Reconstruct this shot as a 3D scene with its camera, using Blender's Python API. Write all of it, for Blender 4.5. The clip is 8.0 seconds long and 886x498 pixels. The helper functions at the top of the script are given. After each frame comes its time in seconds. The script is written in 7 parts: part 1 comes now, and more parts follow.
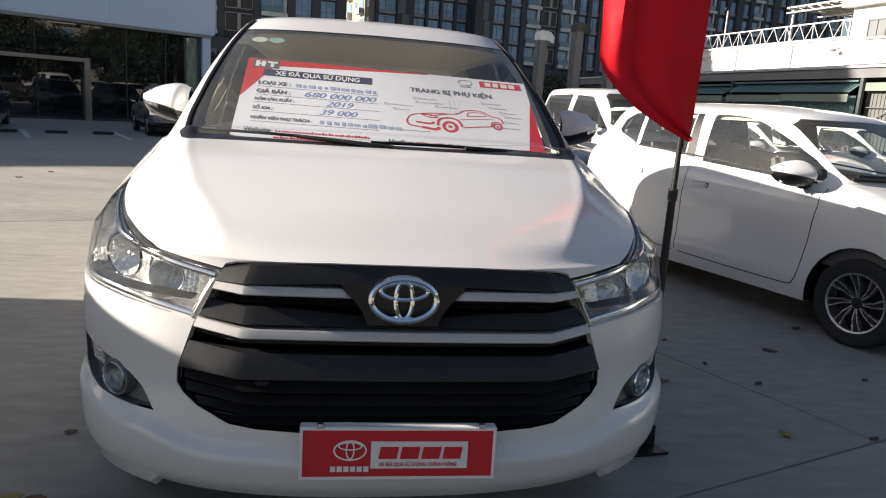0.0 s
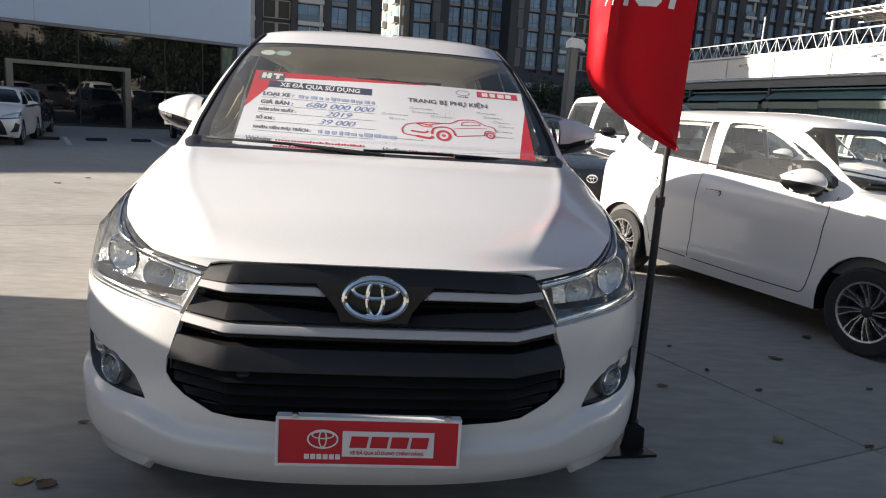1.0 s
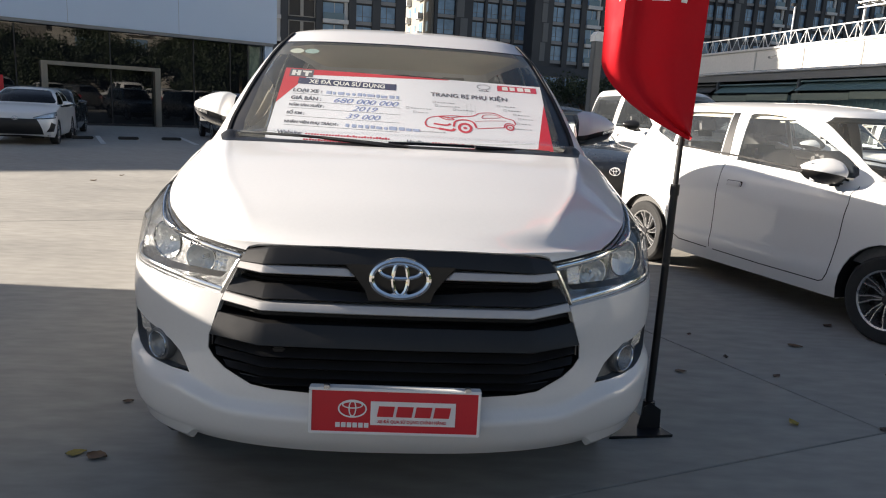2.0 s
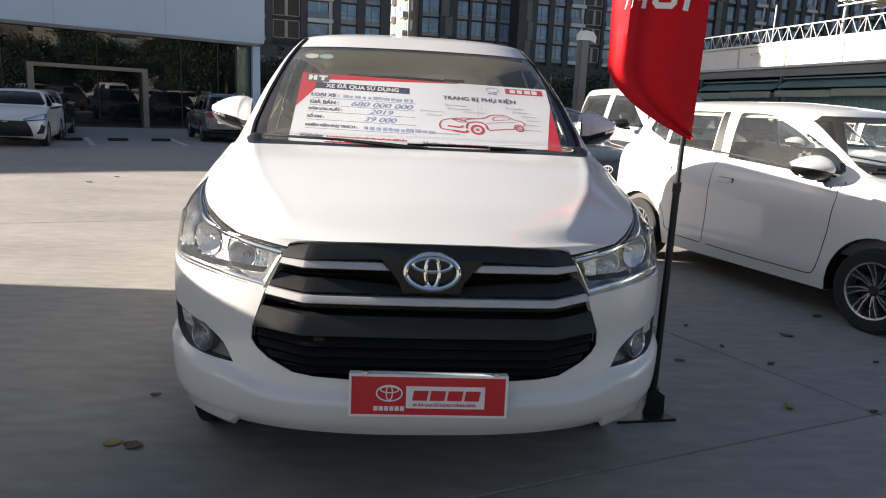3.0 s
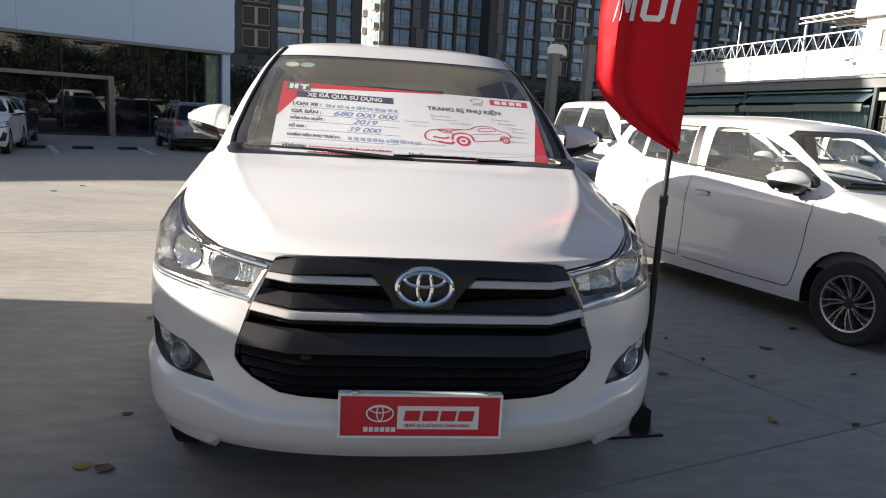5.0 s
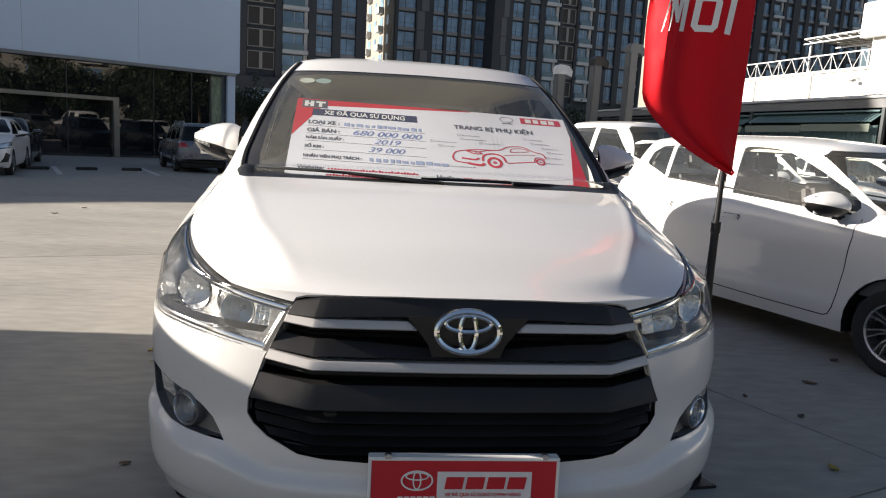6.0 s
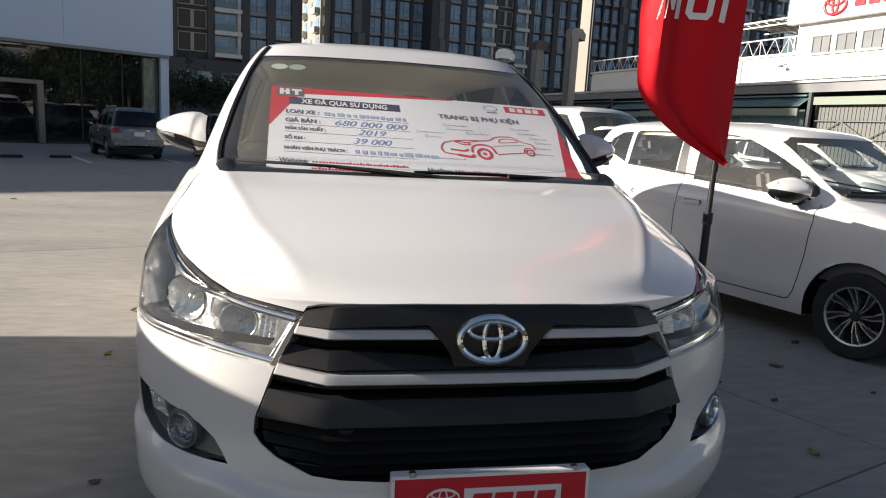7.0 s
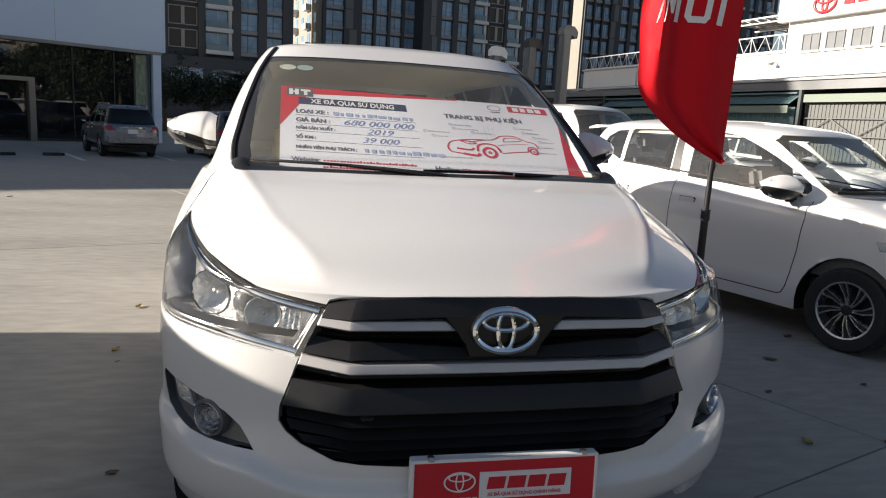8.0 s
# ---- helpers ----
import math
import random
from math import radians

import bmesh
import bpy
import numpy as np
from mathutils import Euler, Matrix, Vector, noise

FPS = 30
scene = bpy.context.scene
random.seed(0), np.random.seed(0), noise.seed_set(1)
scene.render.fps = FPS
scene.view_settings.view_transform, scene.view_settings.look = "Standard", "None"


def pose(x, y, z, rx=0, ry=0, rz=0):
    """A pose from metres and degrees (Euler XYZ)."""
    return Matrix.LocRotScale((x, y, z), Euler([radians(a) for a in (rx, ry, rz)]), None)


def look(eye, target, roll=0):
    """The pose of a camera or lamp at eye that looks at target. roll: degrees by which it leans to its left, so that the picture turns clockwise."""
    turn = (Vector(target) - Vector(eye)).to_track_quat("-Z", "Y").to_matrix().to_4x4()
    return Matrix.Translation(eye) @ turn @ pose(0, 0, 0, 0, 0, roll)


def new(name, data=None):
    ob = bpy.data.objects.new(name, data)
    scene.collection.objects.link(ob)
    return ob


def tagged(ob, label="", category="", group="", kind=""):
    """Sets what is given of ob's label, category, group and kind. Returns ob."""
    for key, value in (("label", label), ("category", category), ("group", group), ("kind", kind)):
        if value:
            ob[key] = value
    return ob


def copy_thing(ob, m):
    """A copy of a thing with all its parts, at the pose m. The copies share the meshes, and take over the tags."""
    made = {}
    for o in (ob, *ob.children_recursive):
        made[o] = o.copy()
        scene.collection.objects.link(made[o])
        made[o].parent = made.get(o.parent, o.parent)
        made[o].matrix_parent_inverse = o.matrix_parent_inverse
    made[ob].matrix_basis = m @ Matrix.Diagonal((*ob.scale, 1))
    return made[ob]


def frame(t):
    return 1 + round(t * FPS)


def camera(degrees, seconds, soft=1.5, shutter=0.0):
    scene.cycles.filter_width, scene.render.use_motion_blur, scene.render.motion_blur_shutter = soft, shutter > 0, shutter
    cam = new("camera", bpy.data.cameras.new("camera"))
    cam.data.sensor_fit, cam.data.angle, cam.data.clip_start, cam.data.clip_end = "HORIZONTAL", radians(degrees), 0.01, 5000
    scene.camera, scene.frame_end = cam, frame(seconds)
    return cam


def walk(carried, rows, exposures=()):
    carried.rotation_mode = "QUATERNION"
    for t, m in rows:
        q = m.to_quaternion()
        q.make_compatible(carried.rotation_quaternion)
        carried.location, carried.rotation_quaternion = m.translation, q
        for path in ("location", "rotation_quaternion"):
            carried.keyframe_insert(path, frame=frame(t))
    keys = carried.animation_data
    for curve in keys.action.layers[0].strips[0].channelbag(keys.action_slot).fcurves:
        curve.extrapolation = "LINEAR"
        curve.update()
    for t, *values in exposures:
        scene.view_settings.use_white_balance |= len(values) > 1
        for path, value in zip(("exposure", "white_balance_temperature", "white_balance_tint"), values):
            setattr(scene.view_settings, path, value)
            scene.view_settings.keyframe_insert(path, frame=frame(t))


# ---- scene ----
cam = camera(65.4, 8.0, 1.1)
PATH = [
    (0, (-0.147, -1.531, 1.339), (0.132, 0.409, 0.936), 3.9),
    (0.5, (-0.091, -1.601, 1.357), (0.135, 0.342, 0.94), 4.2),
    (1, (0.004, -1.653, 1.359), (0.186, 0.301, 0.97), 3.8),
    (1.5, (0.04, -1.717, 1.346), (0.146, 0.239, 0.944), 3.2),
    (3, (-0.126, -1.924, 1.362), (0.023, 0.029, 0.956), 2.8),
    (3.5, (-0.156, -1.968, 1.363), (0.033, -0.021, 0.949), 2.9),
    (4, (-0.164, -1.965, 1.37), (0.045, -0.014, 0.983), 2.9),
    (4.5, (-0.179, -1.956, 1.363), (0.042, -0.003, 0.991), 2.8),
    (4.7, (-0.183, -1.928, 1.359), (0.044, 0.022, 0.975), 3.1),
    (5.8, (-0.234, -1.615, 1.35), (0.003, 0.345, 1.037), 3.5),
    (6, (-0.266, -1.57, 1.346), (-0.042, 0.392, 1.032), 3.3),
    (6.5, (-0.39, -1.468, 1.36), (-0.071, 0.474, 1.004), 3.7),
    (7, (-0.441, -1.424, 1.36), (-0.047, 0.505, 1.011), 3.2),
    (7.5, (-0.471, -1.426, 1.364), (-0.064, 0.5, 1.011), 3.1),
    (8, (-0.514, -1.49, 1.367), (-0.097, 0.433, 1.011), 3.2),
]
walk(cam, [(t, look(eye, target, roll)) for t, eye, target, roll in PATH], [(0.0, 1.17, 6450, 14), (1.0, 1.30, 6450, 14), (1.6, 1.36, 6450, 14), (3.5, 1.40, 6450, 14), (4.6, 1.38, 6450, 14), (6.0, 1.14, 6450, 14), (8.0, 1.00, 6450, 14)])

# world, sun and exposure
SUN_EL, SUN_AZ = radians(18.0), (-1.0, 0.13)
sun_way = Vector((SUN_AZ[0], SUN_AZ[1], math.hypot(*SUN_AZ) * math.tan(SUN_EL))).normalized()
world = bpy.data.worlds.new("sky")
scene.world = world
world.use_nodes = True
wn = world.node_tree.nodes
sky = wn.new("ShaderNodeTexSky")
sky.sky_type, sky.sun_disc = "NISHITA", False
sky.sun_elevation, sky.sun_rotation = SUN_EL, math.atan2(SUN_AZ[0], SUN_AZ[1])
sky.air_density, sky.dust_density, sky.ozone_density = 1.0, 1.6, 1.0
wn["Background"].inputs["Strength"].default_value = 0.05
world.node_tree.links.new(sky.outputs[0], wn["Background"].inputs[0])
sun = new("sun", bpy.data.lights.new("sun", "SUN"))
sun.data.energy, sun.data.angle, sun.data.color = 5.6, radians(0.5), (1.0, 0.915, 0.77)
sun.matrix_world = look(Vector(sun_way) * 60, (0, 0, 0))


# ---- materials ----
def material(name, color, rough=0.5, metal=0.0, coat=0.0, var=0.08, scale=6.0, fine=60.0, bump=0.0, bump_scale=200.0, spec=0.5,
             streak=None, island=0.0):
    """A surface whose colour varies at two scales, with fine relief."""
    m = bpy.data.materials.new(name)
    m.use_nodes = True
    n, l = m.node_tree.nodes, m.node_tree.links
    p = n["Principled BSDF"]
    p.inputs["Metallic"].default_value = metal
    p.inputs["Coat Weight"].default_value = coat
    p.inputs["Coat Roughness"].default_value = 0.04
    p.inputs["Specular IOR Level"].default_value = spec
    tc = n.new("ShaderNodeTexCoord")
    mp = n.new("ShaderNodeMapping")
    mp.inputs["Scale"].default_value = streak or (1, 1, 1)
    l.new(tc.outputs["Object"], mp.inputs[0])
    coarse, grain = n.new("ShaderNodeTexNoise"), n.new("ShaderNodeTexNoise")
    for tex, s, d in ((coarse, scale, 5.0), (grain, fine, 3.0)):
        tex.inputs["Scale"].default_value, tex.inputs["Detail"].default_value = s, d
        l.new(mp.outputs[0], tex.inputs["Vector"])
    add = n.new("ShaderNodeMath")
    add.operation = "ADD"
    l.new(coarse.outputs[0], add.inputs[0])
    l.new(grain.outputs[0], add.inputs[1])
    rng = n.new("ShaderNodeMapRange")
    rng.inputs["From Min"].default_value, rng.inputs["From Max"].default_value = 0.6, 1.4
    rng.inputs["To Min"].default_value, rng.inputs["To Max"].default_value = 1 - var, 1 + var
    l.new(add.outputs[0], rng.inputs[0])
    last = rng.outputs[0]
    if island:
        info = n.new("ShaderNodeObjectInfo")
        r2 = n.new("ShaderNodeMapRange")
        r2.inputs["To Min"].default_value, r2.inputs["To Max"].default_value = 1 - island, 1 + island
        l.new(info.outputs["Random"], r2.inputs[0])
        mul = n.new("ShaderNodeMath")
        mul.operation = "MULTIPLY"
        l.new(last, mul.inputs[0])
        l.new(r2.outputs[0], mul.inputs[1])
        last = mul.outputs[0]
    hsv = n.new("ShaderNodeHueSaturation")
    hsv.inputs["Color"].default_value = (*color, 1)
    l.new(last, hsv.inputs["Value"])
    l.new(hsv.outputs[0], p.inputs["Base Color"])
    rr = n.new("ShaderNodeMapRange")
    rr.inputs["From Min"].default_value, rr.inputs["From Max"].default_value = 0.3, 0.7
    rr.inputs["To Min"].default_value, rr.inputs["To Max"].default_value = max(0.0, rough * 0.8), min(1.0, rough * 1.2)
    l.new(coarse.outputs[0], rr.inputs[0])
    l.new(rr.outputs[0], p.inputs["Roughness"])
    if bump:
        bt, b = n.new("ShaderNodeTexNoise"), n.new("ShaderNodeBump")
        bt.inputs["Scale"].default_value, bt.inputs["Detail"].default_value = bump_scale, 4.0
        l.new(mp.outputs[0], bt.inputs["Vector"])
        b.inputs["Strength"].default_value, b.inputs["Distance"].default_value = bump, 0.01
        l.new(bt.outputs[0], b.inputs["Height"])
        l.new(b.outputs[0], p.inputs["Normal"])
    return m


def pane_glass(name, tint, gloss=0.9, ior=1.5, rough=0.0, haze=0.0, veil=(0.55, 0.53, 0.48)):
    """A thin pane: tinted clear, with real mirror gloss growing to the rim; haze paints a pale veil of light on it."""
    m = bpy.data.materials.new(name)
    m.use_nodes = True
    n, l = m.node_tree.nodes, m.node_tree.links
    n.remove(n["Principled BSDF"])
    clear, shine, mix, facing, power, fres = (n.new("ShaderNode" + k) for k in ("BsdfTransparent", "BsdfGlossy", "MixShader", "LayerWeight", "Math", "MapRange"))
    clear.inputs[0].default_value = (*tint, 1)
    shine.inputs["Roughness"].default_value = rough
    shine.inputs[0].default_value = (gloss, gloss, gloss, 1)
    # a thin pane shines the same from both sides: Schlick's law
    facing.inputs["Blend"].default_value = 0.5
    power.operation = "POWER"
    power.inputs[1].default_value = 5.0
    fres.inputs["To Min"].default_value = ((ior - 1) / (ior + 1)) ** 2
    l.new(facing.outputs["Facing"], power.inputs[0])
    l.new(power.outputs[0], fres.inputs[0])
    base = clear.outputs[0]
    if haze:
        film, m2, tex = n.new("ShaderNodeBsdfDiffuse"), n.new("ShaderNodeMixShader"), n.new("ShaderNodeTexNoise")
        film.inputs[0].default_value = (*veil, 1)
        tex.inputs["Scale"].default_value = 5.0
        r = n.new("ShaderNodeMapRange")
        r.inputs["To Min"].default_value, r.inputs["To Max"].default_value = haze * 0.5, haze * 1.5
        l.new(tex.outputs[0], r.inputs[0])
        l.new(r.outputs[0], m2.inputs[0])
        l.new(base, m2.inputs[1])
        l.new(film.outputs[0], m2.inputs[2])
        base = m2.outputs[0]
    l.new(fres.outputs[0], mix.inputs[0])
    l.new(base, mix.inputs[1])
    l.new(shine.outputs[0], mix.inputs[2])
    l.new(mix.outputs[0], n["Material Output"].inputs[0])
    return m


WHITE = material("white_car_paint", (0.715, 0.71, 0.70), 0.36, coat=0.75, var=0.02, scale=2.5, fine=90)
PLAIN_WHITE = material("white_plastic_film", (0.82, 0.82, 0.80), 0.35, var=0.02)
SILVER_PAINT = material("silver_car_paint", (0.17, 0.19, 0.22), 0.3, metal=0.6, coat=0.6, var=0.03)
GREY_PAINT = material("dark_grey_car_paint", (0.045, 0.047, 0.05), 0.25, coat=0.8, var=0.05)
RED_PAINT = material("red_car_paint", (0.35, 0.015, 0.02), 0.25, coat=0.8, var=0.05)
BLACK = material("black_plastic", (0.014, 0.0135, 0.0138), 0.40, spec=0.42, var=0.15, bump=0.08, bump_scale=500)
BLACK_MATT = material("matt_black_plastic", (0.013, 0.0125, 0.013), 0.6, spec=0.3, var=0.2, bump=0.15, bump_scale=600)
GLOSS_BLACK = material("gloss_black_plastic", (0.012, 0.012, 0.013), 0.1, coat=1.0, var=0.1)
SEAM = material("dark_seam", (0.012, 0.012, 0.012), 0.8)
CHROME = material("chrome", (0.86, 0.87, 0.88), 0.035, metal=1.0, var=0.02)
SATIN = material("satin_silver", (0.52, 0.50, 0.485), 0.48, metal=0.35, var=0.03)
CHROME_TRIM = material("chrome_trim", (0.92, 0.92, 0.93), 0.16, metal=1.0, var=0.02)
REFLECTOR = material("lamp_reflector", (0.92, 0.92, 0.91), 0.06, metal=0.9, var=0.04, bump=0.9, bump_scale=70)
RUBBER = material("tyre_rubber", (0.018, 0.018, 0.018), 0.75, var=0.2, bump=0.2, bump_scale=120)
ALLOY = material("machined_alloy", (0.62, 0.62, 0.62), 0.28, metal=0.9, var=0.04)
DARK_ALLOY = material("dark_alloy", (0.03, 0.03, 0.033), 0.4, metal=0.4)
STEEL_BLACK = material("black_steel", (0.016, 0.016, 0.018), 0.38, metal=0.2, var=0.15)
FLAG = material("red_flag_cloth", (0.60, 0.008, 0.016), 0.7, spec=0.2, var=0.05, bump=0.12, bump_scale=900)
SIGN_RED = material("red_print", (0.60, 0.018, 0.03), 0.35, var=0.02)
SIGN_WHITE = material("white_print", (0.82, 0.80, 0.78), 0.4, var=0.02)
PAPER = material("banner_vinyl", (0.81, 0.815, 0.88), 0.45, var=0.015)
INK_NAVY = material("navy_ink", (0.025, 0.03, 0.09), 0.5)
INK_GREY = material("grey_ink", (0.10, 0.10, 0.12), 0.5)
INK_BLUE = material("blue_pen", (0.20, 0.26, 0.54), 0.5)
INK_FAINT = material("faint_blue_pen", (0.36, 0.42, 0.62), 0.5)
INK_PALE = material("pale_grey_ink", (0.40, 0.40, 0.43), 0.5)
INK_RED = material("red_ink", (0.58, 0.03, 0.06), 0.5)
CONCRETE = material("brushed_concrete", (0.308, 0.292, 0.262), 0.85, var=0.24, scale=1.1, fine=14, bump=0.05, bump_scale=90, island=0.03, streak=(0.35, 1, 1))
SEAT = material("dark_seat_cloth", (0.11, 0.108, 0.105), 0.9, var=0.2, bump=0.2)
BEIGE_SEAT = material("beige_seat_cloth", (0.36, 0.33, 0.27), 0.9, var=0.15, bump=0.2)
LINER = material("beige_liner", (0.62, 0.58, 0.48), 0.9, var=0.08)
DASH = material("dark_dashboard", (0.05, 0.05, 0.05), 0.6, var=0.1)
# haze in these panes stands in for glare and lit interiors
LENS = pane_glass("clear_lamp_lens", (0.96, 0.97, 0.97), 0.6, 1.33, haze=0.014)
CAR_SCREEN = pane_glass("car_screen_glass", (0.90, 0.93, 0.92), 0.95, 1.5, haze=0.05)
WINDSCREEN = pane_glass("windscreen_glass", (0.96, 0.98, 0.95), 0.95, 1.50, haze=0.085, veil=(0.50, 0.48, 0.40))
SIDE_GLASS = pane_glass("side_glass", (0.90, 0.93, 0.92), 0.95, 1.5, haze=0.045, veil=(0.46, 0.50, 0.54))
DARK_GLASS = pane_glass("dark_tinted_glass", (0.10, 0.11, 0.12), 0.9, 1.5)
SHOP_GLASS = pane_glass("showroom_glass", (0.15, 0.155, 0.15), 0.95, 1.62, haze=0.03, veil=(0.30, 0.32, 0.36))
HOUSING = material("lamp_housing", (0.76, 0.765, 0.77), 0.09, metal=0.7, var=0.12, bump=0.35, bump_scale=18)
LAMP_BASE = material("smoked_lamp_base", (0.60, 0.605, 0.61), 0.20, metal=0.75, var=0.25, scale=20, bump=0.5, bump_scale=26)
BOWL = material("frosted_lamp_bowl", (0.93, 0.93, 0.92), 0.34, metal=0.95, var=0.05, bump=0.8, bump_scale=60)
FOG_BOWL = material("dull_fog_bowl", (0.34, 0.345, 0.35), 0.14, metal=0.9, var=0.15, scale=40, bump=0.9, bump_scale=90)
BEZEL = material("grey_bezel", (0.15, 0.155, 0.16), 0.38, metal=0.3)
LAMP_GREY = material("smoked_black_plastic", (0.045, 0.045, 0.047), 0.2, var=0.15)
TAIL_RED = material("red_tail_lens", (0.35, 0.01, 0.015), 0.15, coat=0.5)


# ---- mesh helpers ----
def part(name, bm, mat, parent=None, label="", smooth=True, kind=""):
    """One bmesh as one object, under a thing or a part."""
    me = bpy.data.meshes.new(name)
    bm.normal_update()
    bm.to_mesh(me)
    bm.free()
    if mat:
        me.materials.append(mat)
    if smooth:
        me.polygons.foreach_set("use_smooth", [True] * len(me.polygons))
        me.set_sharp_from_angle(angle=radians(38))
    ob = new(name, me)
    if parent:
        ob.parent = parent
    if label or kind:
        tagged(ob, label, kind=kind)
    return ob


def thing(name, m, label, category, group=""):
    ob = new(name)
    ob.matrix_world = m
    ob.empty_display_size = 0.1
    return tagged(ob, label, category, group)


def add_box(bm, x0, x1, y0, y1, z0, z1, bevel=0.0, m=None):
    made = bmesh.ops.create_cube(bm, size=1.0)["verts"]
    for v in made:
        v.co = Vector(((x0 + x1) / 2 + v.co.x * (x1 - x0), (y0 + y1) / 2 + v.co.y * (y1 - y0), (z0 + z1) / 2 + v.co.z * (z1 - z0)))
    if bevel:
        edges = list({e for v in made for e in v.link_edges})
        made = bmesh.ops.bevel(bm, geom=edges, offset=bevel, segments=2, affect="EDGES", clamp_overlap=True)["verts"]
    if m:
        bmesh.ops.transform(bm, matrix=m, verts=list(made))
    return bm


def box(x0, x1, y0, y1, z0, z1, bevel=0.0, m=None):
    return add_box(bmesh.new(), x0, x1, y0, y1, z0, z1, bevel, m)


def add_tube(bm, a, b, r0, r1=None, seg=12, caps=True):
    a, b = Vector(a), Vector(b)
    q = (b - a).to_track_quat("Z", "Y").to_matrix().to_4x4()
    bmesh.ops.create_cone(bm, cap_ends=caps, segments=seg, radius1=r0, radius2=r0 if r1 is None else r1, depth=(b - a).length,
                          matrix=Matrix.Translation((a + b) / 2) @ q)
    return bm


def tube(a, b, r0, r1=None, seg=12):
    return add_tube(bmesh.new(), a, b, r0, r1, seg)


def add_lathe(bm, profile, m, seg=32):
    """profile: (radius, height) turned about the local z axis."""
    rings = []
    for r, h in profile:
        rings.append([bm.verts.new(m @ Vector((r * math.cos(2 * math.pi * i / seg), r * math.sin(2 * math.pi * i / seg), h))) for i in range(seg)])
    for a, b in zip(rings, rings[1:]):
        for i in range(seg):
            bm.faces.new((a[i], a[(i + 1) % seg], b[(i + 1) % seg], b[i]))
    return bm


def lathe(profile, m, seg=32):
    return add_lathe(bmesh.new(), profile, m, seg)


def add_sweep(bm, path, section, closed=False):
    """section(i) gives offsets (side, up) round a path of points; up is near the given normal z."""
    path = [Vector(p) for p in path]
    n, rings = len(path), []
    for i, p in enumerate(path):
        a, b = path[(i - 1) % n if closed else max(i - 1, 0)], path[(i + 1) % n if closed else min(i + 1, n - 1)]
        t = (b - a).normalized()
        side = t.cross(Vector((0, 0, 1)))
        side = side.normalized() if side.length > 1e-4 else Vector((1, 0, 0))
        up = side.cross(t)
        rings.append([bm.verts.new(p + side * u + up * v) for u, v in section(i)])
    k = len(rings[0])
    pairs = list(zip(rings, rings[1:])) + ([(rings[-1], rings[0])] if closed else [])
    for a, b in pairs:
        for j in range(k):
            bm.faces.new((a[j], a[(j + 1) % k], b[(j + 1) % k], b[j]))
    if not closed:
        bm.faces.new(rings[0][::-1])
        bm.faces.new(rings[-1])
    bmesh.ops.recalc_face_normals(bm, faces=bm.faces[:])
    return bm


def round_section(r, k=8):
    ring = [(r * math.cos(2 * math.pi * j / k), r * math.sin(2 * math.pi * j / k)) for j in range(k)]
    return lambda i: ring


def prism(outline, depth, m=None):
    """A flat outline in x and z, thick by depth along y from 0."""
    bm = bmesh.new()
    a = [bm.verts.new((x, 0, z)) for x, z in outline]
    b = [bm.verts.new((x, depth, z)) for x, z in outline]
    bm.faces.new(a)
    bm.faces.new(b[::-1])
    k = len(a)
    for i in range(k):
        bm.faces.new((a[i], b[i], b[(i + 1) % k], a[(i + 1) % k]))
    bmesh.ops.recalc_face_normals(bm, faces=bm.faces[:])
    if m:
        bmesh.ops.transform(bm, matrix=m, verts=bm.verts[:])
    return bm


def smooth_line(points, k=6):
    """Catmull-Rom through points."""
    p = [Vector(q) for q in points]
    out = []
    for i in range(len(p) - 1):
        a, b, c, d = p[max(i - 1, 0)], p[i], p[i + 1], p[min(i + 2, len(p) - 1)]
        for j in range(k):
            t = j / k
            out.append(0.5 * (2 * b + (c - a) * t + (2 * a - 5 * b + 4 * c - d) * t * t + (3 * b - a - 3 * c + d) * t ** 3))
    return out + [p[-1]]


def text_on(name, body, size, m, mat, parent=None, label="", width=None, thick=0.0004, shear=0.0, align="LEFT", bold=0.0):
    """Built-in font turned into a mesh; width stretches it to a length."""
    cu = bpy.data.curves.new(name, "FONT")
    cu.body, cu.size, cu.extrude, cu.align_x, cu.shear, cu.offset = body, size, thick, align, shear, bold
    ob = new(name, cu)
    me = bpy.data.meshes.new_from_object(ob)
    bpy.data.objects.remove(ob)
    bpy.data.curves.remove(cu)
    co = np.empty(len(me.vertices) * 3)
    me.vertices.foreach_get("co", co)
    co = co.reshape(-1, 3)
    if width and len(co):
        span = co[:, 0].max() - co[:, 0].min()
        co[:, 0] *= width / span
    me.vertices.foreach_set("co", co.ravel())
    me.transform(m)
    me.materials.clear()
    me.materials.append(mat)
    out = new(name, me)
    if parent:
        out.parent = parent
    if label:
        tagged(out, label)
    return out


FACING = pose(0, 0, 0, 90, 0, 0)  # turns flat x-y drawing upright, facing -y


# ---- car shells ----
def spline(values, t):
    """Catmull-Rom of rows of numbers at parameter t in 0..len-1."""
    i = min(int(t), len(values) - 2)
    f = t - i
    a, b, c, d = (np.array(values[min(max(j, 0), len(values) - 1)], float) for j in (i - 1, i, i + 1, i + 2))
    return 0.5 * (2 * b + (c - a) * f + (2 * a - 5 * b + 4 * c - d) * f * f + (3 * b - a - 3 * c + d) * f ** 3)


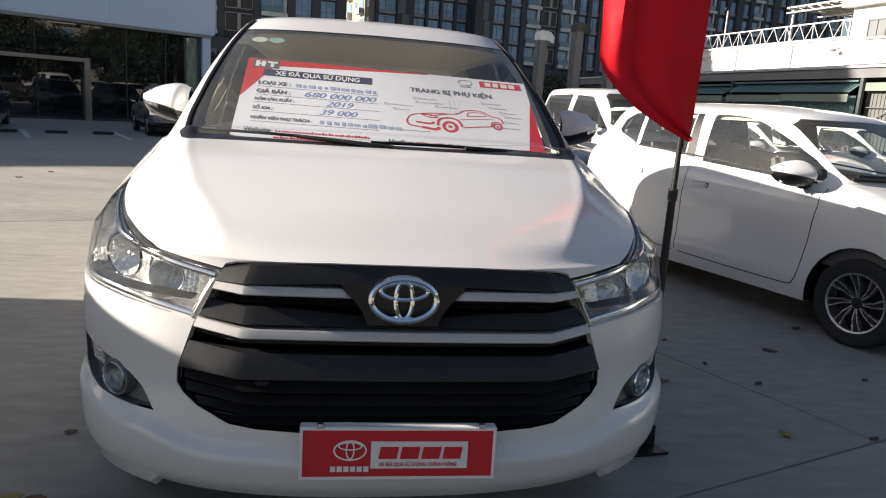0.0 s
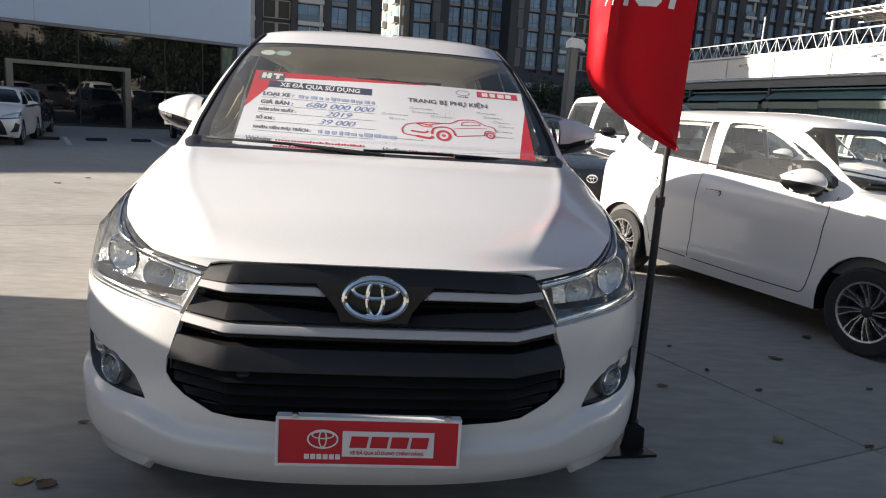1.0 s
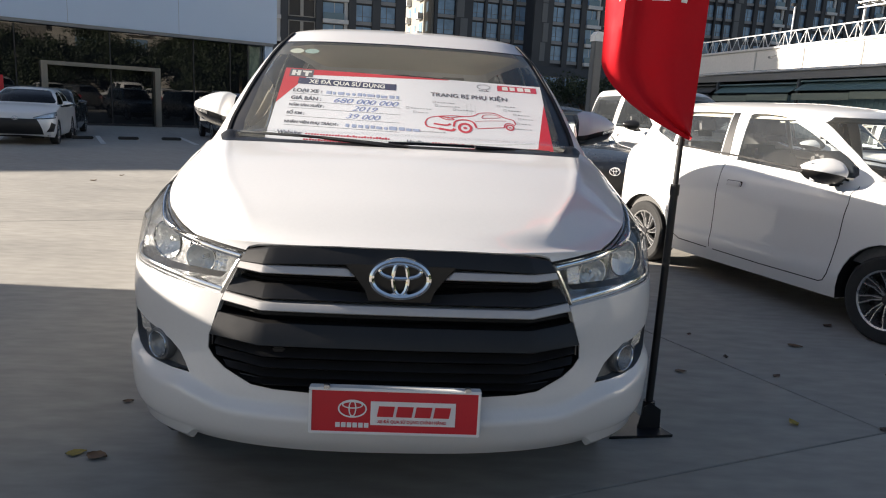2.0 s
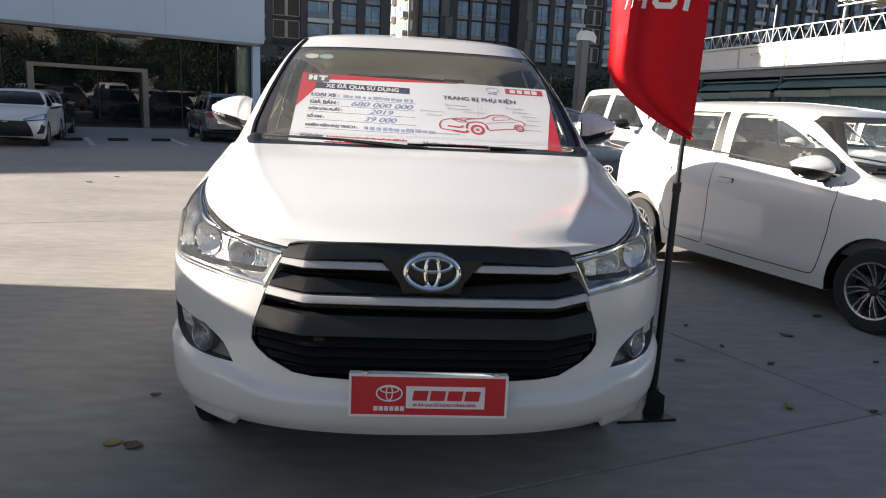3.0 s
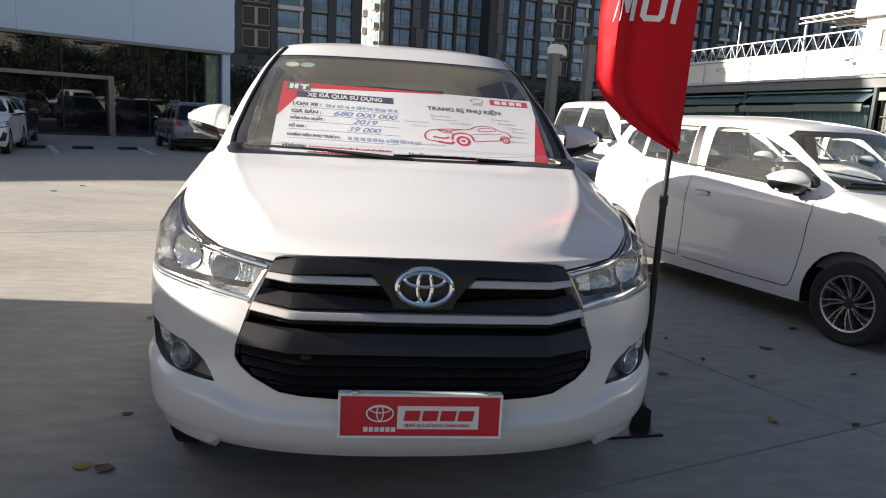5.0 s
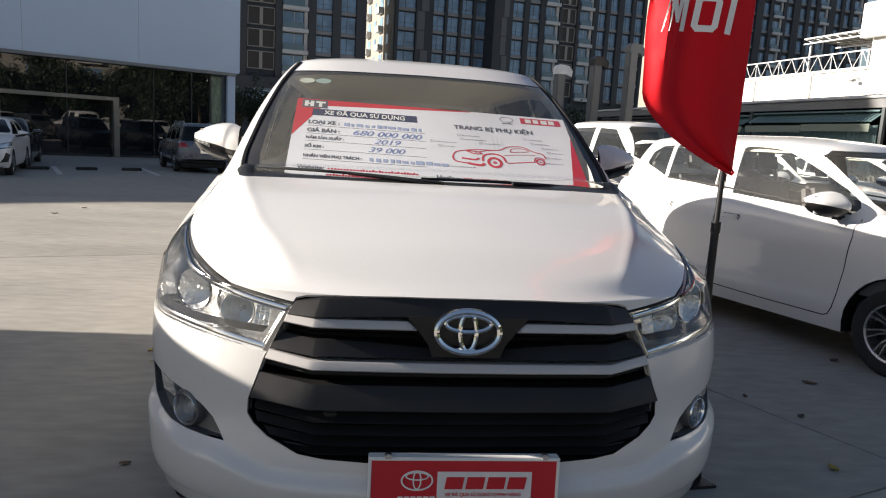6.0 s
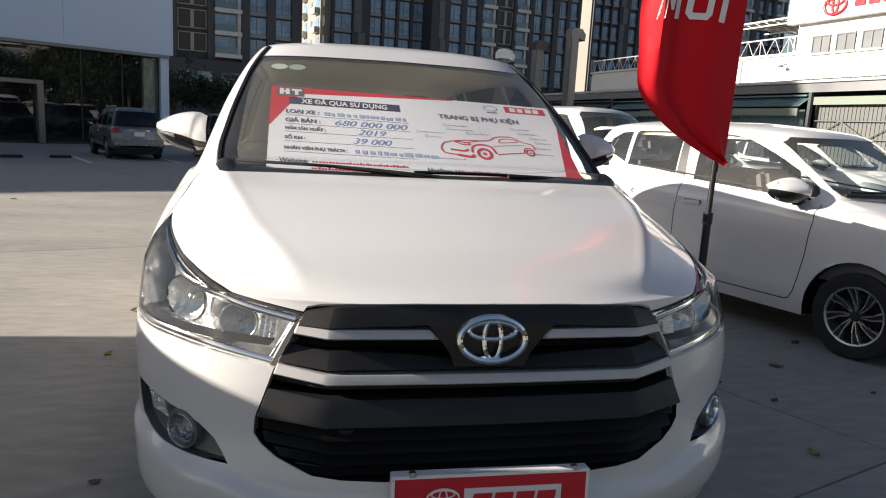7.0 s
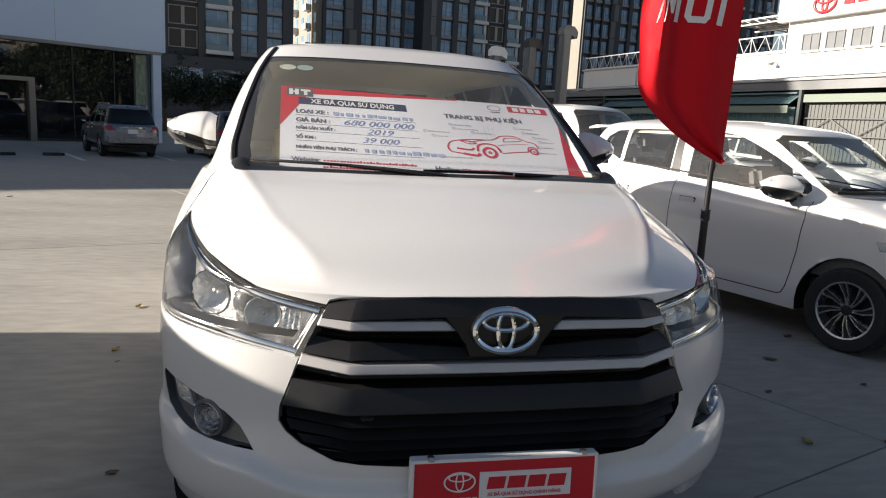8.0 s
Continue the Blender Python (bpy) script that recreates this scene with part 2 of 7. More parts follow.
def shell(rings, rows=6, front=26, side=34, rear=12, shape=None):
    """The right half of a body of onion rings, each (z_front, z_side, z_rear, y_front, y_rear, half_width, corner_depth, power,
    rear_depth, rear_power), from the sill up to the roof's middle."""
    bm = bmesh.new()
    grid = []
    for k in range((len(rings) - 1) * rows + 1):
        zf, zs, zr, yf, yr, w, d, n, dr, nr = spline(rings, k / rows)
        w = max(w, 0.0)
        line = []
        for i in range(front):
            a = math.pi / 2 * i / front
            x, y = w * math.sin(a) ** (2 / n), yf + d * (1 - math.cos(a) ** (2 / n))
            line.append((x, y, zf + (zs - zf) * (math.sin(a) ** (2 / n)) ** 2))
        for i in range(side):
            line.append((w, yf + d + (yr - dr - yf - d) * i / side, zs))
        for i in range(rear + 1):
            a = math.pi / 2 * (1 - i / rear)
            s = math.sin(a) ** (2 / nr)
            line.append((w * s, yr - dr * (1 - math.cos(a) ** (2 / nr)), zr + (zs - zr) * s ** 2))
        if shape:
            line = [shape(*p) for p in line]
        grid.append([bm.verts.new(p) for p in line])
    for a, b in zip(grid, grid[1:]):
        for i in range(len(a) - 1):
            bm.faces.new((a[i], a[i + 1], b[i + 1], b[i]))
    bmesh.ops.remove_doubles(bm, verts=bm.verts[:], dist=1e-4)
    bmesh.ops.recalc_face_normals(bm, faces=bm.faces[:])
    return bm


def inside(poly, a, b):
    hit = False
    for (x0, y0), (x1, y1) in zip(poly, poly[1:] + poly[:1]):
        if (y0 > b) != (y1 > b) and a < (x1 - x0) * (b - y0) / (y1 - y0) + x0:
            hit = not hit
    return hit


def carve(bm, poly, axes, near):
    """Cuts the outline poly, seen along the axis that axes leave out, out of the faces for which near(centre, normal) holds.
    Returns what was cut out as a bmesh of its own."""
    i, j = axes
    lo = [min(p[k] for p in poly) - 1e-4 for k in (0, 1)]
    hi = [max(p[k] for p in poly) + 1e-4 for k in (0, 1)]

    def touched(f):
        a, b = [v.co[i] for v in f.verts], [v.co[j] for v in f.verts]
        return max(a) > lo[0] and min(a) < hi[0] and max(b) > lo[1] and min(b) < hi[1] and near(f.calc_center_median(), f.normal)

    bm.normal_update()
    near_by = [f for f in bm.faces if touched(f)]
    for p, q in zip(poly, poly[1:] + poly[:1]):
        co, no = Vector((0, 0, 0)), Vector((0, 0, 0))
        co[i], co[j] = p
        no[i], no[j] = q[1] - p[1], p[0] - q[0]
        if no.length < 1e-7:
            continue
        faces = []
        for f in near_by:
            a, b = [v.co[i] for v in f.verts], [v.co[j] for v in f.verts]
            if max(a) > min(p[0], q[0]) - 1e-4 and min(a) < max(p[0], q[0]) + 1e-4 and max(b) > min(p[1], q[1]) - 1e-4 and min(b) < max(p[1], q[1]) + 1e-4:
                faces.append(f)
        geom = list({e for f in faces for e in f.edges}) + list({v for f in faces for v in f.verts}) + faces
        made = bmesh.ops.bisect_plane(bm, geom=geom, dist=1e-5, plane_co=co, plane_no=no.normalized())["geom"]
        near_by = list({f for f in near_by if f.is_valid} | {g for g in made if isinstance(g, bmesh.types.BMFace) and g.is_valid})
    near_by.sort(key=lambda f: tuple(f.calc_center_median()))
    gone = [f for f in near_by if touched(f) and inside(poly, f.calc_center_median()[i], f.calc_center_median()[j])]
    piece = bmesh.new()
    made = {}
    for f in gone:
        vs = []
        for v in f.verts:
            if v not in made:
                made[v] = piece.verts.new(v.co)
            vs.append(made[v])
        piece.faces.new(vs)
    bmesh.ops.delete(bm, geom=gone, context="FACES")
    piece.normal_update()
    return piece


def mirrored(bm):
    """Adds the other half, and joins the two at x = 0."""
    made = bmesh.ops.duplicate(bm, geom=bm.verts[:] + bm.edges[:] + bm.faces[:])["geom"]
    for g in made:
        if isinstance(g, bmesh.types.BMVert):
            g.co.x = -g.co.x
    bmesh.ops.reverse_faces(bm, faces=[g for g in made if isinstance(g, bmesh.types.BMFace)])
    bmesh.ops.remove_doubles(bm, verts=[v for v in bm.verts if abs(v.co.x) < 1e-3], dist=1e-4)
    return bm


def flipped(bm):
    """A copy of bm on the other side of x = 0."""
    out = bm.copy()
    for v in out.verts:
        v.co.x = -v.co.x
    bmesh.ops.reverse_faces(out, faces=out.faces[:])
    return out


def pushed(bm, by):
    """Moves a cut piece along its normals."""
    bm.normal_update()
    for v, no in [(v, v.normal.copy()) for v in bm.verts]:
        v.co += no * by
    return bm


def band(line, width):
    """A closed thin outline round an open line of 2D points."""
    left, right = [], []
    for i, p in enumerate(line):
        a, b = line[max(i - 1, 0)], line[min(i + 1, len(line) - 1)]
        d = Vector((b[0] - a[0], b[1] - a[1])).normalized() * (width / 2)
        left.append((p[0] - d.y, p[1] + d.x))
        right.append((p[0] + d.y, p[1] - d.x))
    return left + right[::-1]


def smooth2(points, k=5):
    return [(p.x, p.y) for p in smooth_line([(a, b, 0) for a, b in points], k)]


# ---- the white people carrier ----
INNOVA_RINGS = [
    (0.340, 0.334, 0.30, 0.105, 4.55, 0.800, 0.50, 2.5, 0.3, 3),
    (0.405, 0.390, 0.40, 0.055, 4.66, 0.858, 0.52, 2.4, 0.3, 3),
    (0.50, 0.495, 0.52, 0.034, 4.70, 0.872, 0.54, 2.4, 0.3, 3),
    (0.62, 0.62, 0.66, 0.055, 4.70, 0.884, 0.56, 2.4, 0.3, 3),
    (0.80, 0.80, 0.82, 0.080, 4.68, 0.888, 0.60, 2.5, 0.3, 3),
    (0.930, 0.935, 0.96, 0.098, 4.66, 0.890, 0.70, 2.48, 0.3, 3),
    (0.960, 0.962, 0.99, 0.120, 4.655, 0.890, 0.74, 2.42, 0.3, 3),
    (1.035, 1.025, 1.06, 0.31, 4.63, 0.892, 0.80, 2.4, 0.3, 3),
    (1.125, 1.08, 1.10, 0.62, 4.60, 0.885, 0.74, 2.7, 0.3, 3),
    (1.195, 1.145, 1.14, 0.97, 4.63, 0.858, 0.50, 3.1, 0.3, 3),
    (1.225, 1.185, 1.18, 1.03, 4.62, 0.820, 0.45, 3.3, 0.3, 3),
    (1.455, 1.44, 1.45, 1.46, 4.54, 0.752, 0.45, 3.6, 0.3, 3),
    (1.66, 1.645, 1.66, 1.86, 4.28, 0.662, 0.40, 4.0, 0.3, 3),
    (1.722, 1.710, 1.72, 2.04, 4.12, 0.575, 0.36, 4.0, 0.3, 3),
    (1.758, 1.752, 1.75, 2.40, 3.90, 0.30, 0.36, 3.6, 0.3, 3),
    (1.77, 1.77, 1.76, 2.80, 3.60, 0.0, 0.30, 3.0, 0.3, 3),
]


def front_of(rings, x, z):
    """How far back the front of a ring body lies at x and z."""
    lo, hi = 0.0, len(rings) - 1.001
    for _ in range(26):
        mid = (lo + hi) / 2
        zf, zs, _zr, yf, _yr, w, d, n, _dr, _nr = spline(rings, mid)
        r = min(abs(x) / max(w, 1e-3), 1.0)
        if zf + (zs - zf) * r * r < z:
            lo = mid
        else:
            hi = mid
    zf, zs, _zr, yf, _yr, w, d, n, _dr, _nr = spline(rings, lo)
    r = min(abs(x) / max(w, 1e-3), 0.999)
    return yf + d * (1 - (1 - r ** n) ** (1 / n))


def ease(t):
    t = min(max(t, 0.0), 1.0)
    return t * t * (3 - 2 * t)


def bonnet_dome(x, y):
    """Height of the plain rings at x and y on the bonnet."""
    lo, hi = 5.0, 10.0
    for _ in range(22):
        mid = (lo + hi) / 2
        _zf, _zs, _zr, yf, _yr, w, d, n, _dr, _nr = spline(INNOVA_RINGS, mid)
        r = min(abs(x) / w, 0.999)
        if yf + d * (1 - (1 - r ** n) ** (1 / n)) < y:
            lo = mid
        else:
            hi = mid
    zf, zs, _zr, _yf, _yr, w, _d, _n, _dr, _nr = spline(INNOVA_RINGS, lo)
    return zf + (zs - zf) * min(abs(x) / w, 1.0) ** 2


CREASE = [(0.05, 0.385), (0.20, 0.447), (0.32, 0.505), (0.48, 0.578), (0.70, 0.640), (0.95, 0.688), (1.14, 0.716)]


def innova_shape(x, y, z):
    """The bonnet's raised middle with its creases, and the bumper's lower shelf, on top of the smooth rings."""
    if y < 1.14 and z > 0.955 and x < 0.88:
        xc = float(np.interp(y, [c[0] for c in CREASE], [c[1] for c in CREASE]))
        crown = 0.027 - 0.019 * ease((y - 0.2) / 0.9)
        top = bonnet_dome(0, y) + 0.020 * ease((y - 0.13) / 0.22) * ease((1.05 - y) / 0.45)
        deck = top - crown * (x / 0.6) ** 2
        lift = max(0.0, top - crown * (xc / 0.6) ** 2 - bonnet_dome(xc, y))
        u = (x - xc) / min(max(0.06 + 0.5 * (y - 0.18), 0.05), 0.20)
        flank = z + lift * max(0.0, 1 - u) ** 1.6
        k = ease((x - xc) / 0.06 + 0.5)
        z += (deck * (1 - k) + flank * k - z) * ease((z - 0.955) / 0.03) * ease((y - 0.10) / 0.10) * ease((1.14 - y) / 0.08)
    if y < 0.9 and z < 0.75:
        shelf = 0.482 + 0.045 * ease((x - 0.46) / 0.20) + 0.042 * ease((x - 0.68) / 0.20)
        out = 0.028 * ease((shelf - z) / 0.045 + 0.5) - 0.013 * ease((0.75 - z) / 0.14)
        y -= out
        x += out * 0.4 * (x / 0.9) ** 2
        if z < 0.37 and y < 0.6:
            z -= 0.024 * ease((x - 0.598) / 0.016)
    return x, y, z


def rotated_carve(bm, poly, degrees, near=lambda c, n: n.y < 0.3):
    """Carves an outline seen from a direction turned about the upright axis."""
    turn = Matrix.Rotation(radians(-degrees), 3, "Z")
    bmesh.ops.rotate(bm, matrix=turn, verts=bm.verts[:])
    piece = carve(bm, poly, (0, 2), near)
    for b in (bm, piece):
        bmesh.ops.rotate(b, matrix=turn.inverted(), verts=b.verts[:])
    return piece


def roll_in(bm, edges, steps):
    """Extrudes edges in several steps, each a function of the vertex place giving the next place."""
    for step in steps:
        geom = bmesh.ops.extrude_edge_only(bm, edges=edges)["geom"]
        verts = [g for g in geom if isinstance(g, bmesh.types.BMVert)]
        for v in verts:
            v.co = step(v.co)
        edges = [g for g in geom if isinstance(g, bmesh.types.BMEdge) and all(u in set(verts) for u in g.verts)]
    return bm


def open_edges(bm, test):
    return [e for e in bm.edges if len(e.link_faces) == 1 and test((e.verts[0].co + e.verts[1].co) / 2)]


def oval_ring(cx, cz, a, b, r, y, tilt=0.0, seg=40, flat=0.6):
    """A chrome ring bent to an oval, upright and facing the front."""
    bm = bmesh.new()
    rings = []
    for i in range(seg):
        t = 2 * math.pi * i / seg
        out = Vector((math.cos(t) * b, 0, math.sin(t) * a)).normalized()
        c = Vector((cx + a * math.cos(t), y + tilt * (b * math.sin(t)), cz + b * math.sin(t)))
        rings.append([bm.verts.new(c + out * r * math.cos(s) + Vector((0, -1, 0)) * r * flat * math.sin(s)) for s in (0, 0.8, 1.57, 2.34, 3.14, 4.7)])
    for i in range(seg):
        p, q = rings[i], rings[(i + 1) % seg]
        for j in range(6):
            bm.faces.new((p[j], p[(j + 1) % 6], q[(j + 1) % 6], q[j]))
    bmesh.ops.recalc_face_normals(bm, faces=bm.faces[:])
    return bm


def badge(parent, cx, cz, a, b, y, mat, r=0.006, tilt=0.3, label="", flat=0.6):
    """Three plain ovals, the maker's sign without letters."""
    bm = oval_ring(cx, cz, a, b, r, y, tilt, flat=flat)
    for part_bm in (oval_ring(cx, cz + b * 0.02, a * 0.26, b * 0.92, r * 0.75, y, tilt, 28, flat), oval_ring(cx, cz + b * 0.42, a * 0.72, b * 0.40, r * 0.75, y + tilt * b * 0.4, tilt, 32, flat)):
        me = bpy.data.meshes.new("tmp")
        part_bm.to_mesh(me)
        part_bm.free()
        bm.from_mesh(me)
        bpy.data.meshes.remove(me)
    return part("badge", bm, mat, parent, label)


def wheel(parent, x, y, z, radius, rim_radius, width, side, spokes=7, dark=True, blades=2):
    """A tyre with a spoked rim; side is -1 or 1, the way its face looks."""
    m = pose(x, y, z, 0, 90 * side, 0)
    w = width / 2
    tread = [(rim_radius * 0.98, -w * 0.9), (radius * 0.93, -w), (radius * 0.985, -w * 0.86), (radius, -w * 0.6), (radius, w * 0.6), (radius * 0.985, w * 0.86),
             (radius * 0.93, w), (rim_radius * 1.12, w * 0.98), (rim_radius, w * 0.88), (rim_radius * 0.97, w * 0.6)]
    base = part("wheel", lathe([(rim_radius * 0.99, -w * 0.8), (rim_radius * 0.97, w * 0.3), (rim_radius * 0.94, w * 0.86), (rim_radius * 1.0, w * 0.92), (rim_radius * 1.02, w * 0.86)], m, 48), ALLOY, parent)
    part("tyre", lathe(tread, m, 48), RUBBER, base)
    part("brake_disc", lathe([(0.02, -w * 0.1), (rim_radius * 0.7, -w * 0.1), (rim_radius * 0.7, -w * 0.3), (rim_radius * 0.98, -w * 0.5)], m, 32), DARK_ALLOY, base)
    for i in range(spokes):
        for k in range(blades):
            t = 2 * math.pi * i / spokes + (k - (blades - 1) / 2) * (0.13 if blades == 3 else 0.24)
            thin, drop = (1.0, 0.0) if blades < 3 else (1.5, -0.12) if k == 1 else (0.5, 0.0)
            bm = bmesh.new()
            prof = []
            for rr, hw, h in ((0.16, 0.026 * thin, 0.62 + drop), (0.55, 0.021 * thin, 0.72 + drop), (0.97, 0.030 * thin, 0.84 + drop)):
                a = t + (rr - 0.2) * (0.10 if blades < 3 else 0.30)
                c, s = math.cos(a), math.sin(a)
                prof.append([Vector((rr * rim_radius * c - d * hw * s * rim_radius * 2.1, rr * rim_radius * s + d * hw * c * rim_radius * 2.1, w * hh)) for d, hh in ((-1, h - 0.06), (-0.6, h), (0.6, h), (1, h - 0.06), (1, h - 0.35), (-1, h - 0.35))])
            vs = [[bm.verts.new(m @ p) for p in row] for row in prof]
            for p, q in zip(vs, vs[1:]):
                for j in range(6):
                    bm.faces.new((p[j], p[(j + 1) % 6], q[(j + 1) % 6], q[j]))
            bmesh.ops.recalc_face_normals(bm, faces=bm.faces[:])
            part("spoke", bm, ALLOY if not dark or k % 2 == 0 else DARK_ALLOY, base)
    part("hub_cap", lathe([(0.0, w * 0.72), (rim_radius * 0.16, w * 0.70), (rim_radius * 0.19, w * 0.62), (rim_radius * 0.2, w * 0.3)], m, 24), DARK_ALLOY if dark else ALLOY, base)
    return base


def seat(parent, x, y, z, width=0.5, mat=None):
    """A front seat: cushion, back and headrest."""
    mat = mat or SEAT
    s = part("seat", box(x - width / 2, x + width / 2, y - 0.28, y + 0.25, z - 0.12, z + 0.08, 0.05), mat, parent)
    part("backrest", box(-width / 2, width / 2, -0.06, 0.07, 0, 0.62, 0.05, m=pose(x, y + 0.24, z, -14, 0, 0)), mat, s)
    part("headrest", box(-0.13, 0.13, -0.05, 0.05, 0, 0.19, 0.05, m=pose(x, y + 0.40, z + 0.66, -14, 0, 0)), mat, s)
    return s


def door_mirror(parent, x, y, z, side, cap_mat, length=0.25, height=0.19, depth=0.13, lamp=True):
    """A wing mirror, tall at the door and tapering outwards: painted cap, black band with a lamp strip, lower cover, foot and glass.
    x, y, z is the middle of its inner end."""
    TOP = [0.42, 0.49, 0.50, 0.478, 0.44, 0.38, 0.30, 0.20]
    LOW = [-0.50, -0.50, -0.485, -0.455, -0.41, -0.345, -0.25, -0.08]
    EDGE = [0.66, 0.655, 0.61, 0.57, 0.54, 0.50, 0.46, 0.42]

    def at(row, u):
        return float(spline([(v, ) for v in row], min(u, 0.9999) * (len(row) - 1))[0])

    def hull(u, k, grow):
        t, b = at(TOP, u) * height, at(LOW, u) * height
        mid, half = (t + b) / 2, (t - b) / 2 * grow
        bulge = math.sin(math.pi * min(max(k, 0.0), 1.0)) ** 0.62
        out = depth * (0.55 + 0.45 * ease(u / 0.25)) * (1 - 0.55 * u ** 2.2) * math.sqrt(max(0.0, 1 - max(0.0, (u - 0.7) / 0.31) ** 3))
        return Vector((x + side * u * length, y + 0.055 * u - out * bulge * grow, z + mid + half * (1 - 2 * k)))

    def sheet(k0, k1, grow, u0=0.0, u1=1.0, nu=24, nv=12):
        bm = bmesh.new()
        g = []
        for i in range(nu + 1):
            u = u0 + (u1 - u0) * i / nu
            a, b = k0(u), k1(u)
            g.append([bm.verts.new(hull(u, a + (b - a) * j / nv, grow)) for j in range(nv + 1)])
        for p, q in zip(g, g[1:]):
            for j in range(nv):
                bm.faces.new((p[j], p[j + 1], q[j + 1], q[j]))
        bmesh.ops.recalc_face_normals(bm, faces=bm.faces[:])
        for f in bm.faces:
            if f.normal.y > 0.2:
                f.normal_flip()
        return bm

    def closed_back(bm):
        edges = [e for e in bm.edges if len(e.link_faces) == 1]
        bmesh.ops.holes_fill(bm, edges=edges, sides=0)
        return bm

    base = part("mirror", closed_back(sheet(lambda u: 0.0, lambda u: 1.0, 0.965)), BLACK, parent)
    cap = sheet(lambda u: 0.0, lambda u: at(EDGE, u), 1.0)
    roll_in(cap, [e for e in cap.edges if len(e.link_faces) == 1], [lambda c: c + Vector((0, 0.012, 0))])
    part("cap", cap, cap_mat, base)
    if lamp:
        part("lower_cap", sheet(lambda u: at(EDGE, u) + 0.15, lambda u: 0.93, 1.0, 0.0, 0.97), GLOSS_BLACK, base)
        part("side_repeater", sheet(lambda u: at(EDGE, u) + 0.015, lambda u: at(EDGE, u) + 0.135, 0.99, 0.58, 0.97), REFLECTOR, base, "clear side repeater")
    part("mirror_glass", box(0.06 * length, 0.84 * length, -0.003, 0.003, -height * 0.32, height * 0.32, m=pose(x if side > 0 else x - 0.9 * length, y + 0.012, z)), CHROME, base)
    part("foot", box(-0.09, 0.05, -0.03, 0.03, -height * 0.52, -height * 0.30, 0.015, m=pose(x - side * 0.02, y - 0.01, z)), BLACK, base)
    return base


INNOVA = pose(0, 0, 0, 0, 0, 0.9)
innova = thing("people_carrier", INNOVA, "white people carrier with black grille parked on the concrete yard", "car")
body = shell(INNOVA_RINGS, rows=11, front=62, side=36, rear=12, shape=innova_shape)
GRILLE = [(-0.01, 0.954), (0.18, 0.953), (0.33, 0.949), (0.405, 0.943), (0.430, 0.936), (0.446, 0.912), (0.503, 0.791), (0.545, 0.668), (0.547, 0.630), (0.530, 0.606),
          (0.495, 0.580), (0.415, 0.545), (0.35, 0.538), (0.25, 0.536), (-0.01, 0.535)]
LAMP = [(0.426, 0.916), (0.545, 0.933), (0.690, 0.955), (0.842, 0.980), (0.999, 1.008), (1.10, 1.028), (1.169, 1.045), (1.160, 1.0), (1.125, 0.93), (1.075, 0.86),
        (1.035, 0.825), (0.96, 0.818), (0.889, 0.819), (0.760, 0.819), (0.600, 0.807), (0.472, 0.792)]
FOG = [(0.569, 0.548), (0.590, 0.575), (0.615, 0.602), (0.66, 0.628), (0.712, 0.646), (0.831, 0.668), (0.925, 0.674), (0.940, 0.655), (0.925, 0.62), (0.895, 0.590),
       (0.835, 0.572), (0.770, 0.557), (0.700, 0.550), (0.640, 0.548)]
SCREEN = [(-0.01, 1.184), (0.3, 1.183), (0.5, 1.182), (0.66, 1.179), (0.706, 1.178), (0.722, 1.192), (0.727, 1.25), (0.717, 1.31), (0.704, 1.38), (0.686, 1.45), (0.660, 1.54), (0.634, 1.592),
          (0.615, 1.626), (0.600, 1.632), (0.36, 1.637), (-0.01, 1.641)]
CLEAR = [(-0.01, 1.192), (0.3, 1.191), (0.52, 1.190), (0.640, 1.191), (0.658, 1.205), (0.668, 1.25), (0.664, 1.31), (0.660, 1.38), (0.655, 1.45), (0.641, 1.54), (0.622, 1.588), (0.604, 1.620), (0.592, 1.625), (0.36, 1.630), (-0.01, 1.634)]
grille_hole = carve(body, GRILLE, (0, 2), lambda c, n: c.y < 0.4)
grille_hole.free()
lens = rotated_carve(body, LAMP, 40, lambda c, n: n.y < 0.25)
fog_cut = rotated_carve(body, FOG, 40, lambda c, n: n.y < 0.25)
screen = carve(body, SCREEN, (0, 2), lambda c, n: 0.85 < c.y < 2.2 and c.z > 1.1)
# bonnet shut line: along the lamp and back to the screen's corner
gap = rotated_carve(body, band([(0.424, 0.919), (0.545, 0.9365), (0.690, 0.9585), (0.842, 0.9835), (0.999, 1.0115), (1.10, 1.0315), (1.172, 1.049)], 0.009), 40, lambda c, n: n.y < 0.4)
gap2 = carve(body, band([(0.850, 0.80), (0.838, 0.88), (0.802, 1.01), (0.742, 1.145)], 0.006), (0, 1), lambda c, n: n.z > 0.15 and c.z > 0.9)
AXLES = (1.0, 3.72)
for ax in AXLES:
    arch = [(ax + 0.36 * math.cos(a * math.pi / 14), 0.335 + 0.36 * math.sin(a * math.pi / 14)) for a in range(15)] + [(ax - 0.36, 0.1), (ax + 0.36, 0.1)]
    carve(body, arch, (1, 2), lambda c, n: c.x > 0.55).free()
side_panes = []
for poly in ([(1.72, 1.17), (2.42, 1.17), (2.42, 1.60), (2.22, 1.585), (1.98, 1.44)], [(2.50, 1.17), (3.36, 1.17), (3.36, 1.60), (2.50, 1.605)], [(3.44, 1.18), (4.10, 1.22), (4.0, 1.58), (3.44, 1.60)]):
    side_panes.append(carve(body, poly, (1, 2), lambda c, n: c.x > 0.5))
rear_pane = carve(body, [(-0.01, 1.22), (0.58, 1.22), (0.52, 1.58), (-0.01, 1.60)], (0, 2), lambda c, n: c.y > 4.0)
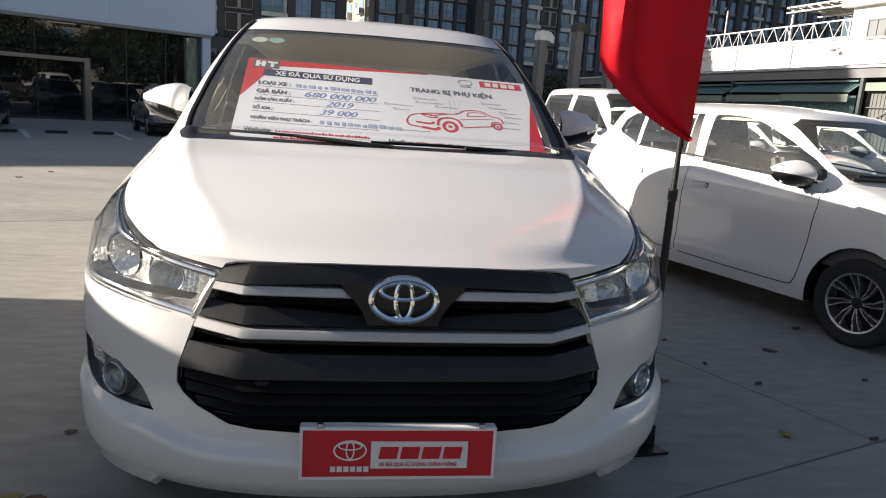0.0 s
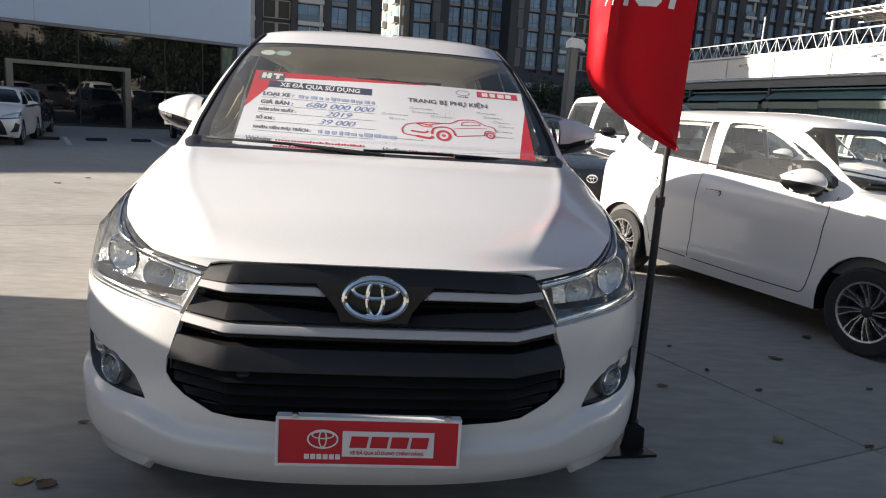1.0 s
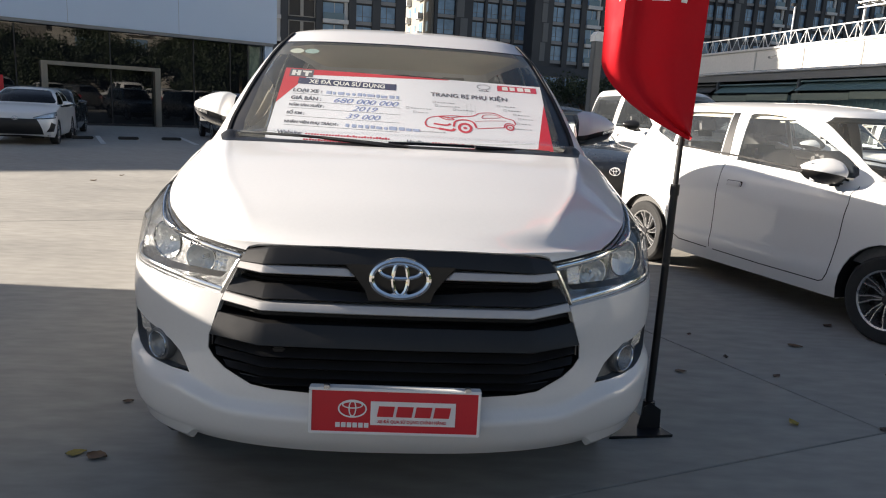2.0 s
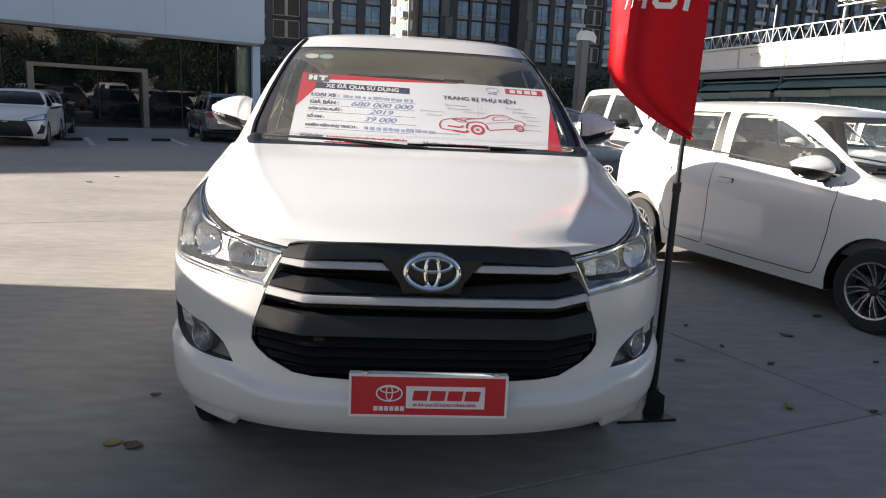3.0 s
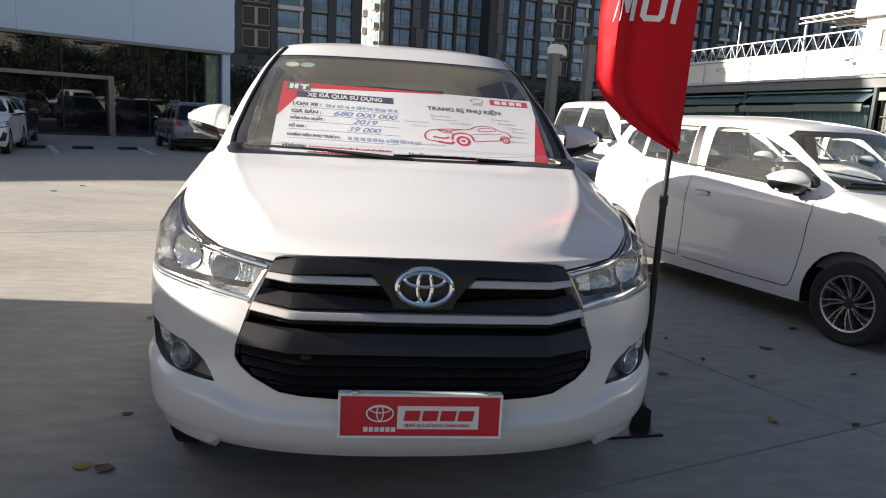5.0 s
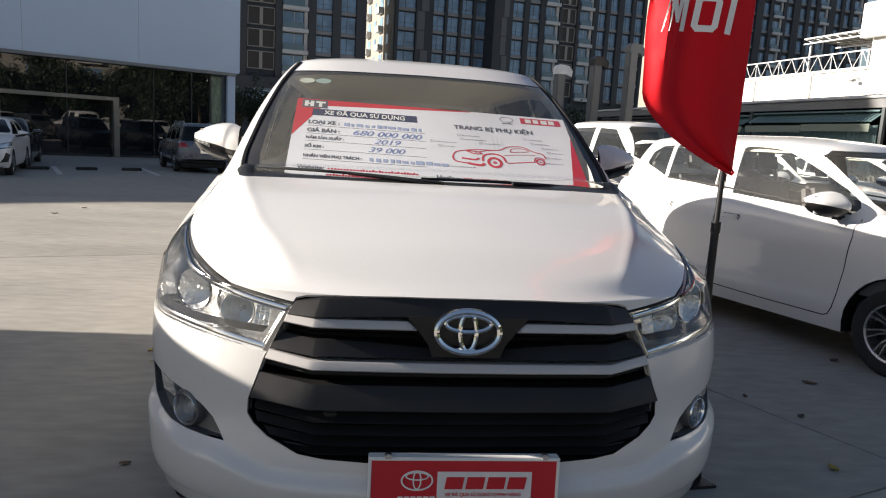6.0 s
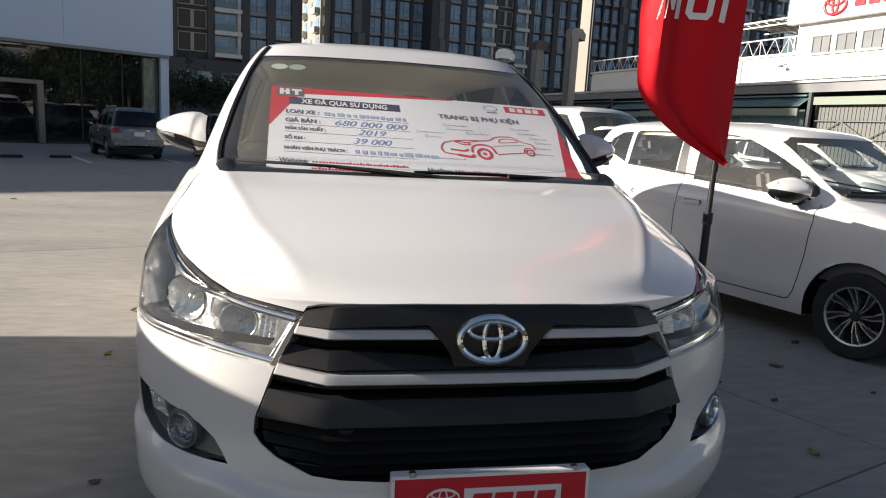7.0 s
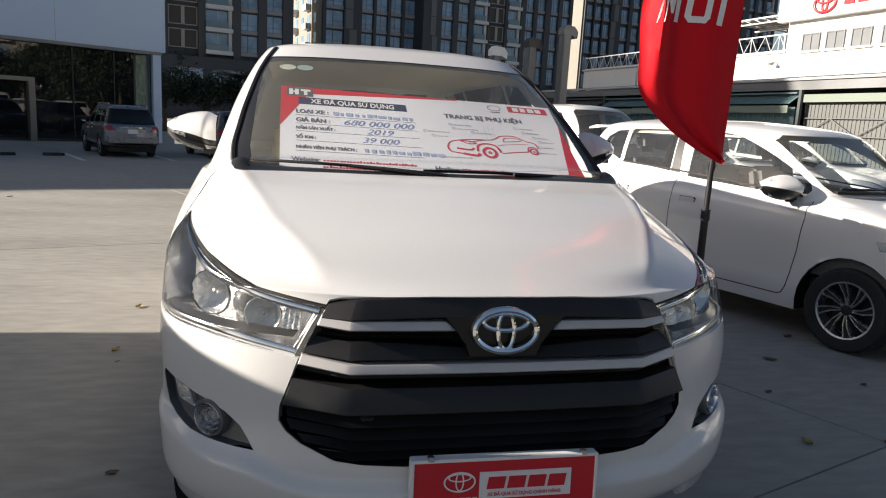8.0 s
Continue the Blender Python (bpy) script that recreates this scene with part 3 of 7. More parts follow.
door_gaps = [carve(body, band(line, 0.006), (1, 2), lambda c, n: c.x > 0.5) for line in
             ([(1.42, 0.42), (1.40, 0.8), (1.50, 1.08), (1.62, 1.14)], [(2.46, 0.40), (2.46, 1.14)], [(3.36, 0.75), (3.42, 1.12)])]
# the skin's rolled edges: round the grille, the lamps and the screen
roll_in(body, open_edges(body, lambda c: c.y < 0.3 and c.x < 0.56 and 0.53 < c.z < 0.935 and c.x > 0.003),
        [lambda c: c + Vector((-0.004 * (c.x > 0.3), 0.008, 0.003 if c.z < 0.6 else 0))])
roll_in(body, open_edges(body, lambda c: c.y < 0.3 and c.z > 0.93 and c.x < 0.44 and c.x > 0.003), [lambda c: c + Vector((0, 0.006, -0.006)), lambda c: c + Vector((0, 0.04, 0.0))])
roll_in(body, open_edges(body, lambda c: c.y < 0.95 and c.x > 0.44 and c.z > 0.54 and c.x > 0.003 and not (abs(c.y - AXLES[0]) < 0.4 and c.z < 0.75)), [lambda c: c + Vector((-0.004, 0.012, 0))])
roll_in(body, open_edges(body, lambda c: abs(c.y - AXLES[0]) < 0.39 and c.z < 0.73 and c.x > 0.6 and c.z > 0.3 or abs(c.y - AXLES[1]) < 0.39 and c.z < 0.73 and c.x > 0.6), [lambda c: c + Vector((-0.03, 0, 0))])
part("body", mirrored(body), WHITE, innova)
for g in (gap, gap2):
    part("bonnet_gap", pushed(flipped(g), -0.008), SEAM, innova)
    part("bonnet_gap", pushed(g, -0.008), SEAM, innova)
for g in door_gaps:
    part("door_gap", pushed(flipped(g), -0.006), SEAM, innova)
    part("door_gap", pushed(g, -0.006), SEAM, innova)
for g in side_panes:
    for piece in (flipped(g), g):
        part("side_window", pushed(piece, -0.006), DARK_GLASS, innova).visible_shadow = False
part("rear_window", mirrored(pushed(rear_pane, -0.006)), DARK_GLASS, innova).visible_shadow = False
screen_in = carve(screen, CLEAR, (0, 2), lambda c, n: True)
pane = part("windscreen", mirrored(screen_in), WINDSCREEN, innova, "windscreen with a pale veil and sky in it")
pane.visible_shadow = False
part("windscreen_surround", mirrored(screen), BLACK, pane, "black painted edge of the glass")
part("underbody", box(-0.66, 0.66, 0.45, 4.5, 0.22, 0.40, 0.05), BLACK_MATT, innova)
for side in (-1, 1):
    for ax in AXLES:
        part("wheel_liner", lathe([(0.357, -0.0), (0.357, 0.22), (0.1, 0.22)], pose(side * 0.87, ax, 0.335, 0, -90 * side, 0), 32), BLACK_MATT, innova)
        wheel(innova, side * 0.775, ax, 0.336, 0.336, 0.205, 0.205, side, 5, False, 2)


def grille_y(x, z):
    """The grille's face: nearly flat in the middle, swept back past the bend."""
    ax = abs(x)
    return 0.093 - 0.02 * ease((0.82 - z) / 0.12) + (0.87 - z) * -0.06 + 0.06 * ax ** 2 + max(0.0, ax - 0.38) * 0.33


def grille_edge(z):
    """Half width of the grille's opening at height z."""
    side = [(pz, px) for px, pz in GRILLE if px > 0.24][::-1]
    return float(np.interp(z, [p[0] for p in side], [p[1] for p in side]))


def grille_bar(x0, x1, zt, zb, back_t, back_b, thick=0.02, mat=None, name="slat", rise=0.0, label="", flat=0.0, parent=None, n=28, ends=None, inset=0.004):
    """A slat that follows the grille from x0 to x1: face between heights zt and zb, set back by back_t and back_b. rise lifts its outer ends."""
    bm = bmesh.new()
    rows = []
    xs = sorted(set([x0 + (x1 - x0) * i / n for i in range(n + 1)] + [x for x in (-0.38, 0.38) if x0 < x < x1]))
    for x in xs:
        up = rise * max(0.0, abs(x) - 0.38) / 0.12
        a, b = zt + up + flat * (abs(x) / 0.38) ** 2, zb + up + flat * (abs(x) / 0.38) ** 2
        if ends:
            a, b = ends(x, a, b)
        fy = grille_y(x, (zt + zb) / 2)
        rows.append([])
        for py, pz in ((fy + back_t + thick, a), (fy + back_t + 0.003, a), (fy + back_t, a - 0.003), (fy + back_b, b + 0.003), (fy + back_b + 0.003, b), (fy + back_b + thick, b)):
            px = x
            if abs(x) > 0.33:
                reach = max(abs(x0), abs(x1))
                px = math.copysign(0.33 + (abs(x) - 0.33) / (reach - 0.33) * (grille_edge(pz) - inset - 0.33), x)
            rows[-1].append(bm.verts.new((px, py, pz)))
    for p, q in zip(rows, rows[1:]):
        for j in range(6):
            bm.faces.new((p[j], p[(j + 1) % 6], q[(j + 1) % 6], q[j]))
    bm.faces.new(rows[0])
    bm.faces.new(rows[-1][::-1])
    bmesh.ops.recalc_face_normals(bm, faces=bm.faces[:])
    return part(name, bm, mat or BLACK, parent or grille, label)


# grille: backing, top mask, emblem plate, wings and slats
back = bmesh.new()
outline = [(x, z) for x, z in GRILLE if x > 0]
outline = [(x, z) for x, z in outline] + [(-x, z) for x, z in outline[::-1]]
vs = [back.verts.new((x * 0.99, grille_y(x, z) + 0.075 + 0.03 * abs(x), z + (0.004 if z < 0.7 else -0.004))) for x, z in outline]
mid = back.verts.new((0, 0.19, 0.74))
for i in range(len(vs)):
    back.faces.new((vs[i], vs[(i + 1) % len(vs)], mid))
bmesh.ops.recalc_face_normals(back, faces=back.faces[:])
grille = part("grille", back, BLACK_MATT, innova, "black plastic grille with silver strips")
wall = bmesh.new()
loop = [(x, z) for i, (x, z) in enumerate(outline)]
ring_a = [wall.verts.new((x * 0.992, front_of(INNOVA_RINGS, x, z) + 0.006, z + (0.003 if z < 0.7 else -0.002))) for x, z in loop]
ring_b = [wall.verts.new((x * 0.980, max(grille_y(x, z), front_of(INNOVA_RINGS, x, z)) + 0.075, z + (0.006 if z < 0.7 else -0.004))) for x, z in loop]
for i in range(len(loop)):
    k = (i + 1) % len(loop)
    wall.faces.new((ring_a[i], ring_a[k], ring_b[k], ring_b[i]))
bmesh.ops.recalc_face_normals(wall, faces=wall.faces[:])
part("grille_surround", wall, BLACK, grille)
grille_bar(-0.446, 0.446, 0.951, 0.905, 0.012, -0.004, 0.05, BLACK, "top_mask", flat=-0.010, ends=lambda x, t, u: (t - 0.010 * ease((abs(x) - 0.38) / 0.066), u + 0.004 * ease((abs(x) - 0.38) / 0.066)))
plate_outline = [(-0.155, 0.908), (0.155, 0.908), (0.122, 0.868), (0.098, 0.835), (0.085, 0.799), (-0.085, 0.799), (-0.098, 0.835), (-0.122, 0.868)]
part("badge_plate", prism(plate_outline, 0.05, pose(0, 0.092, 0)), BLACK, grille)
badge(grille, 0, 0.872, 0.080, 0.051, 0.088, CHROME, 0.0095, 0.12, "chrome oval emblem", 1.1)
for s in (-1, 1):
    a, b = sorted((s * 0.128, s * 0.449))
    grille_bar(a, b, 0.893, 0.871, 0.000, -0.006, 0.03, SATIN, "silver_strip", 0.012, "satin silver strip",
               ends=lambda x, t, u: (t - max(0, 0.146 - abs(x)) * 1.1, u))
    a, b = sorted((s * 0.12, s * 0.47))
    grille_bar(a, b, 0.862, 0.852, 0.045, 0.04, 0.02, BLACK_MATT, "slat", 0.01)
    grille_bar(a, b, 0.846, 0.838, 0.05, 0.045, 0.02, BLACK_MATT, "slat", 0.01)
grille_bar(-0.485, 0.485, 0.816, 0.798, 0.022, -0.002, 0.04, BLACK, "wing", 0.010, ends=lambda x, t, u: (t + 0.020 * ease(abs(x) / 0.33), u))
grille_bar(-0.497, 0.497, 0.790, 0.767, -0.004, -0.010, 0.04, SATIN, "silver_strip", 0.015, "satin silver strip")
grille_bar(-0.505, 0.505, 0.765, 0.745, 0.035, 0.03, 0.03, BLACK_MATT, "slat", 0.012)
grille_bar(-0.514, 0.514, 0.730, 0.668, 0.016, -0.002, 0.05, BLACK, "broad_slat", 0.012)
for zt, zb, reach in ((0.655, 0.634, 0.540), (0.622, 0.603, 0.528), (0.592, 0.576, 0.490), (0.566, 0.553, 0.430)):
    grille_bar(-reach, reach, zt, zb, 0.030, 0.006, 0.04, BLACK, "slat", 0.010, inset=0.020)
part("tow_peg", box(-0.352, -0.318, 0.088, 0.13, 0.640, 0.66, 0.004), BLACK, grille)

# headlamps and fog lamps, built on the right and flipped for the left
for side in (-1, 1):
    flip = (lambda b: b) if side > 0 else flipped
    fix = lambda p: (p[0] * side, p[1], p[2])
    lamp = part("headlamp", flip(pushed(lens.copy(), -0.002)), LENS, innova, "clear headlamp with chrome reflector bowls")
    lamp.visible_shadow = False
    tray = lens.copy()
    for v in tray.verts:
        v.co += Vector((-0.075, 0.105, -0.004))
    edge = [e for e in tray.edges if len(e.link_faces) == 1]
    roll_in(tray, edge, [lambda c: c + Vector((0.071, -0.100, 0.003))])
    part("lamp_housing", flip(tray), LAMP_BASE, lamp)

    def on_lamp(a, z, inward=0.012):
        """A place on the lamp's surface from its turned outline."""
        x, y = a * math.cos(radians(40)), a * math.sin(radians(40))
        lo, hi = -0.4, 0.6
        for _ in range(24):
            m = (lo + hi) / 2
            px, py = x - m * math.sin(radians(40)) * -1, y - m * math.cos(radians(40))
            if py > front_of(INNOVA_RINGS, min(px, 0.88), z):
                lo = m
            else:
                hi = m
        px, py = x + lo * math.sin(radians(40)), y - lo * math.cos(radians(40))
        return Vector((px - inward * 0.64, py + inward * 0.77, z))

    def strip_along(points, r, mat, name, label="", tall=1.0, inward=0.012):
        path = smooth_line([on_lamp(a, z, inward) for a, z in points], 5)
        bm = add_sweep(bmesh.new(), path, lambda i: [(r * math.cos(t), r * tall * math.sin(t)) for t in (0.4, 1.2, 1.9, 2.7, 3.5, 4.3, 5.0, 5.8)])
        return part(name, flip(bm), mat, lamp, label)

    strip_along([(0.490, 0.803), (0.618, 0.820), (0.760, 0.832), (0.889, 0.832), (0.985, 0.832), (1.03, 0.842)], 0.0065, CHROME_TRIM, "chrome_strip", "chrome lower strip", 1.6)
    strip_along([(0.490, 0.799), (0.468, 0.855), (0.446, 0.908)], 0.0034, CHROME_TRIM, "chrome_strip", "chrome inner strip")
    strip_along([(0.447, 0.903), (0.60, 0.927), (0.78, 0.957), (0.92, 0.983), (1.02, 1.002), (1.10, 1.018)], 0.0045, CHROME_TRIM, "chrome_strip", "chrome upper strip", 1.8, 0.008)
    strip_along([(0.506, 0.806), (0.487, 0.85), (0.467, 0.90)], 0.0025, CHROME_TRIM, "chrome_strip", "", 1.0, 0.03)
    for a, z, r, depth, tilt, deep in ((0.800, 0.897, 0.057, 0.050, 32, 0.072), (0.612, 0.874, 0.044, 0.040, 14, 0.058)):
        m = Matrix.Translation(on_lamp(a, z, deep)) @ pose(0, 0, 0, 0, 0, tilt) @ pose(0, 0, 0, 90, 0, 0)
        prof = [(r * 0.14, -depth * 0.62)] + [(r * k / 8, depth * ((k / 8) ** 2 - 0.62)) for k in range(2, 9)] + [(r * 1.05, depth * 0.40), (r * 1.08, depth * 0.30)]
        part("reflector", flip(lathe(prof, m, 40)), BOWL, lamp, "chrome reflector bowl")
        part("bulb", flip(lathe([(0.0, 0.006), (r * 0.13, 0.003), (r * 0.17, -0.004), (r * 0.17, -depth * 0.62)], m, 20)), ALLOY, lamp)
        part("reflector_ring", flip(lathe([(r * 0.99, depth * 0.37), (r * 1.02, depth * 0.44), (r * 1.06, depth * 0.44), (r * 1.09, depth * 0.34)], m, 40)), CHROME, lamp)
    panel = bmesh.new()
    g = [[panel.verts.new(on_lamp(0.505 + 0.475 * i / 24, z, 0.020 + 0.010 * j)) for j, z in enumerate((0.836, 0.842, 0.849))] for i in range(25)]
    for p, q in zip(g, g[1:]):
        for j in range(2):
            panel.faces.new((p[j], p[j + 1], q[j + 1], q[j]))
    bmesh.ops.recalc_face_normals(panel, faces=panel.faces[:])
    part("lower_panel", flip(panel), LAMP_GREY, lamp, "smoked black lower panel")
    filler = bmesh.new()
    g = []
    for k in range(9):
        z = 0.796 + 0.117 * k / 8
        a = 0.476 - 0.046 * k / 8
        g.append([filler.verts.new(on_lamp(a + 0.011 * j / 3, z, 0.003 + 0.001 * j)) for j in range(4)])
    for p, q in zip(g, g[1:]):
        for j in range(3):
            filler.faces.new((p[j], p[j + 1], q[j + 1], q[j]))
    bmesh.ops.recalc_face_normals(filler, faces=filler.faces[:])
    part("inner_edge", flip(filler), LAMP_GREY, lamp, "black inner edge")
    plate_bm = bmesh.new()
    g = [[plate_bm.verts.new(on_lamp(0.500 + 0.040 * i / 6, 0.850 + (0.050 + 0.012 * i / 6) * j / 4, 0.030 + 0.004 * (i % 2))) for j in range(5)] for i in range(7)]
    for p, q in zip(g, g[1:]):
        for j in range(4):
            plate_bm.faces.new((p[j], p[j + 1], q[j + 1], q[j]))
    bmesh.ops.recalc_face_normals(plate_bm, faces=plate_bm.faces[:])
    part("reflector", flip(plate_bm), REFLECTOR, lamp, "fluted inner reflector", False)
    # smoked band along the upper edge
    band_bm = bmesh.new()
    g = []
    for i in range(25):
        a = 0.452 + 0.62 * i / 24
        hi = float(np.interp(a, [0.441, 0.545, 0.690, 0.842, 0.999, 1.10], [0.914, 0.929, 0.951, 0.976, 1.004, 1.024]))
        lo = hi + ease((1.072 - a) / 0.10) * (-hi + float(np.interp(a, [0.45, 0.60, 0.78, 0.92, 1.0, 1.06], [0.910, 0.929, 0.959, 0.985, 1.000, 1.011])))
        g.append([band_bm.verts.new(on_lamp(a, hi + (lo - hi) * k / 3, 0.004 + 0.0015 * k)) for k in range(4)])
    for p, q in zip(g, g[1:]):
        for j in range(3):
            band_bm.faces.new((p[j], p[j + 1], q[j + 1], q[j]))
    bmesh.ops.recalc_face_normals(band_bm, faces=band_bm.faces[:])
    part("upper_band", flip(band_bm), LAMP_GREY, lamp, "smoked black upper band")
    # fog lamp in its recess
    tray = fog_cut.copy()
    for v in tray.verts:
        v.co += Vector((-0.016, 0.024, 0))
    roll_in(tray, [e for e in tray.edges if len(e.link_faces) == 1], [lambda c: c + Vector((0.015, -0.022, 0))])
    bmesh.ops.subdivide_edges(tray, edges=tray.edges[:], cuts=1, use_grid_fill=True)
    hole = [f for f in tray.faces if math.hypot((f.calc_center_median().x - 0.716) * 0.81 + (f.calc_center_median().y - 0.258) * 0.59, f.calc_center_median().z - 0.600) < 0.043]
    bmesh.ops.delete(tray, geom=hole, context="FACES")
    bezel = part("fog_lamp", flip(tray), BEZEL, innova, "round fog lamp in a grey bezel")
    c = Vector((0.716, 0.258, 0.600))
    m = Matrix.Translation(c) @ pose(0, 0, 0, 0, 0, 36) @ pose(0, 0, 0, 90, 0, 0)
    part("fog_ring", flip(lathe([(0.0385, -0.02), (0.0390, 0.012), (0.0405, 0.015), (0.042, 0.010), (0.042, -0.02)], m, 40)), CHROME, bezel)
    part("fog_bezel", flip(lathe([(0.042, -0.02), (0.042, 0.008), (0.048, 0.010), (0.052, 0.0), (0.053, -0.04)], m, 40)), BEZEL, bezel)
    part("fog_reflector", flip(lathe([(0.003, -0.03), (0.016, -0.024), (0.029, -0.010), (0.0385, 0.004)], m, 16)), FOG_BOWL, bezel)
    g = part("fog_lens", flip(lathe([(0.0, 0.012), (0.016, 0.011), (0.028, 0.008), (0.037, 0.005)], m, 32)), LENS, bezel)
    g.visible_shadow = False
    part("chrome_fin", flip(prism([(0, 0), (0.070, 0.012), (0.090, 0.068), (0.030, 0.052)], 0.01, Matrix.Translation((0.757, 0.312, 0.602)) @ pose(0, 0, 0, 0, 0, 46))), REFLECTOR, bezel)
    # wing mirror
    door_mirror(innova, side * 0.868 + 0.028, 1.81, 1.273, side, WHITE, 0.218, 0.182, 0.13)

# wipers and cowl
def on_screen(x, z, out=0.0):
    y = front_of(INNOVA_RINGS, x, z)
    return Vector((x, y - 0.5 * out, z + 0.86 * out))


cowl = bmesh.new()
g = []
for i in range(33):
    x = -0.735 + 1.47 * i / 32
    a, b = on_screen(x, 1.171, -0.004), on_screen(x, 1.188, 0.002)
    g.append([cowl.verts.new(a), cowl.verts.new((a + b) / 2 + Vector((0, 0, 0.004))), cowl.verts.new(b)])
for p, q in zip(g, g[1:]):
    for j in range(2):
        cowl.faces.new((p[j], p[j + 1], q[j + 1], q[j]))
bmesh.ops.recalc_face_normals(cowl, faces=cowl.faces[:])
part("cowl", cowl, BLACK_MATT, innova)
for x0, z0, x1, z1, px, pz in ((-0.66, 1.196, 0.02, 1.180, -0.32, 1.180), (-0.06, 1.189, 0.60, 1.178, 0.28, 1.178)):
    blade = [on_screen(x0 + (x1 - x0) * t, z0 + (z1 - z0) * t + 0.006 * math.sin(t * math.pi), 0.012) for t in (i / 10 for i in range(11))]
    wip = part("wiper", add_sweep(bmesh.new(), blade, round_section(0.0062, 6)), BLACK, innova)
    part("wiper_arm", add_sweep(bmesh.new(), [on_screen(x1 - 0.05, 1.180, 0.004), on_screen((x1 + px) / 2, 1.183, 0.014), on_screen(px, z0 - 0.005, 0.016)], round_section(0.007, 6)), BLACK, wip)

# black weather strip between the screen and its pillars, on along the roof's edge
EDGE = [(0.713, 1.183), (0.724, 1.195), (0.729, 1.25), (0.719, 1.31), (0.706, 1.38), (0.688, 1.45), (0.662, 1.54), (0.640, 1.592), (0.626, 1.620), (0.609, 1.650), (0.592, 1.675)]
for side in (-1, 1):
    line = [(side * x, front_of(INNOVA_RINGS, x, z) - 0.002, z + 0.001) for x, z in smooth2(EDGE, 3)]
    end = Vector(line[-1])
    line += [tuple(end + Vector((side * -0.002 * k, 0.09 * k, 0.010 * k - 0.0006 * k * k))) for k in range(1, 9)]
    part("weather_strip", add_sweep(bmesh.new(), line, round_section(0.0105, 6)), BLACK_MATT, innova, "black rubber strip")

# inside: dashboard, seats, roof lining
part("dashboard", box(-0.74, 0.74, 1.07, 1.75, 0.80, 1.155, 0.04), DASH, innova)
part("cabin_floor", box(-0.78, 0.78, 1.2, 4.3, 0.40, 0.46), DASH, innova)
liner = shell([(*r[:3], r[3] + 0.03, r[4] - 0.03, r[5] - 0.03 if r[5] > 0.1 else r[5], *r[6:]) for r in [tuple(v - (0.03 if i < 3 else 0) for i, v in enumerate(r)) for r in INNOVA_RINGS[12:]]], rows=3, front=12, side=12, rear=6)
part("roof_lining", mirrored(liner), LINER, innova, "beige roof lining")
for x in (-0.37, 0.37):
    seat(innova, x, 2.2, 0.64, mat=BEIGE_SEAT)
    seat(innova, x, 3.1, 0.72, mat=BEIGE_SEAT)
for i, c in enumerate(((0.34, 0.37, 0.32), (0.22, 0.30, 0.28))):
    bm = bmesh.new()
    bmesh.ops.create_circle(bm, cap_ends=True, segments=24, radius=1)
    for v in bm.verts:
        p = on_screen(-0.535 + i * 0.075 + v.co.x * 0.036, 1.585 + v.co.y * 0.013, -0.006)
        v.co = p
    part("sticker", bm, material("sticker_%s" % ("white", "green")[i], c, 0.5), pane, "round inspection sticker")
# ---- ground ----
bm = bmesh.new()
bmesh.ops.create_grid(bm, x_segments=1, y_segments=1, size=900)
bmesh.ops.translate(bm, verts=bm.verts[:], vec=(0, 0, -0.02))
ground = tagged(part("ground", bm, CONCRETE), "pale grey concrete yard", "ground", kind="structure")


# ---- buildings ----
WALL_WHITE = material("painted_wall", (0.74, 0.73, 0.70), 0.75, var=0.07, scale=0.5, fine=6, bump=0.1, bump_scale=30)
FASCIA = material("aluminium_fascia", (0.54, 0.65, 0.80), 0.45, var=0.03, scale=0.3)
SOFFIT = material("grey_soffit", (0.25, 0.25, 0.25), 0.7)
PORTAL = material("champagne_metal", (0.20, 0.19, 0.17), 0.35, metal=0.6)
# the unlit room's dimness is put into its wall and ceiling colour
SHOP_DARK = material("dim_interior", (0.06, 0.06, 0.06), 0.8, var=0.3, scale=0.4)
SHOP_FLOOR = material("glossy_tiles", (0.30, 0.29, 0.27), 0.2)
TOWER_DARK = material("dark_tower_cladding", (0.045, 0.050, 0.060), 0.7, var=0.12, scale=0.05, fine=1.0)
TOWER_MID = material("grey_tower_cladding", (0.15, 0.15, 0.15), 0.7, var=0.1, scale=0.05, fine=1.0)
TOWER_PALE = material("pale_tower_render", (0.235, 0.225, 0.20), 0.8, var=0.06, scale=0.05, fine=1.0)
TOWER_WHITE = material("white_balcony", (0.55, 0.55, 0.55), 0.7, var=0.08, scale=0.2)
# the reflected sky's blue is put into the base colour
TOWER_GLASS = material("sky_tinted_window_glass", (0.18, 0.29, 0.43), 0.12, var=0.5, scale=0.25, fine=0.6, spec=0.8)
SHED = material("weathered_sheet_metal", (0.125, 0.13, 0.125), 0.6, metal=0.2, var=0.25, scale=0.6, streak=(1, 1, 0.2))
SHED_GREEN = material("green_sheet_metal", (0.13, 0.21, 0.22), 0.6, var=0.2, scale=0.6, streak=(1, 1, 0.2))
SHED_ROOF = material("grey_sheet_roof", (0.19, 0.195, 0.20), 0.5, metal=0.3, var=0.3, scale=0.5)
LEAF = material("dark_leaves", (0.026, 0.040, 0.016), 0.6, var=0.5, scale=1.0)
BARK = material("bark", (0.10, 0.075, 0.05), 0.9, var=0.3, bump=0.5, bump_scale=30)
STEEL_GREY = material("galvanised_steel", (0.16, 0.165, 0.17), 0.5, metal=0.3, var=0.15)
STEEL_PALE = material("white_painted_steel", (0.55, 0.56, 0.57), 0.5, var=0.1)
# mottled dark grey for the shed's back wall and posts
SHED_DARK = material("dark_shed_boards", (0.075, 0.085, 0.09), 0.8, var=0.3, scale=0.8)
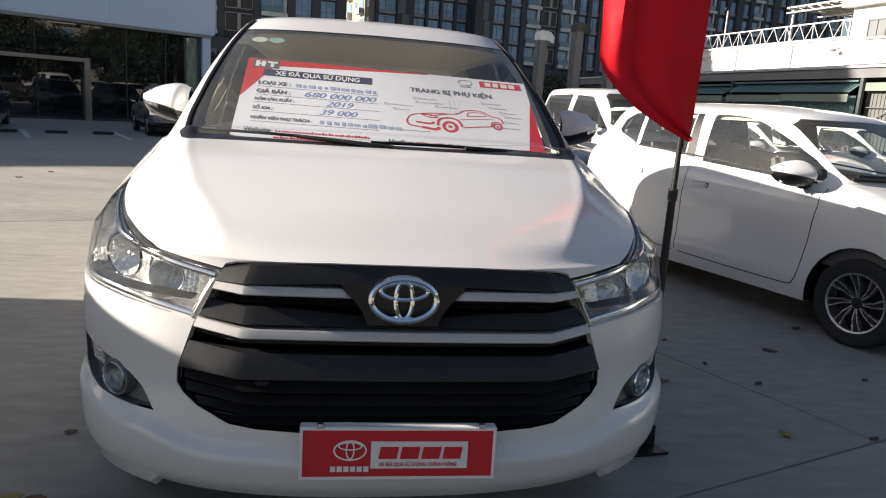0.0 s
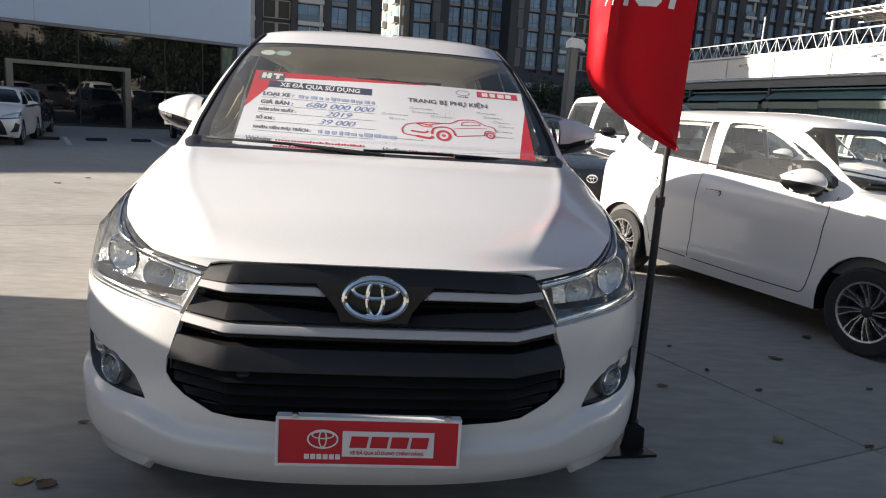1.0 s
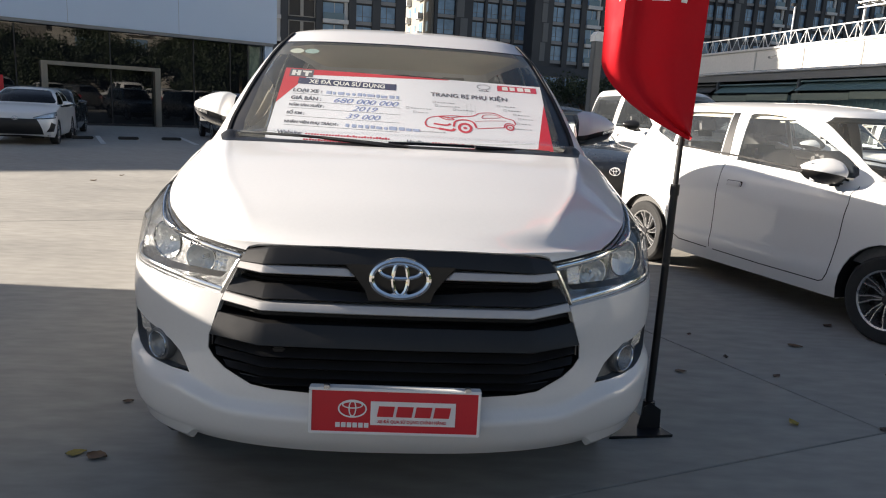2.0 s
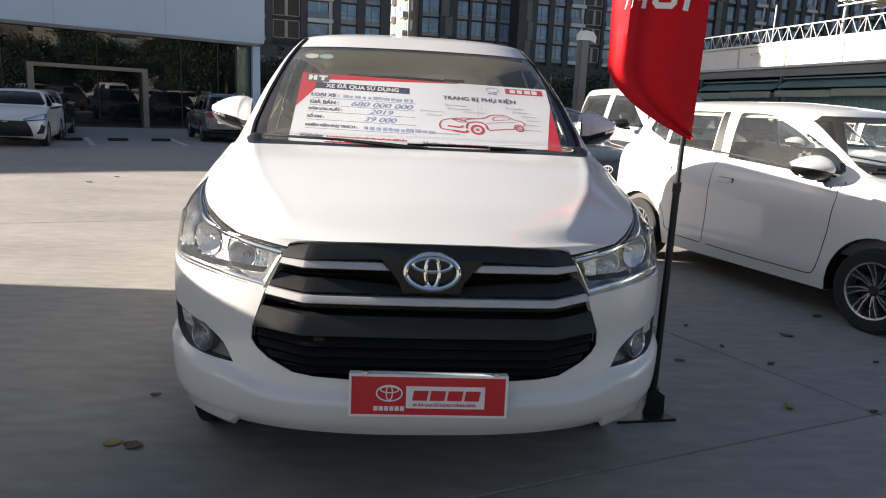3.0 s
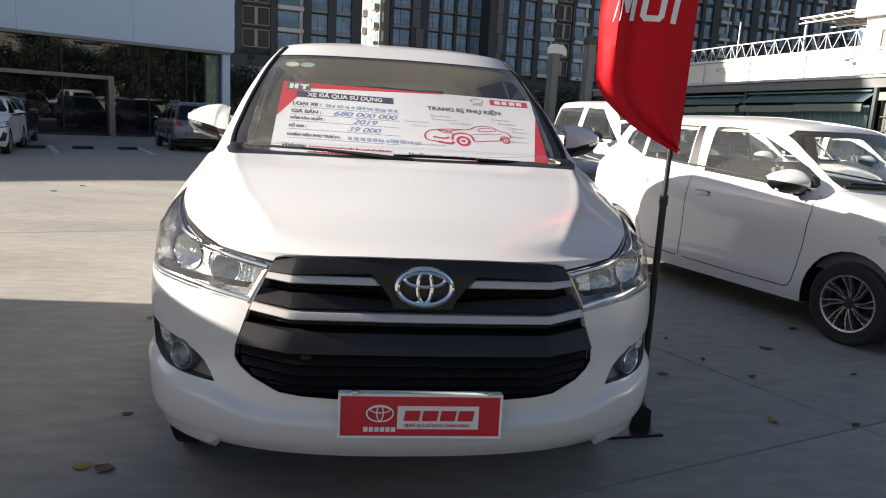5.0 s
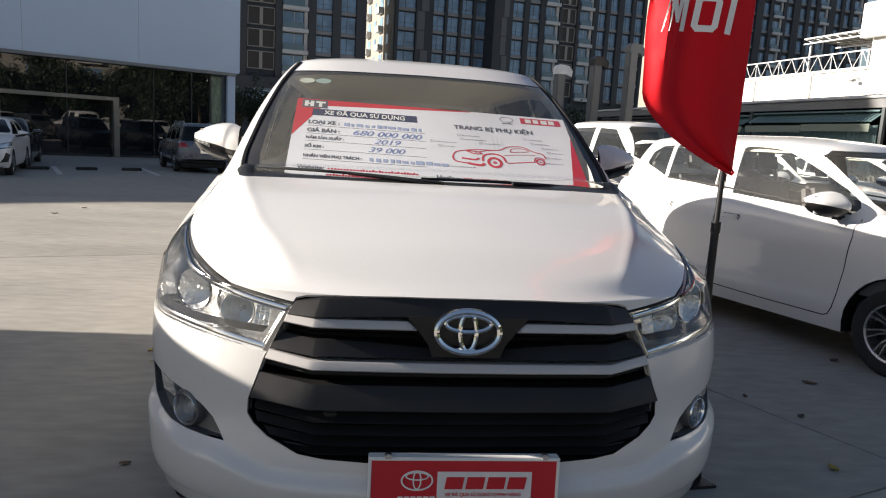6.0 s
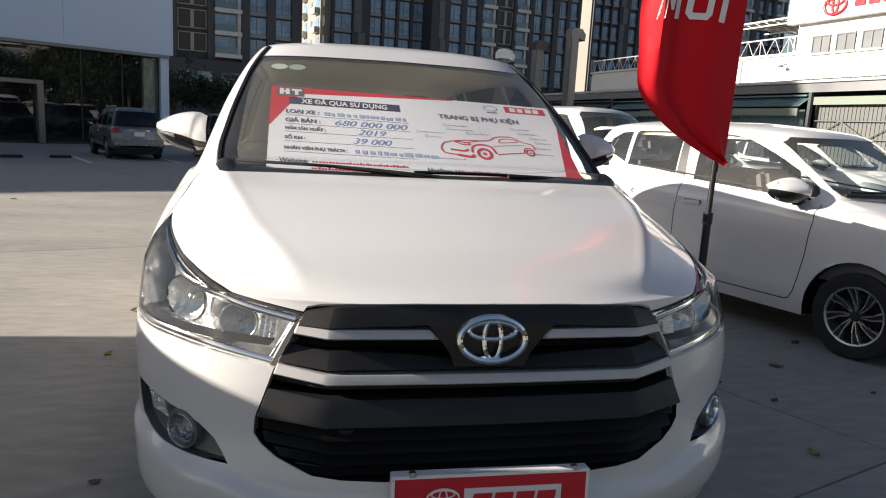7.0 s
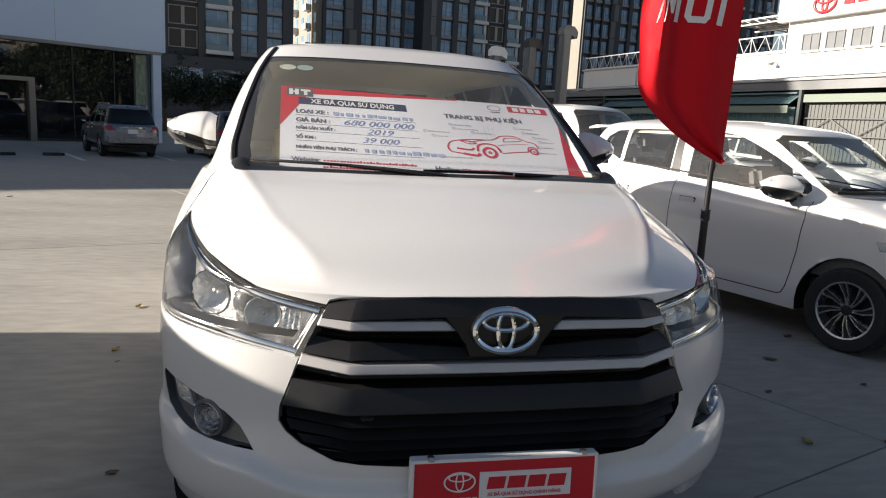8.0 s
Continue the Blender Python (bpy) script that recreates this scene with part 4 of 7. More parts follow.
SHED_PALE = material("pale_green_beam", (0.20, 0.235, 0.195), 0.7, var=0.2, scale=0.8)

# showroom: glass front under a deep fascia
SHOW = pose(-6.15, 27.6, 0, 0, 0, 33)
show = tagged(new("showroom"), "showroom with a tall dark glass front and pale fascia", "building")
show.matrix_world = SHOW
part("fascia", box(-44, 0.55, -0.25, 0.4, 3.47, 7.6, 0.02), FASCIA, show, "pale blue-grey fascia")
for i in range(11):
    part("fascia_joint", box(-44 + i * 3.7 + 3.69, -44 + i * 3.7 + 3.70, -0.253, -0.245, 3.5, 7.59), SOFFIT, show)
part("soffit", box(-43.8, 0.42, -0.22, 0.35, 3.36, 3.47), SOFFIT, show)
part("side_wall", box(0.05, 0.35, 0.4, 14, 0, 7.5), WALL_WHITE, show)
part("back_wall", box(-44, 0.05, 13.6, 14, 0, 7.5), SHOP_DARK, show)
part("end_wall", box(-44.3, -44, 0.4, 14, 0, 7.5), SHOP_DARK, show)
part("roof_slab", box(-44, 0.3, 0.4, 14, 7.3, 7.6), SOFFIT, show)
part("inner_floor", box(-44, 0.05, 0.3, 13.6, -0.02, 0.03), SHOP_FLOOR, show)
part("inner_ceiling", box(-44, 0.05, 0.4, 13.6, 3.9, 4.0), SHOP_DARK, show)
part("corner_column", box(0.10, 0.42, -0.12, 0.35, 0, 3.36, 0.01), FASCIA, show)
edges = [-44 + 2.95 * i for i in range(15)] + [-1.27, -0.55, 0.10]
for a, b in zip(edges, edges[1:]):
    part("glass_pane", box(a + 0.02, b - 0.02, 0.10, 0.115, 0.08, 3.36), SHOP_GLASS if b < 0 else SIDE_GLASS, show).visible_shadow = False
    part("mullion", box(b - 0.018, b + 0.018, 0.06, 0.16, 0.0, 3.36), DARK_ALLOY, show)
# sunlit greenery beyond the corner glass, painted as a pale green panel
SUNLIT_GREEN = material("sunlit_green_panel", (0.36, 0.38, 0.26), 0.4, var=0.6, scale=3.0, fine=9.0, streak=(1.5, 1, 0.6))
part("window_film", box(-0.47, -0.06, 0.125, 0.13, 0.5, 3.30), SUNLIT_GREEN, show, "pale green panel painted as sunlit greenery behind the corner pane")
part("bottom_rail", box(-44, 0.1, 0.05, 0.16, 0.0, 0.08), DARK_ALLOY, show)
# entrance portal
portal = bmesh.new()
add_box(portal, -7.90, -7.70, -0.22, 0.3, 0, 2.04, 0.01)
add_box(portal, -4.20, -4.00, -0.22, 0.3, 0, 2.04, 0.01)
add_box(portal, -7.90, -4.00, -0.22, 0.3, 2.04, 2.17, 0.01)
part("entrance_portal", portal, PORTAL, show, "champagne metal entrance frame")
part("standing_sign", box(-1.95, -1.65, -0.12, -0.08, 0.2, 1.45, 0.01), TOWER_MID, show)
part("poster", box(-10.4, -9.0, -0.02, 0.04, 0.3, 1.6, 0.005), SIGN_RED, show)
part("reception_desk", box(-7.5, -5.0, 4, 4.8, 0, 1.1, 0.03), PAPER, show)
part("red_display", box(-5.0, -4.45, 1.4, 1.5, 0.75, 1.55, 0.02), SIGN_RED, show)
# rough cream outline standing in for the pale car inside
part("display_stand", prism([(-5.6, 0.05), (-4.6, 0.05), (-4.75, 0.6), (-4.95, 0.75), (-5.1, 0.55), (-5.45, 0.45)], 0.5, pose(0, 1.6, 0)), LINER, show, "pale cream stand-in for a car inside")
# opaque pale panel standing in for daylight through the building
part("inner_window", box(-3.2, -1.6, 13.5, 13.58, 0.4, 3.6), TOWER_PALE, show)

# kerb stones (wheel stops) and bay lines before the showroom
stop = thing("wheel_stop", SHOW @ pose(-5.55, -7.5, 0), "black and dark rubber wheel stop on the concrete", "wheel stop", "wheel stops")
part("block", box(-0.26, 0.26, -0.06, 0.06, 0, 0.08, 0.02), RUBBER, stop)
for i in range(1, 6):
    copy_thing(stop, SHOW @ pose(-5.55 - 1.13 * i, -7.5, 0))
LINE = material("faded_road_paint", (0.55, 0.55, 0.53), 0.8, var=0.25, scale=3)
for i in range(7):
    tagged(part("bay_line", box(-0.06, 0.06, -3.1, 0, 0.0, 0.004, m=SHOW @ pose(-2.7 - 2.26 * i, -6.1, 0, 0, 0, -7)), LINE, None, "", False), "faded white parking bay line", kind="structure")


# towers
def tower(name, m, label, depth, floors, fh, bays, base=10.0, clad=None, flank=False, left_bays=4):
    """A block of flats. bays: words such as b4.0 (balcony), w2.6 (window), s4.3 (paired windows in a frame), p1.2 (pier), each with its width."""
    clad = clad or TOWER_DARK
    t = thing(name, m, label, "building", "apartment towers")
    bays = [(b[0], float(b[1:])) for b in bays.split()]
    width = sum(b[1] for b in bays)
    top = base + floors * fh
    part("wall", box(0, width, 0.5, depth, 0, top + 2), clad, t)
    part("podium", box(-0.5, width + 0.5, -0.8, depth, 0, base - 0.9, 0.05), clad, t)
    for k in range(int(width / 6)):
        w = part("window", box(0.6 + k * 6, 5.2 + k * 6, -0.86, -0.78, 4.6, 7.4), TOWER_GLASS, t, "pale podium glazing")
        part("window_frame", box(0.5 + k * 6, 5.3 + k * 6, -0.9, -0.84, 7.4, 7.6), TOWER_MID, w)
    if flank:
        part("flank_wall", box(-0.35, 0.0, 0.3, depth, 0, top + 2), TOWER_PALE, t, "pale rendered flank")
        for f in range(min(floors, 12)):
            for j in range(left_bays):
                y = depth * (j + 0.75) / (left_bays + 0.5)
                z = base + f * fh
                if j % 2:
                    w = part("balcony", box(-1.3, -0.3, y - 1.3, y + 1.3, z - 0.05, z + 1.0, 0.02), TOWER_WHITE, t)
                    part("window", box(-0.42, -0.33, y - 1.0, y + 1.0, z + 1.0, z + 2.6), TOWER_GLASS, w)
                else:
                    part("window", box(-0.42, -0.33, y - 0.7, y + 0.7, z + 0.8, z + 2.5), TOWER_GLASS, t)
    x0 = 0.0
    for i, (kind, bw) in enumerate(bays):
        x1 = x0 + bw
        if kind == "p":
            part("pier", box(x0, x1, -0.15, 0.55, 0, top + 1), TOWER_PIER, t)
            if bw > 2:
                for f in range(12):
                    a = x0 + 0.25 + 0.45 * (f % 3 == 1) * (bw - 1.6)
                    part("cladding_panel", box(a, a + bw * 0.42, -0.22, -0.14, base + f * fh, base + (f + 0.96) * fh, 0.01), TOWER_PANEL, t)
        for f in range(min(floors, 12)):
            z = base + f * fh
            if kind == "b":
                w = part("balcony", box(x0 + 0.02, x1 - 0.02, -0.55, 0.52, z - 0.38, z + 0.22, 0.02), TOWER_WHITE, t)
                part("balustrade", box(x0 + 0.05, x1 - 0.7, -0.53, -0.49, z + 0.22, z + 1.15), TOWER_RAIL, w)
                part("window", box(x0 + 0.1, x1 - 0.75, 0.44, 0.50, z + 0.25, z + 2.75), TOWER_GLASS, w)
                part("window_frame", box(x0 + bw * 0.45, x0 + bw * 0.48, 0.40, 0.46, z + 0.25, z + 2.75), TOWER_WHITE, w)
                part("side_fin", box(x1 - 0.62, x1 - 0.08, 0.1, 0.52, z + 0.22, z + fh - 0.38), TOWER_WHITE, w)
            elif kind == "w":
                w = part("window", box(x0 + 0.08, x1 - 0.08, 0.42, 0.49, z + 0.35, z + 2.75), TOWER_GLASS, t)
                part("window_frame", box(x0 + bw * 0.40, x0 + bw * 0.44, 0.36, 0.43, z + 0.35, z + 2.75), TOWER_MID, w)
                part("window_frame", box(x0 + 0.08, x1 - 0.08, 0.36, 0.43, z + 1.05, z + 1.11), TOWER_MID, w)
                part("spandrel", box(x0 + 0.04, x1 - 0.04, 0.2, 0.52, z - 0.25, z + 0.30), TOWER_SILL, w)
                part("window_frame", box(x0 + 0.06, x0 + 0.13, 0.34, 0.43, z + 0.35, z + 2.75), TOWER_SILL, w)
            elif kind == "s":
                frame_w = bmesh.new()
                for a, b, c, d in ((x0 + 0.1, x1 - 0.1, 0.25, 0.38), (x0 + 0.1, x1 - 0.1, 2.85, 2.98), (x0 + 0.1, x0 + 0.25, 0.25, 2.98), (x1 - 0.25, x1 - 0.1, 0.25, 2.98), (x0 + bw / 2 - 0.25, x0 + bw / 2 + 0.25, 0.25, 2.98)):
                    add_box(frame_w, a, b, 0.25, 0.52, z + c, z + d)
                w = part("window_frame", frame_w, TOWER_FRAME, t, "", False)
                for a in (x0 + 0.28, x0 + bw / 2 + 0.28):
                    part("louvre", box(a, a + bw / 2 - 0.56, 0.46, 0.52, z + 0.4, z + 2.84), TOWER_LOUVRE, w)
        x0 = x1
    return t


TOWER_SILL = material("pale_window_sill", (0.27, 0.27, 0.275), 0.7, var=0.1, scale=0.3)
TOWER_FRAME = material("beige_window_frame", (0.33, 0.31, 0.28), 0.7, var=0.1, scale=0.3)
TOWER_PANEL = material("grey_cladding_panel", (0.14, 0.145, 0.15), 0.7, var=0.15, scale=0.2)
TOWER_PIER = material("dark_pier", (0.055, 0.058, 0.064), 0.7, var=0.1, scale=0.1)
TOWER_RAIL = material("blue_balustrade_glass", (0.10, 0.16, 0.20), 0.15, var=0.2, scale=0.5, spec=0.8)
TOWER_LOUVRE = material("brown_louvres", (0.055, 0.048, 0.042), 0.6, var=0.3, scale=0.8)
tower("apartment_tower", pose(-31.5, 107.0, 0, 0, 0, 14), "dark apartment tower with white balconies and blue windows", 16, 12, 3.3,
      "w2.5 p1.3 w2.6 p1.0 b4.0 p1.0 s4.3 p1.0 b4.0 p1.2 w2.6 p1.3 w2.5 p1.6", 10.2)
tower("apartment_tower", pose(3.3, 123.5, 0, 0, 0, 14), "dark apartment block with a sunlit pale flank and rows of windows", 20, 13, 3.3, "p0.6 w3.2 p3.2 w2.2 p0.5 w2.2 p0.5 w2.2 p0.5 w2.2 p0.8", 10.2, flank=True)
tower("apartment_tower", pose(20.8, 124.0, 0, 0, 0, 14), "dark apartment tower with blue windows and white balconies", 18, 13, 3.3, "p1.2 p2.4 w2.3 p1.0 w2.2 p1.0 b2.9 p0.5 s3.2 p0.5 b2.9 p1.0 w1.8 p0.8 w1.8 p1.2 w1.8 p0.8 w1.8 p0.6", 10.2)
tower("apartment_tower", pose(61.6, 150.0, 0, 0, 0, 14), "dark apartment tower with a sunlit pale flank", 19, 13, 3.75, "p0.5 w2 p0.4 w2 p0.4 w2 p3 w2.2 p1 w2.2 p2 b3 p1 w2 p1 w2 p2 w2 p1 b3 p1 w2 p2 w2 p1 w2 p1 b3 p2 w2 p1 w2 p1 b3 p1", 11.6, flank=True, left_bays=1)

# white service building with truss rail, in the sun
SERVICE = pose(27.0, 16.0, 0, 0, 0, 9)
service = tagged(new("service_building"), "white rendered service building with a sign and small windows", "building")
service.matrix_world = SERVICE
part("lower_wall", box(0.05, 12, 15.8, 35.2, 0, 5.9), WALL_WHITE, service)
part("parapet", box(-0.10, 0.20, 15.8, 35.4, 4.72, 6.02, 0.02), WALL_WHITE, service)
part("coping", box(-0.22, 0.28, 15.8, 35.5, 6.02, 6.12, 0.02), WALL_WHITE, service)
part("upper_storey", box(-0.12, 12, -22, 15.8, 0, 8.9, 0.03), WALL_WHITE, service)
part("sign_band", box(-0.55, -0.10, -22, 16.2, 7.52, 9.2, 0.02), WALL_WHITE, service)
part("string_course", box(-0.25, -0.10, -22, 15.8, 4.75, 4.95, 0.02), WALL_WHITE, service)
SERVICE_GLASS = material("pale_window_glass", (0.20, 0.21, 0.22), 0.2, var=0.1, scale=1.0)
for y in (14.25, 12.85, 11.45, 9.9, 8.3):
    w = part("window", box(-0.16, -0.08, y - 0.52, y + 0.52, 6.0, 6.86), SERVICE_GLASS, service)
    for a, b, c, d in ((-0.52, -0.46, 6.0, 6.86), (-0.03, 0.03, 6.06, 6.80), (0.46, 0.52, 6.0, 6.86), (-0.46, 0.46, 6.80, 6.86), (-0.46, 0.46, 6.0, 6.06)):
        part("window_frame", box(-0.20, -0.14, y + a, y + b, c, d), STEEL_GREY, w)
    part("sill", box(-0.26, -0.10, y - 0.6, y + 0.6, 5.92, 6.0), WALL_WHITE, w)
for y in (19.5, 24.0, 28.5):
    part("rain_pipe", tube((-0.16, y, 4.7), (-0.16, y, 5.95), 0.05, seg=8), WALL_WHITE, service)
sign_ob = badge(service, 0, 0, 0.60, 0.42, 0, SIGN_RED, 0.06, 0.0, "red oval sign")
sign_ob.matrix_local = pose(-0.62, 13.35, 8.12, 0, 0, -90)
for i in range(6):
    part("sign_bar", box(-0.62, -0.55, 11.75 - i * 0.72, 12.27 - i * 0.72, 7.94, 8.30), SIGN_RED, service, "red raised sign bar", False)
for y in (26.5, 16.3):
    lampw = part("flood_lamp", box(-0.62, -0.38, y - 0.13, y + 0.13, 5.40, 5.52, 0.03), STEEL_GREY, service)
    part("bracket", tube((-0.5, y, 5.5), (-0.08, y, 5.6), 0.03), STEEL_GREY, lampw)
# truss rail on the parapet
rail = tagged(new("truss_rail"), "galvanised steel truss rail along the roof edge", "railing")
rail.matrix_world = SERVICE
for z in (6.16, 7.0):
    part("chord", box(-0.035, 0.035, 15.9, 35.4, z - 0.032, z + 0.032), STEEL_PALE, rail)
for i in range(20):
    y = 15.95 + i * 0.97
    part("brace", tube((0, y, 6.16), (0, y + 0.485, 7.0), 0.022, seg=6), STEEL_PALE, rail)
    part("brace", tube((0, y + 0.485, 7.0), (0, y + 0.97, 6.16), 0.022, seg=6), STEEL_PALE, rail)
    if i % 2 == 0:
        part("upright", tube((0, y + 0.485, 6.16), (0, y + 0.485, 7.0), 0.025, seg=6), STEEL_PALE, rail)
mast = thing("lamp_mast", SERVICE @ pose(0.5, 26.2, 6.0), "thin white lamp mast on the roof terrace", "lamp")
part("pole", tube((0, 0, 0), (0, 0, 2.6), 0.05), STEEL_PALE, mast)
part("head", box(-0.25, 0.1, -0.1, 0.1, 2.55, 2.72, 0.03), STEEL_BLACK, mast)
# terrace roof frame
frame_t = tagged(new("terrace_roof"), "open steel terrace roof frame with a sheet on top", "roof frame")
frame_t.matrix_world = SERVICE
for y in (16.2, 20.4):
    for x in (0.4, 4.5):
        part("post", box(x - 0.05, x + 0.05, y - 0.05, y + 0.05, 5.9, 8.0), STEEL_PALE, frame_t)
for x in (0.2, 2.4, 4.6):
    part("beam", box(x - 0.05, x + 0.05, 15.9, 20.7, 7.75, 7.82), STEEL_PALE, frame_t)
    part("beam", box(x - 0.05, x + 0.05, 15.9, 20.7, 8.02, 8.10), STEEL_PALE, frame_t)
    for i in range(7):
        part("lattice", tube((x, 15.95 + i * 0.68, 7.78), (x, 16.63 + i * 0.68, 8.06), 0.02, seg=6), STEEL_PALE, frame_t)
for i in range(9):
    part("rafter", box(0.1, 6.5, 16.0 + i * 0.55, 16.08 + i * 0.55, 7.95, 8.03), TOWER_PALE, frame_t)
part("sheet", box(0.9, 7, 15.85, 20.5, 8.12, 8.16), SHED_ROOF, frame_t)

# low sheds before it
shed = tagged(new("shed"), "low weathered sheet-metal shed with green lean-to roofs", "shed")
shed.matrix_world = SERVICE
part("wall", box(-3.4, -3.2, -14, 34, 0, 3.9), SHED_DARK, shed)
roof = bmesh.new()
for i in range(165):
    y = -14 + i * 0.29
    add_box(roof, -5.3, 0.05, y, y + 0.15, 0.0, 0.045)
add_box(roof, -5.3, 0.05, -14.2, 34.4, -0.04, 0.012)
bmesh.ops.transform(roof, matrix=pose(0, 0, 4.70, 0, -6.5, 0), verts=roof.verts[:])
part("roof", roof, SHED_ROOF, shed, "grey corrugated roof", False)
part("gutter", add_sweep(bmesh.new(), [(-5.32, -14, 4.06), (-5.32, 34.4, 4.06)], round_section(0.06, 8)), STEEL_PALE, shed)
part("eaves_board", box(-5.26, -5.20, -14, 34.3, 3.62, 3.98), SHED_ROOF, shed)
for y0, y1, z, mat in ((9.8, 17.2, 3.50, SHED_GREEN), (17.5, 24.0, 3.42, SHED_GREEN), (24.4, 33, 3.46, SHED)):
    part("lean_to", box(-1.9, 0, y0, y1, 0, 0.06, m=pose(-3.5, 0, z + 0.22, 0, -8, 0)), mat, shed)
    tilt = pose(-5.00, 0, z - 0.02, 0, -33, 0)
    part("lean_to_slope", box(-0.85, 0.0, y0, y1, 0.0, 0.014, m=tilt), mat, shed)
    for k in range(int((y1 - y0) / 0.19)):
        part("roof_rib", box(-0.85, 0.0, y0 + k * 0.19, y0 + 0.10 + k * 0.19, 0.0145, 0.035, m=tilt), mat, shed, "", False)
    half = (y0 + y1) / 2
    for a, b, drop in ((y0, half, 0.0), (half + 0.02, y1, 0.05)):
        part("fascia_board", box(-5.80, -5.76, a, b, z - 0.88 - drop, z - 0.56 - drop, 0.006), SHED_PALE if mat is SHED_GREEN else mat, shed)
    part("sheet_wall", box(-5.38, -5.34, y0, y1, 0, z - 0.60), mat, shed, "green corrugated sheet wall")
    for k in range(int((y1 - y0) / 0.24)):
        part("sheet_rib", box(-5.405, -5.38, y0 + 0.05 + k * 0.24, y0 + 0.15 + k * 0.24, 0.05, z - 0.62), mat, shed, "", False)
for y in (9.6, 17.35, 24.2, 33.2):
    part("post", box(-5.42, -5.28, y - 0.07, y + 0.07, 0, 3.6), SHED_DARK, shed)
for i in range(130):
    y = -14 + i * 0.182
    part("sheet_rib", box(-5.025, -5.0, y, y + 0.095, 0.1, 3.05), SHED, shed, "", False)
part("sheet_wall", box(-5.0, -4.96, -14, 9.6, 0.0, 3.08), SHED, shed, "corrugated sheet wall")
part("beam", box(-5.30, -5.0, -14, 9.6, 3.10, 3.42), SHED_PALE, shed)
for i in range(9):
    y = -13 + i * 2.5
    part("truss_rod", tube((-5.12, y, 1.75), (-5.12, y + 1.25, 2.45), 0.025, seg=6), STEEL_GREY, shed)
    part("truss_rod", tube((-5.12, y + 1.25, 2.45), (-5.12, y + 2.5, 1.75), 0.025, seg=6), STEEL_GREY, shed)
part("truss_rod", tube((-5.12, -13, 1.75), (-5.12, 9.5, 1.75), 0.025, seg=6), STEEL_GREY, shed)
part("truss_rod", tube((-5.12, -13, 2.45), (-5.12, 9.5, 2.45), 0.025, seg=6), STEEL_GREY, shed)

# vent ducts by the far end of the shed
def vent_duct(x, y, height, label, head, lean):
    v = thing("vent_duct", pose(x, y, 0, 0, 0, 15), label, "vent duct", "vent ducts")
    part("shaft", box(-0.19, 0.19, -0.19, 0.19, 0, height, 0.03), STEEL_GREY, v)
    part("joint", box(-0.21, 0.21, -0.21, 0.21, height * 0.55, height * 0.55 + 0.06, 0.01), STEEL_GREY, v)
    part("cowl", prism([(-0.30, 0.0), (0.28, 0.0), (0.62, -0.12), (0.66, 0.18), (0.42, 0.42), (-0.12, 0.46), (-0.30, 0.28)], 0.56, pose(0, -0.20, height - 0.05, 0, 0, 0) @ Matrix.Diagonal((lean * 0.75, 0.72, 0.85, 1))), head, v)
    return v


vent_duct(10.25, 26.6, 5.3, "grey steel vent duct with a bent cowl", STEEL_GREY, 1)
vent_duct(8.95, 27.1, 4.75, "grey steel vent duct with a dark cowl", STEEL_BLACK, 1)
vent_duct(7.55, 27.5, 4.35, "grey steel vent duct with a white cowl", PLAIN_WHITE, 1)


# ---- trees ----
def tree(m, label, height, spread, clumps=90, seed=1, trunk=0.16, palm=False, low=0.65, leaf=1.0):
    rnd = random.Random(seed)
    t = thing("tree" if not palm else "palm_tree", m, label, "tree", "trees")
    bm = bmesh.new()
    top = Vector((rnd.uniform(-0.2, 0.2), rnd.uniform(-0.2, 0.2), height * (0.55 if not palm else 0.8)))
    add_tube(bm, (0, 0, 0), top, trunk, trunk * 0.55, 9)
    tips = []
    if not palm:
        for i in range(8):
            a = i * 0.8 + rnd.uniform(-0.3, 0.3)
            p = Vector((math.cos(a) * spread * rnd.uniform(0.3, 0.7), math.sin(a) * spread * rnd.uniform(0.3, 0.7), height * rnd.uniform(low, 0.92)))
            s = top * rnd.uniform(0.55, 1.0)
            add_tube(bm, s, p, trunk * 0.4, trunk * 0.12, 6)
            tips.append(p)
    part("trunk", bm, BARK, t)
    verts, faces = [], []
    if palm:
        for i in range(16):
            a, drop = i * 2.4, rnd.uniform(0.2, 1.0)
            for k in range(14):
                r = spread * (k + 1) / 14
                c = top + Vector((math.cos(a) * r, math.sin(a) * r, spread * (0.45 * k / 14 - drop * (k / 14) ** 2)))
                for sgn in (-1, 1):
                    d = Vector((-math.sin(a) * sgn + math.cos(a) * 0.6, math.cos(a) * sgn + math.sin(a) * 0.6, -0.45)) * spread * 0.22
                    o = Vector((math.cos(a), math.sin(a), 0)) * spread * 0.03
                    b = len(verts)
                    verts += [c - o, c + o, c + d]
                    faces.append((b, b + 1, b + 2))
    else:
        for i in range(clumps):
            base = rnd.choice(tips)
            c = base + Vector([rnd.gauss(0, 1) * spread * 0.22 for _ in range(2)] + [rnd.gauss(0, 1) * height * 0.09])
            for k in range(34):
                p = c + Vector([rnd.gauss(0, 1) for _ in range(3)]) * spread * 0.09
                u = Vector([rnd.gauss(0, 1) for _ in range(3)]).normalized() * rnd.uniform(0.06, 0.13) * leaf
                w = Vector([rnd.gauss(0, 1) for _ in range(3)]).normalized() * rnd.uniform(0.05, 0.1) * leaf
                b = len(verts)
                verts += [p - u, p + w, p + u, p - w]
                faces.append((b, b + 1, b + 2, b + 3))
    me = bpy.data.meshes.new("crown")
    me.from_pydata([tuple(v) for v in verts], [], faces)
    me.materials.append(LEAF)
    crown = new("crown", me)
    crown.parent = t
    return t


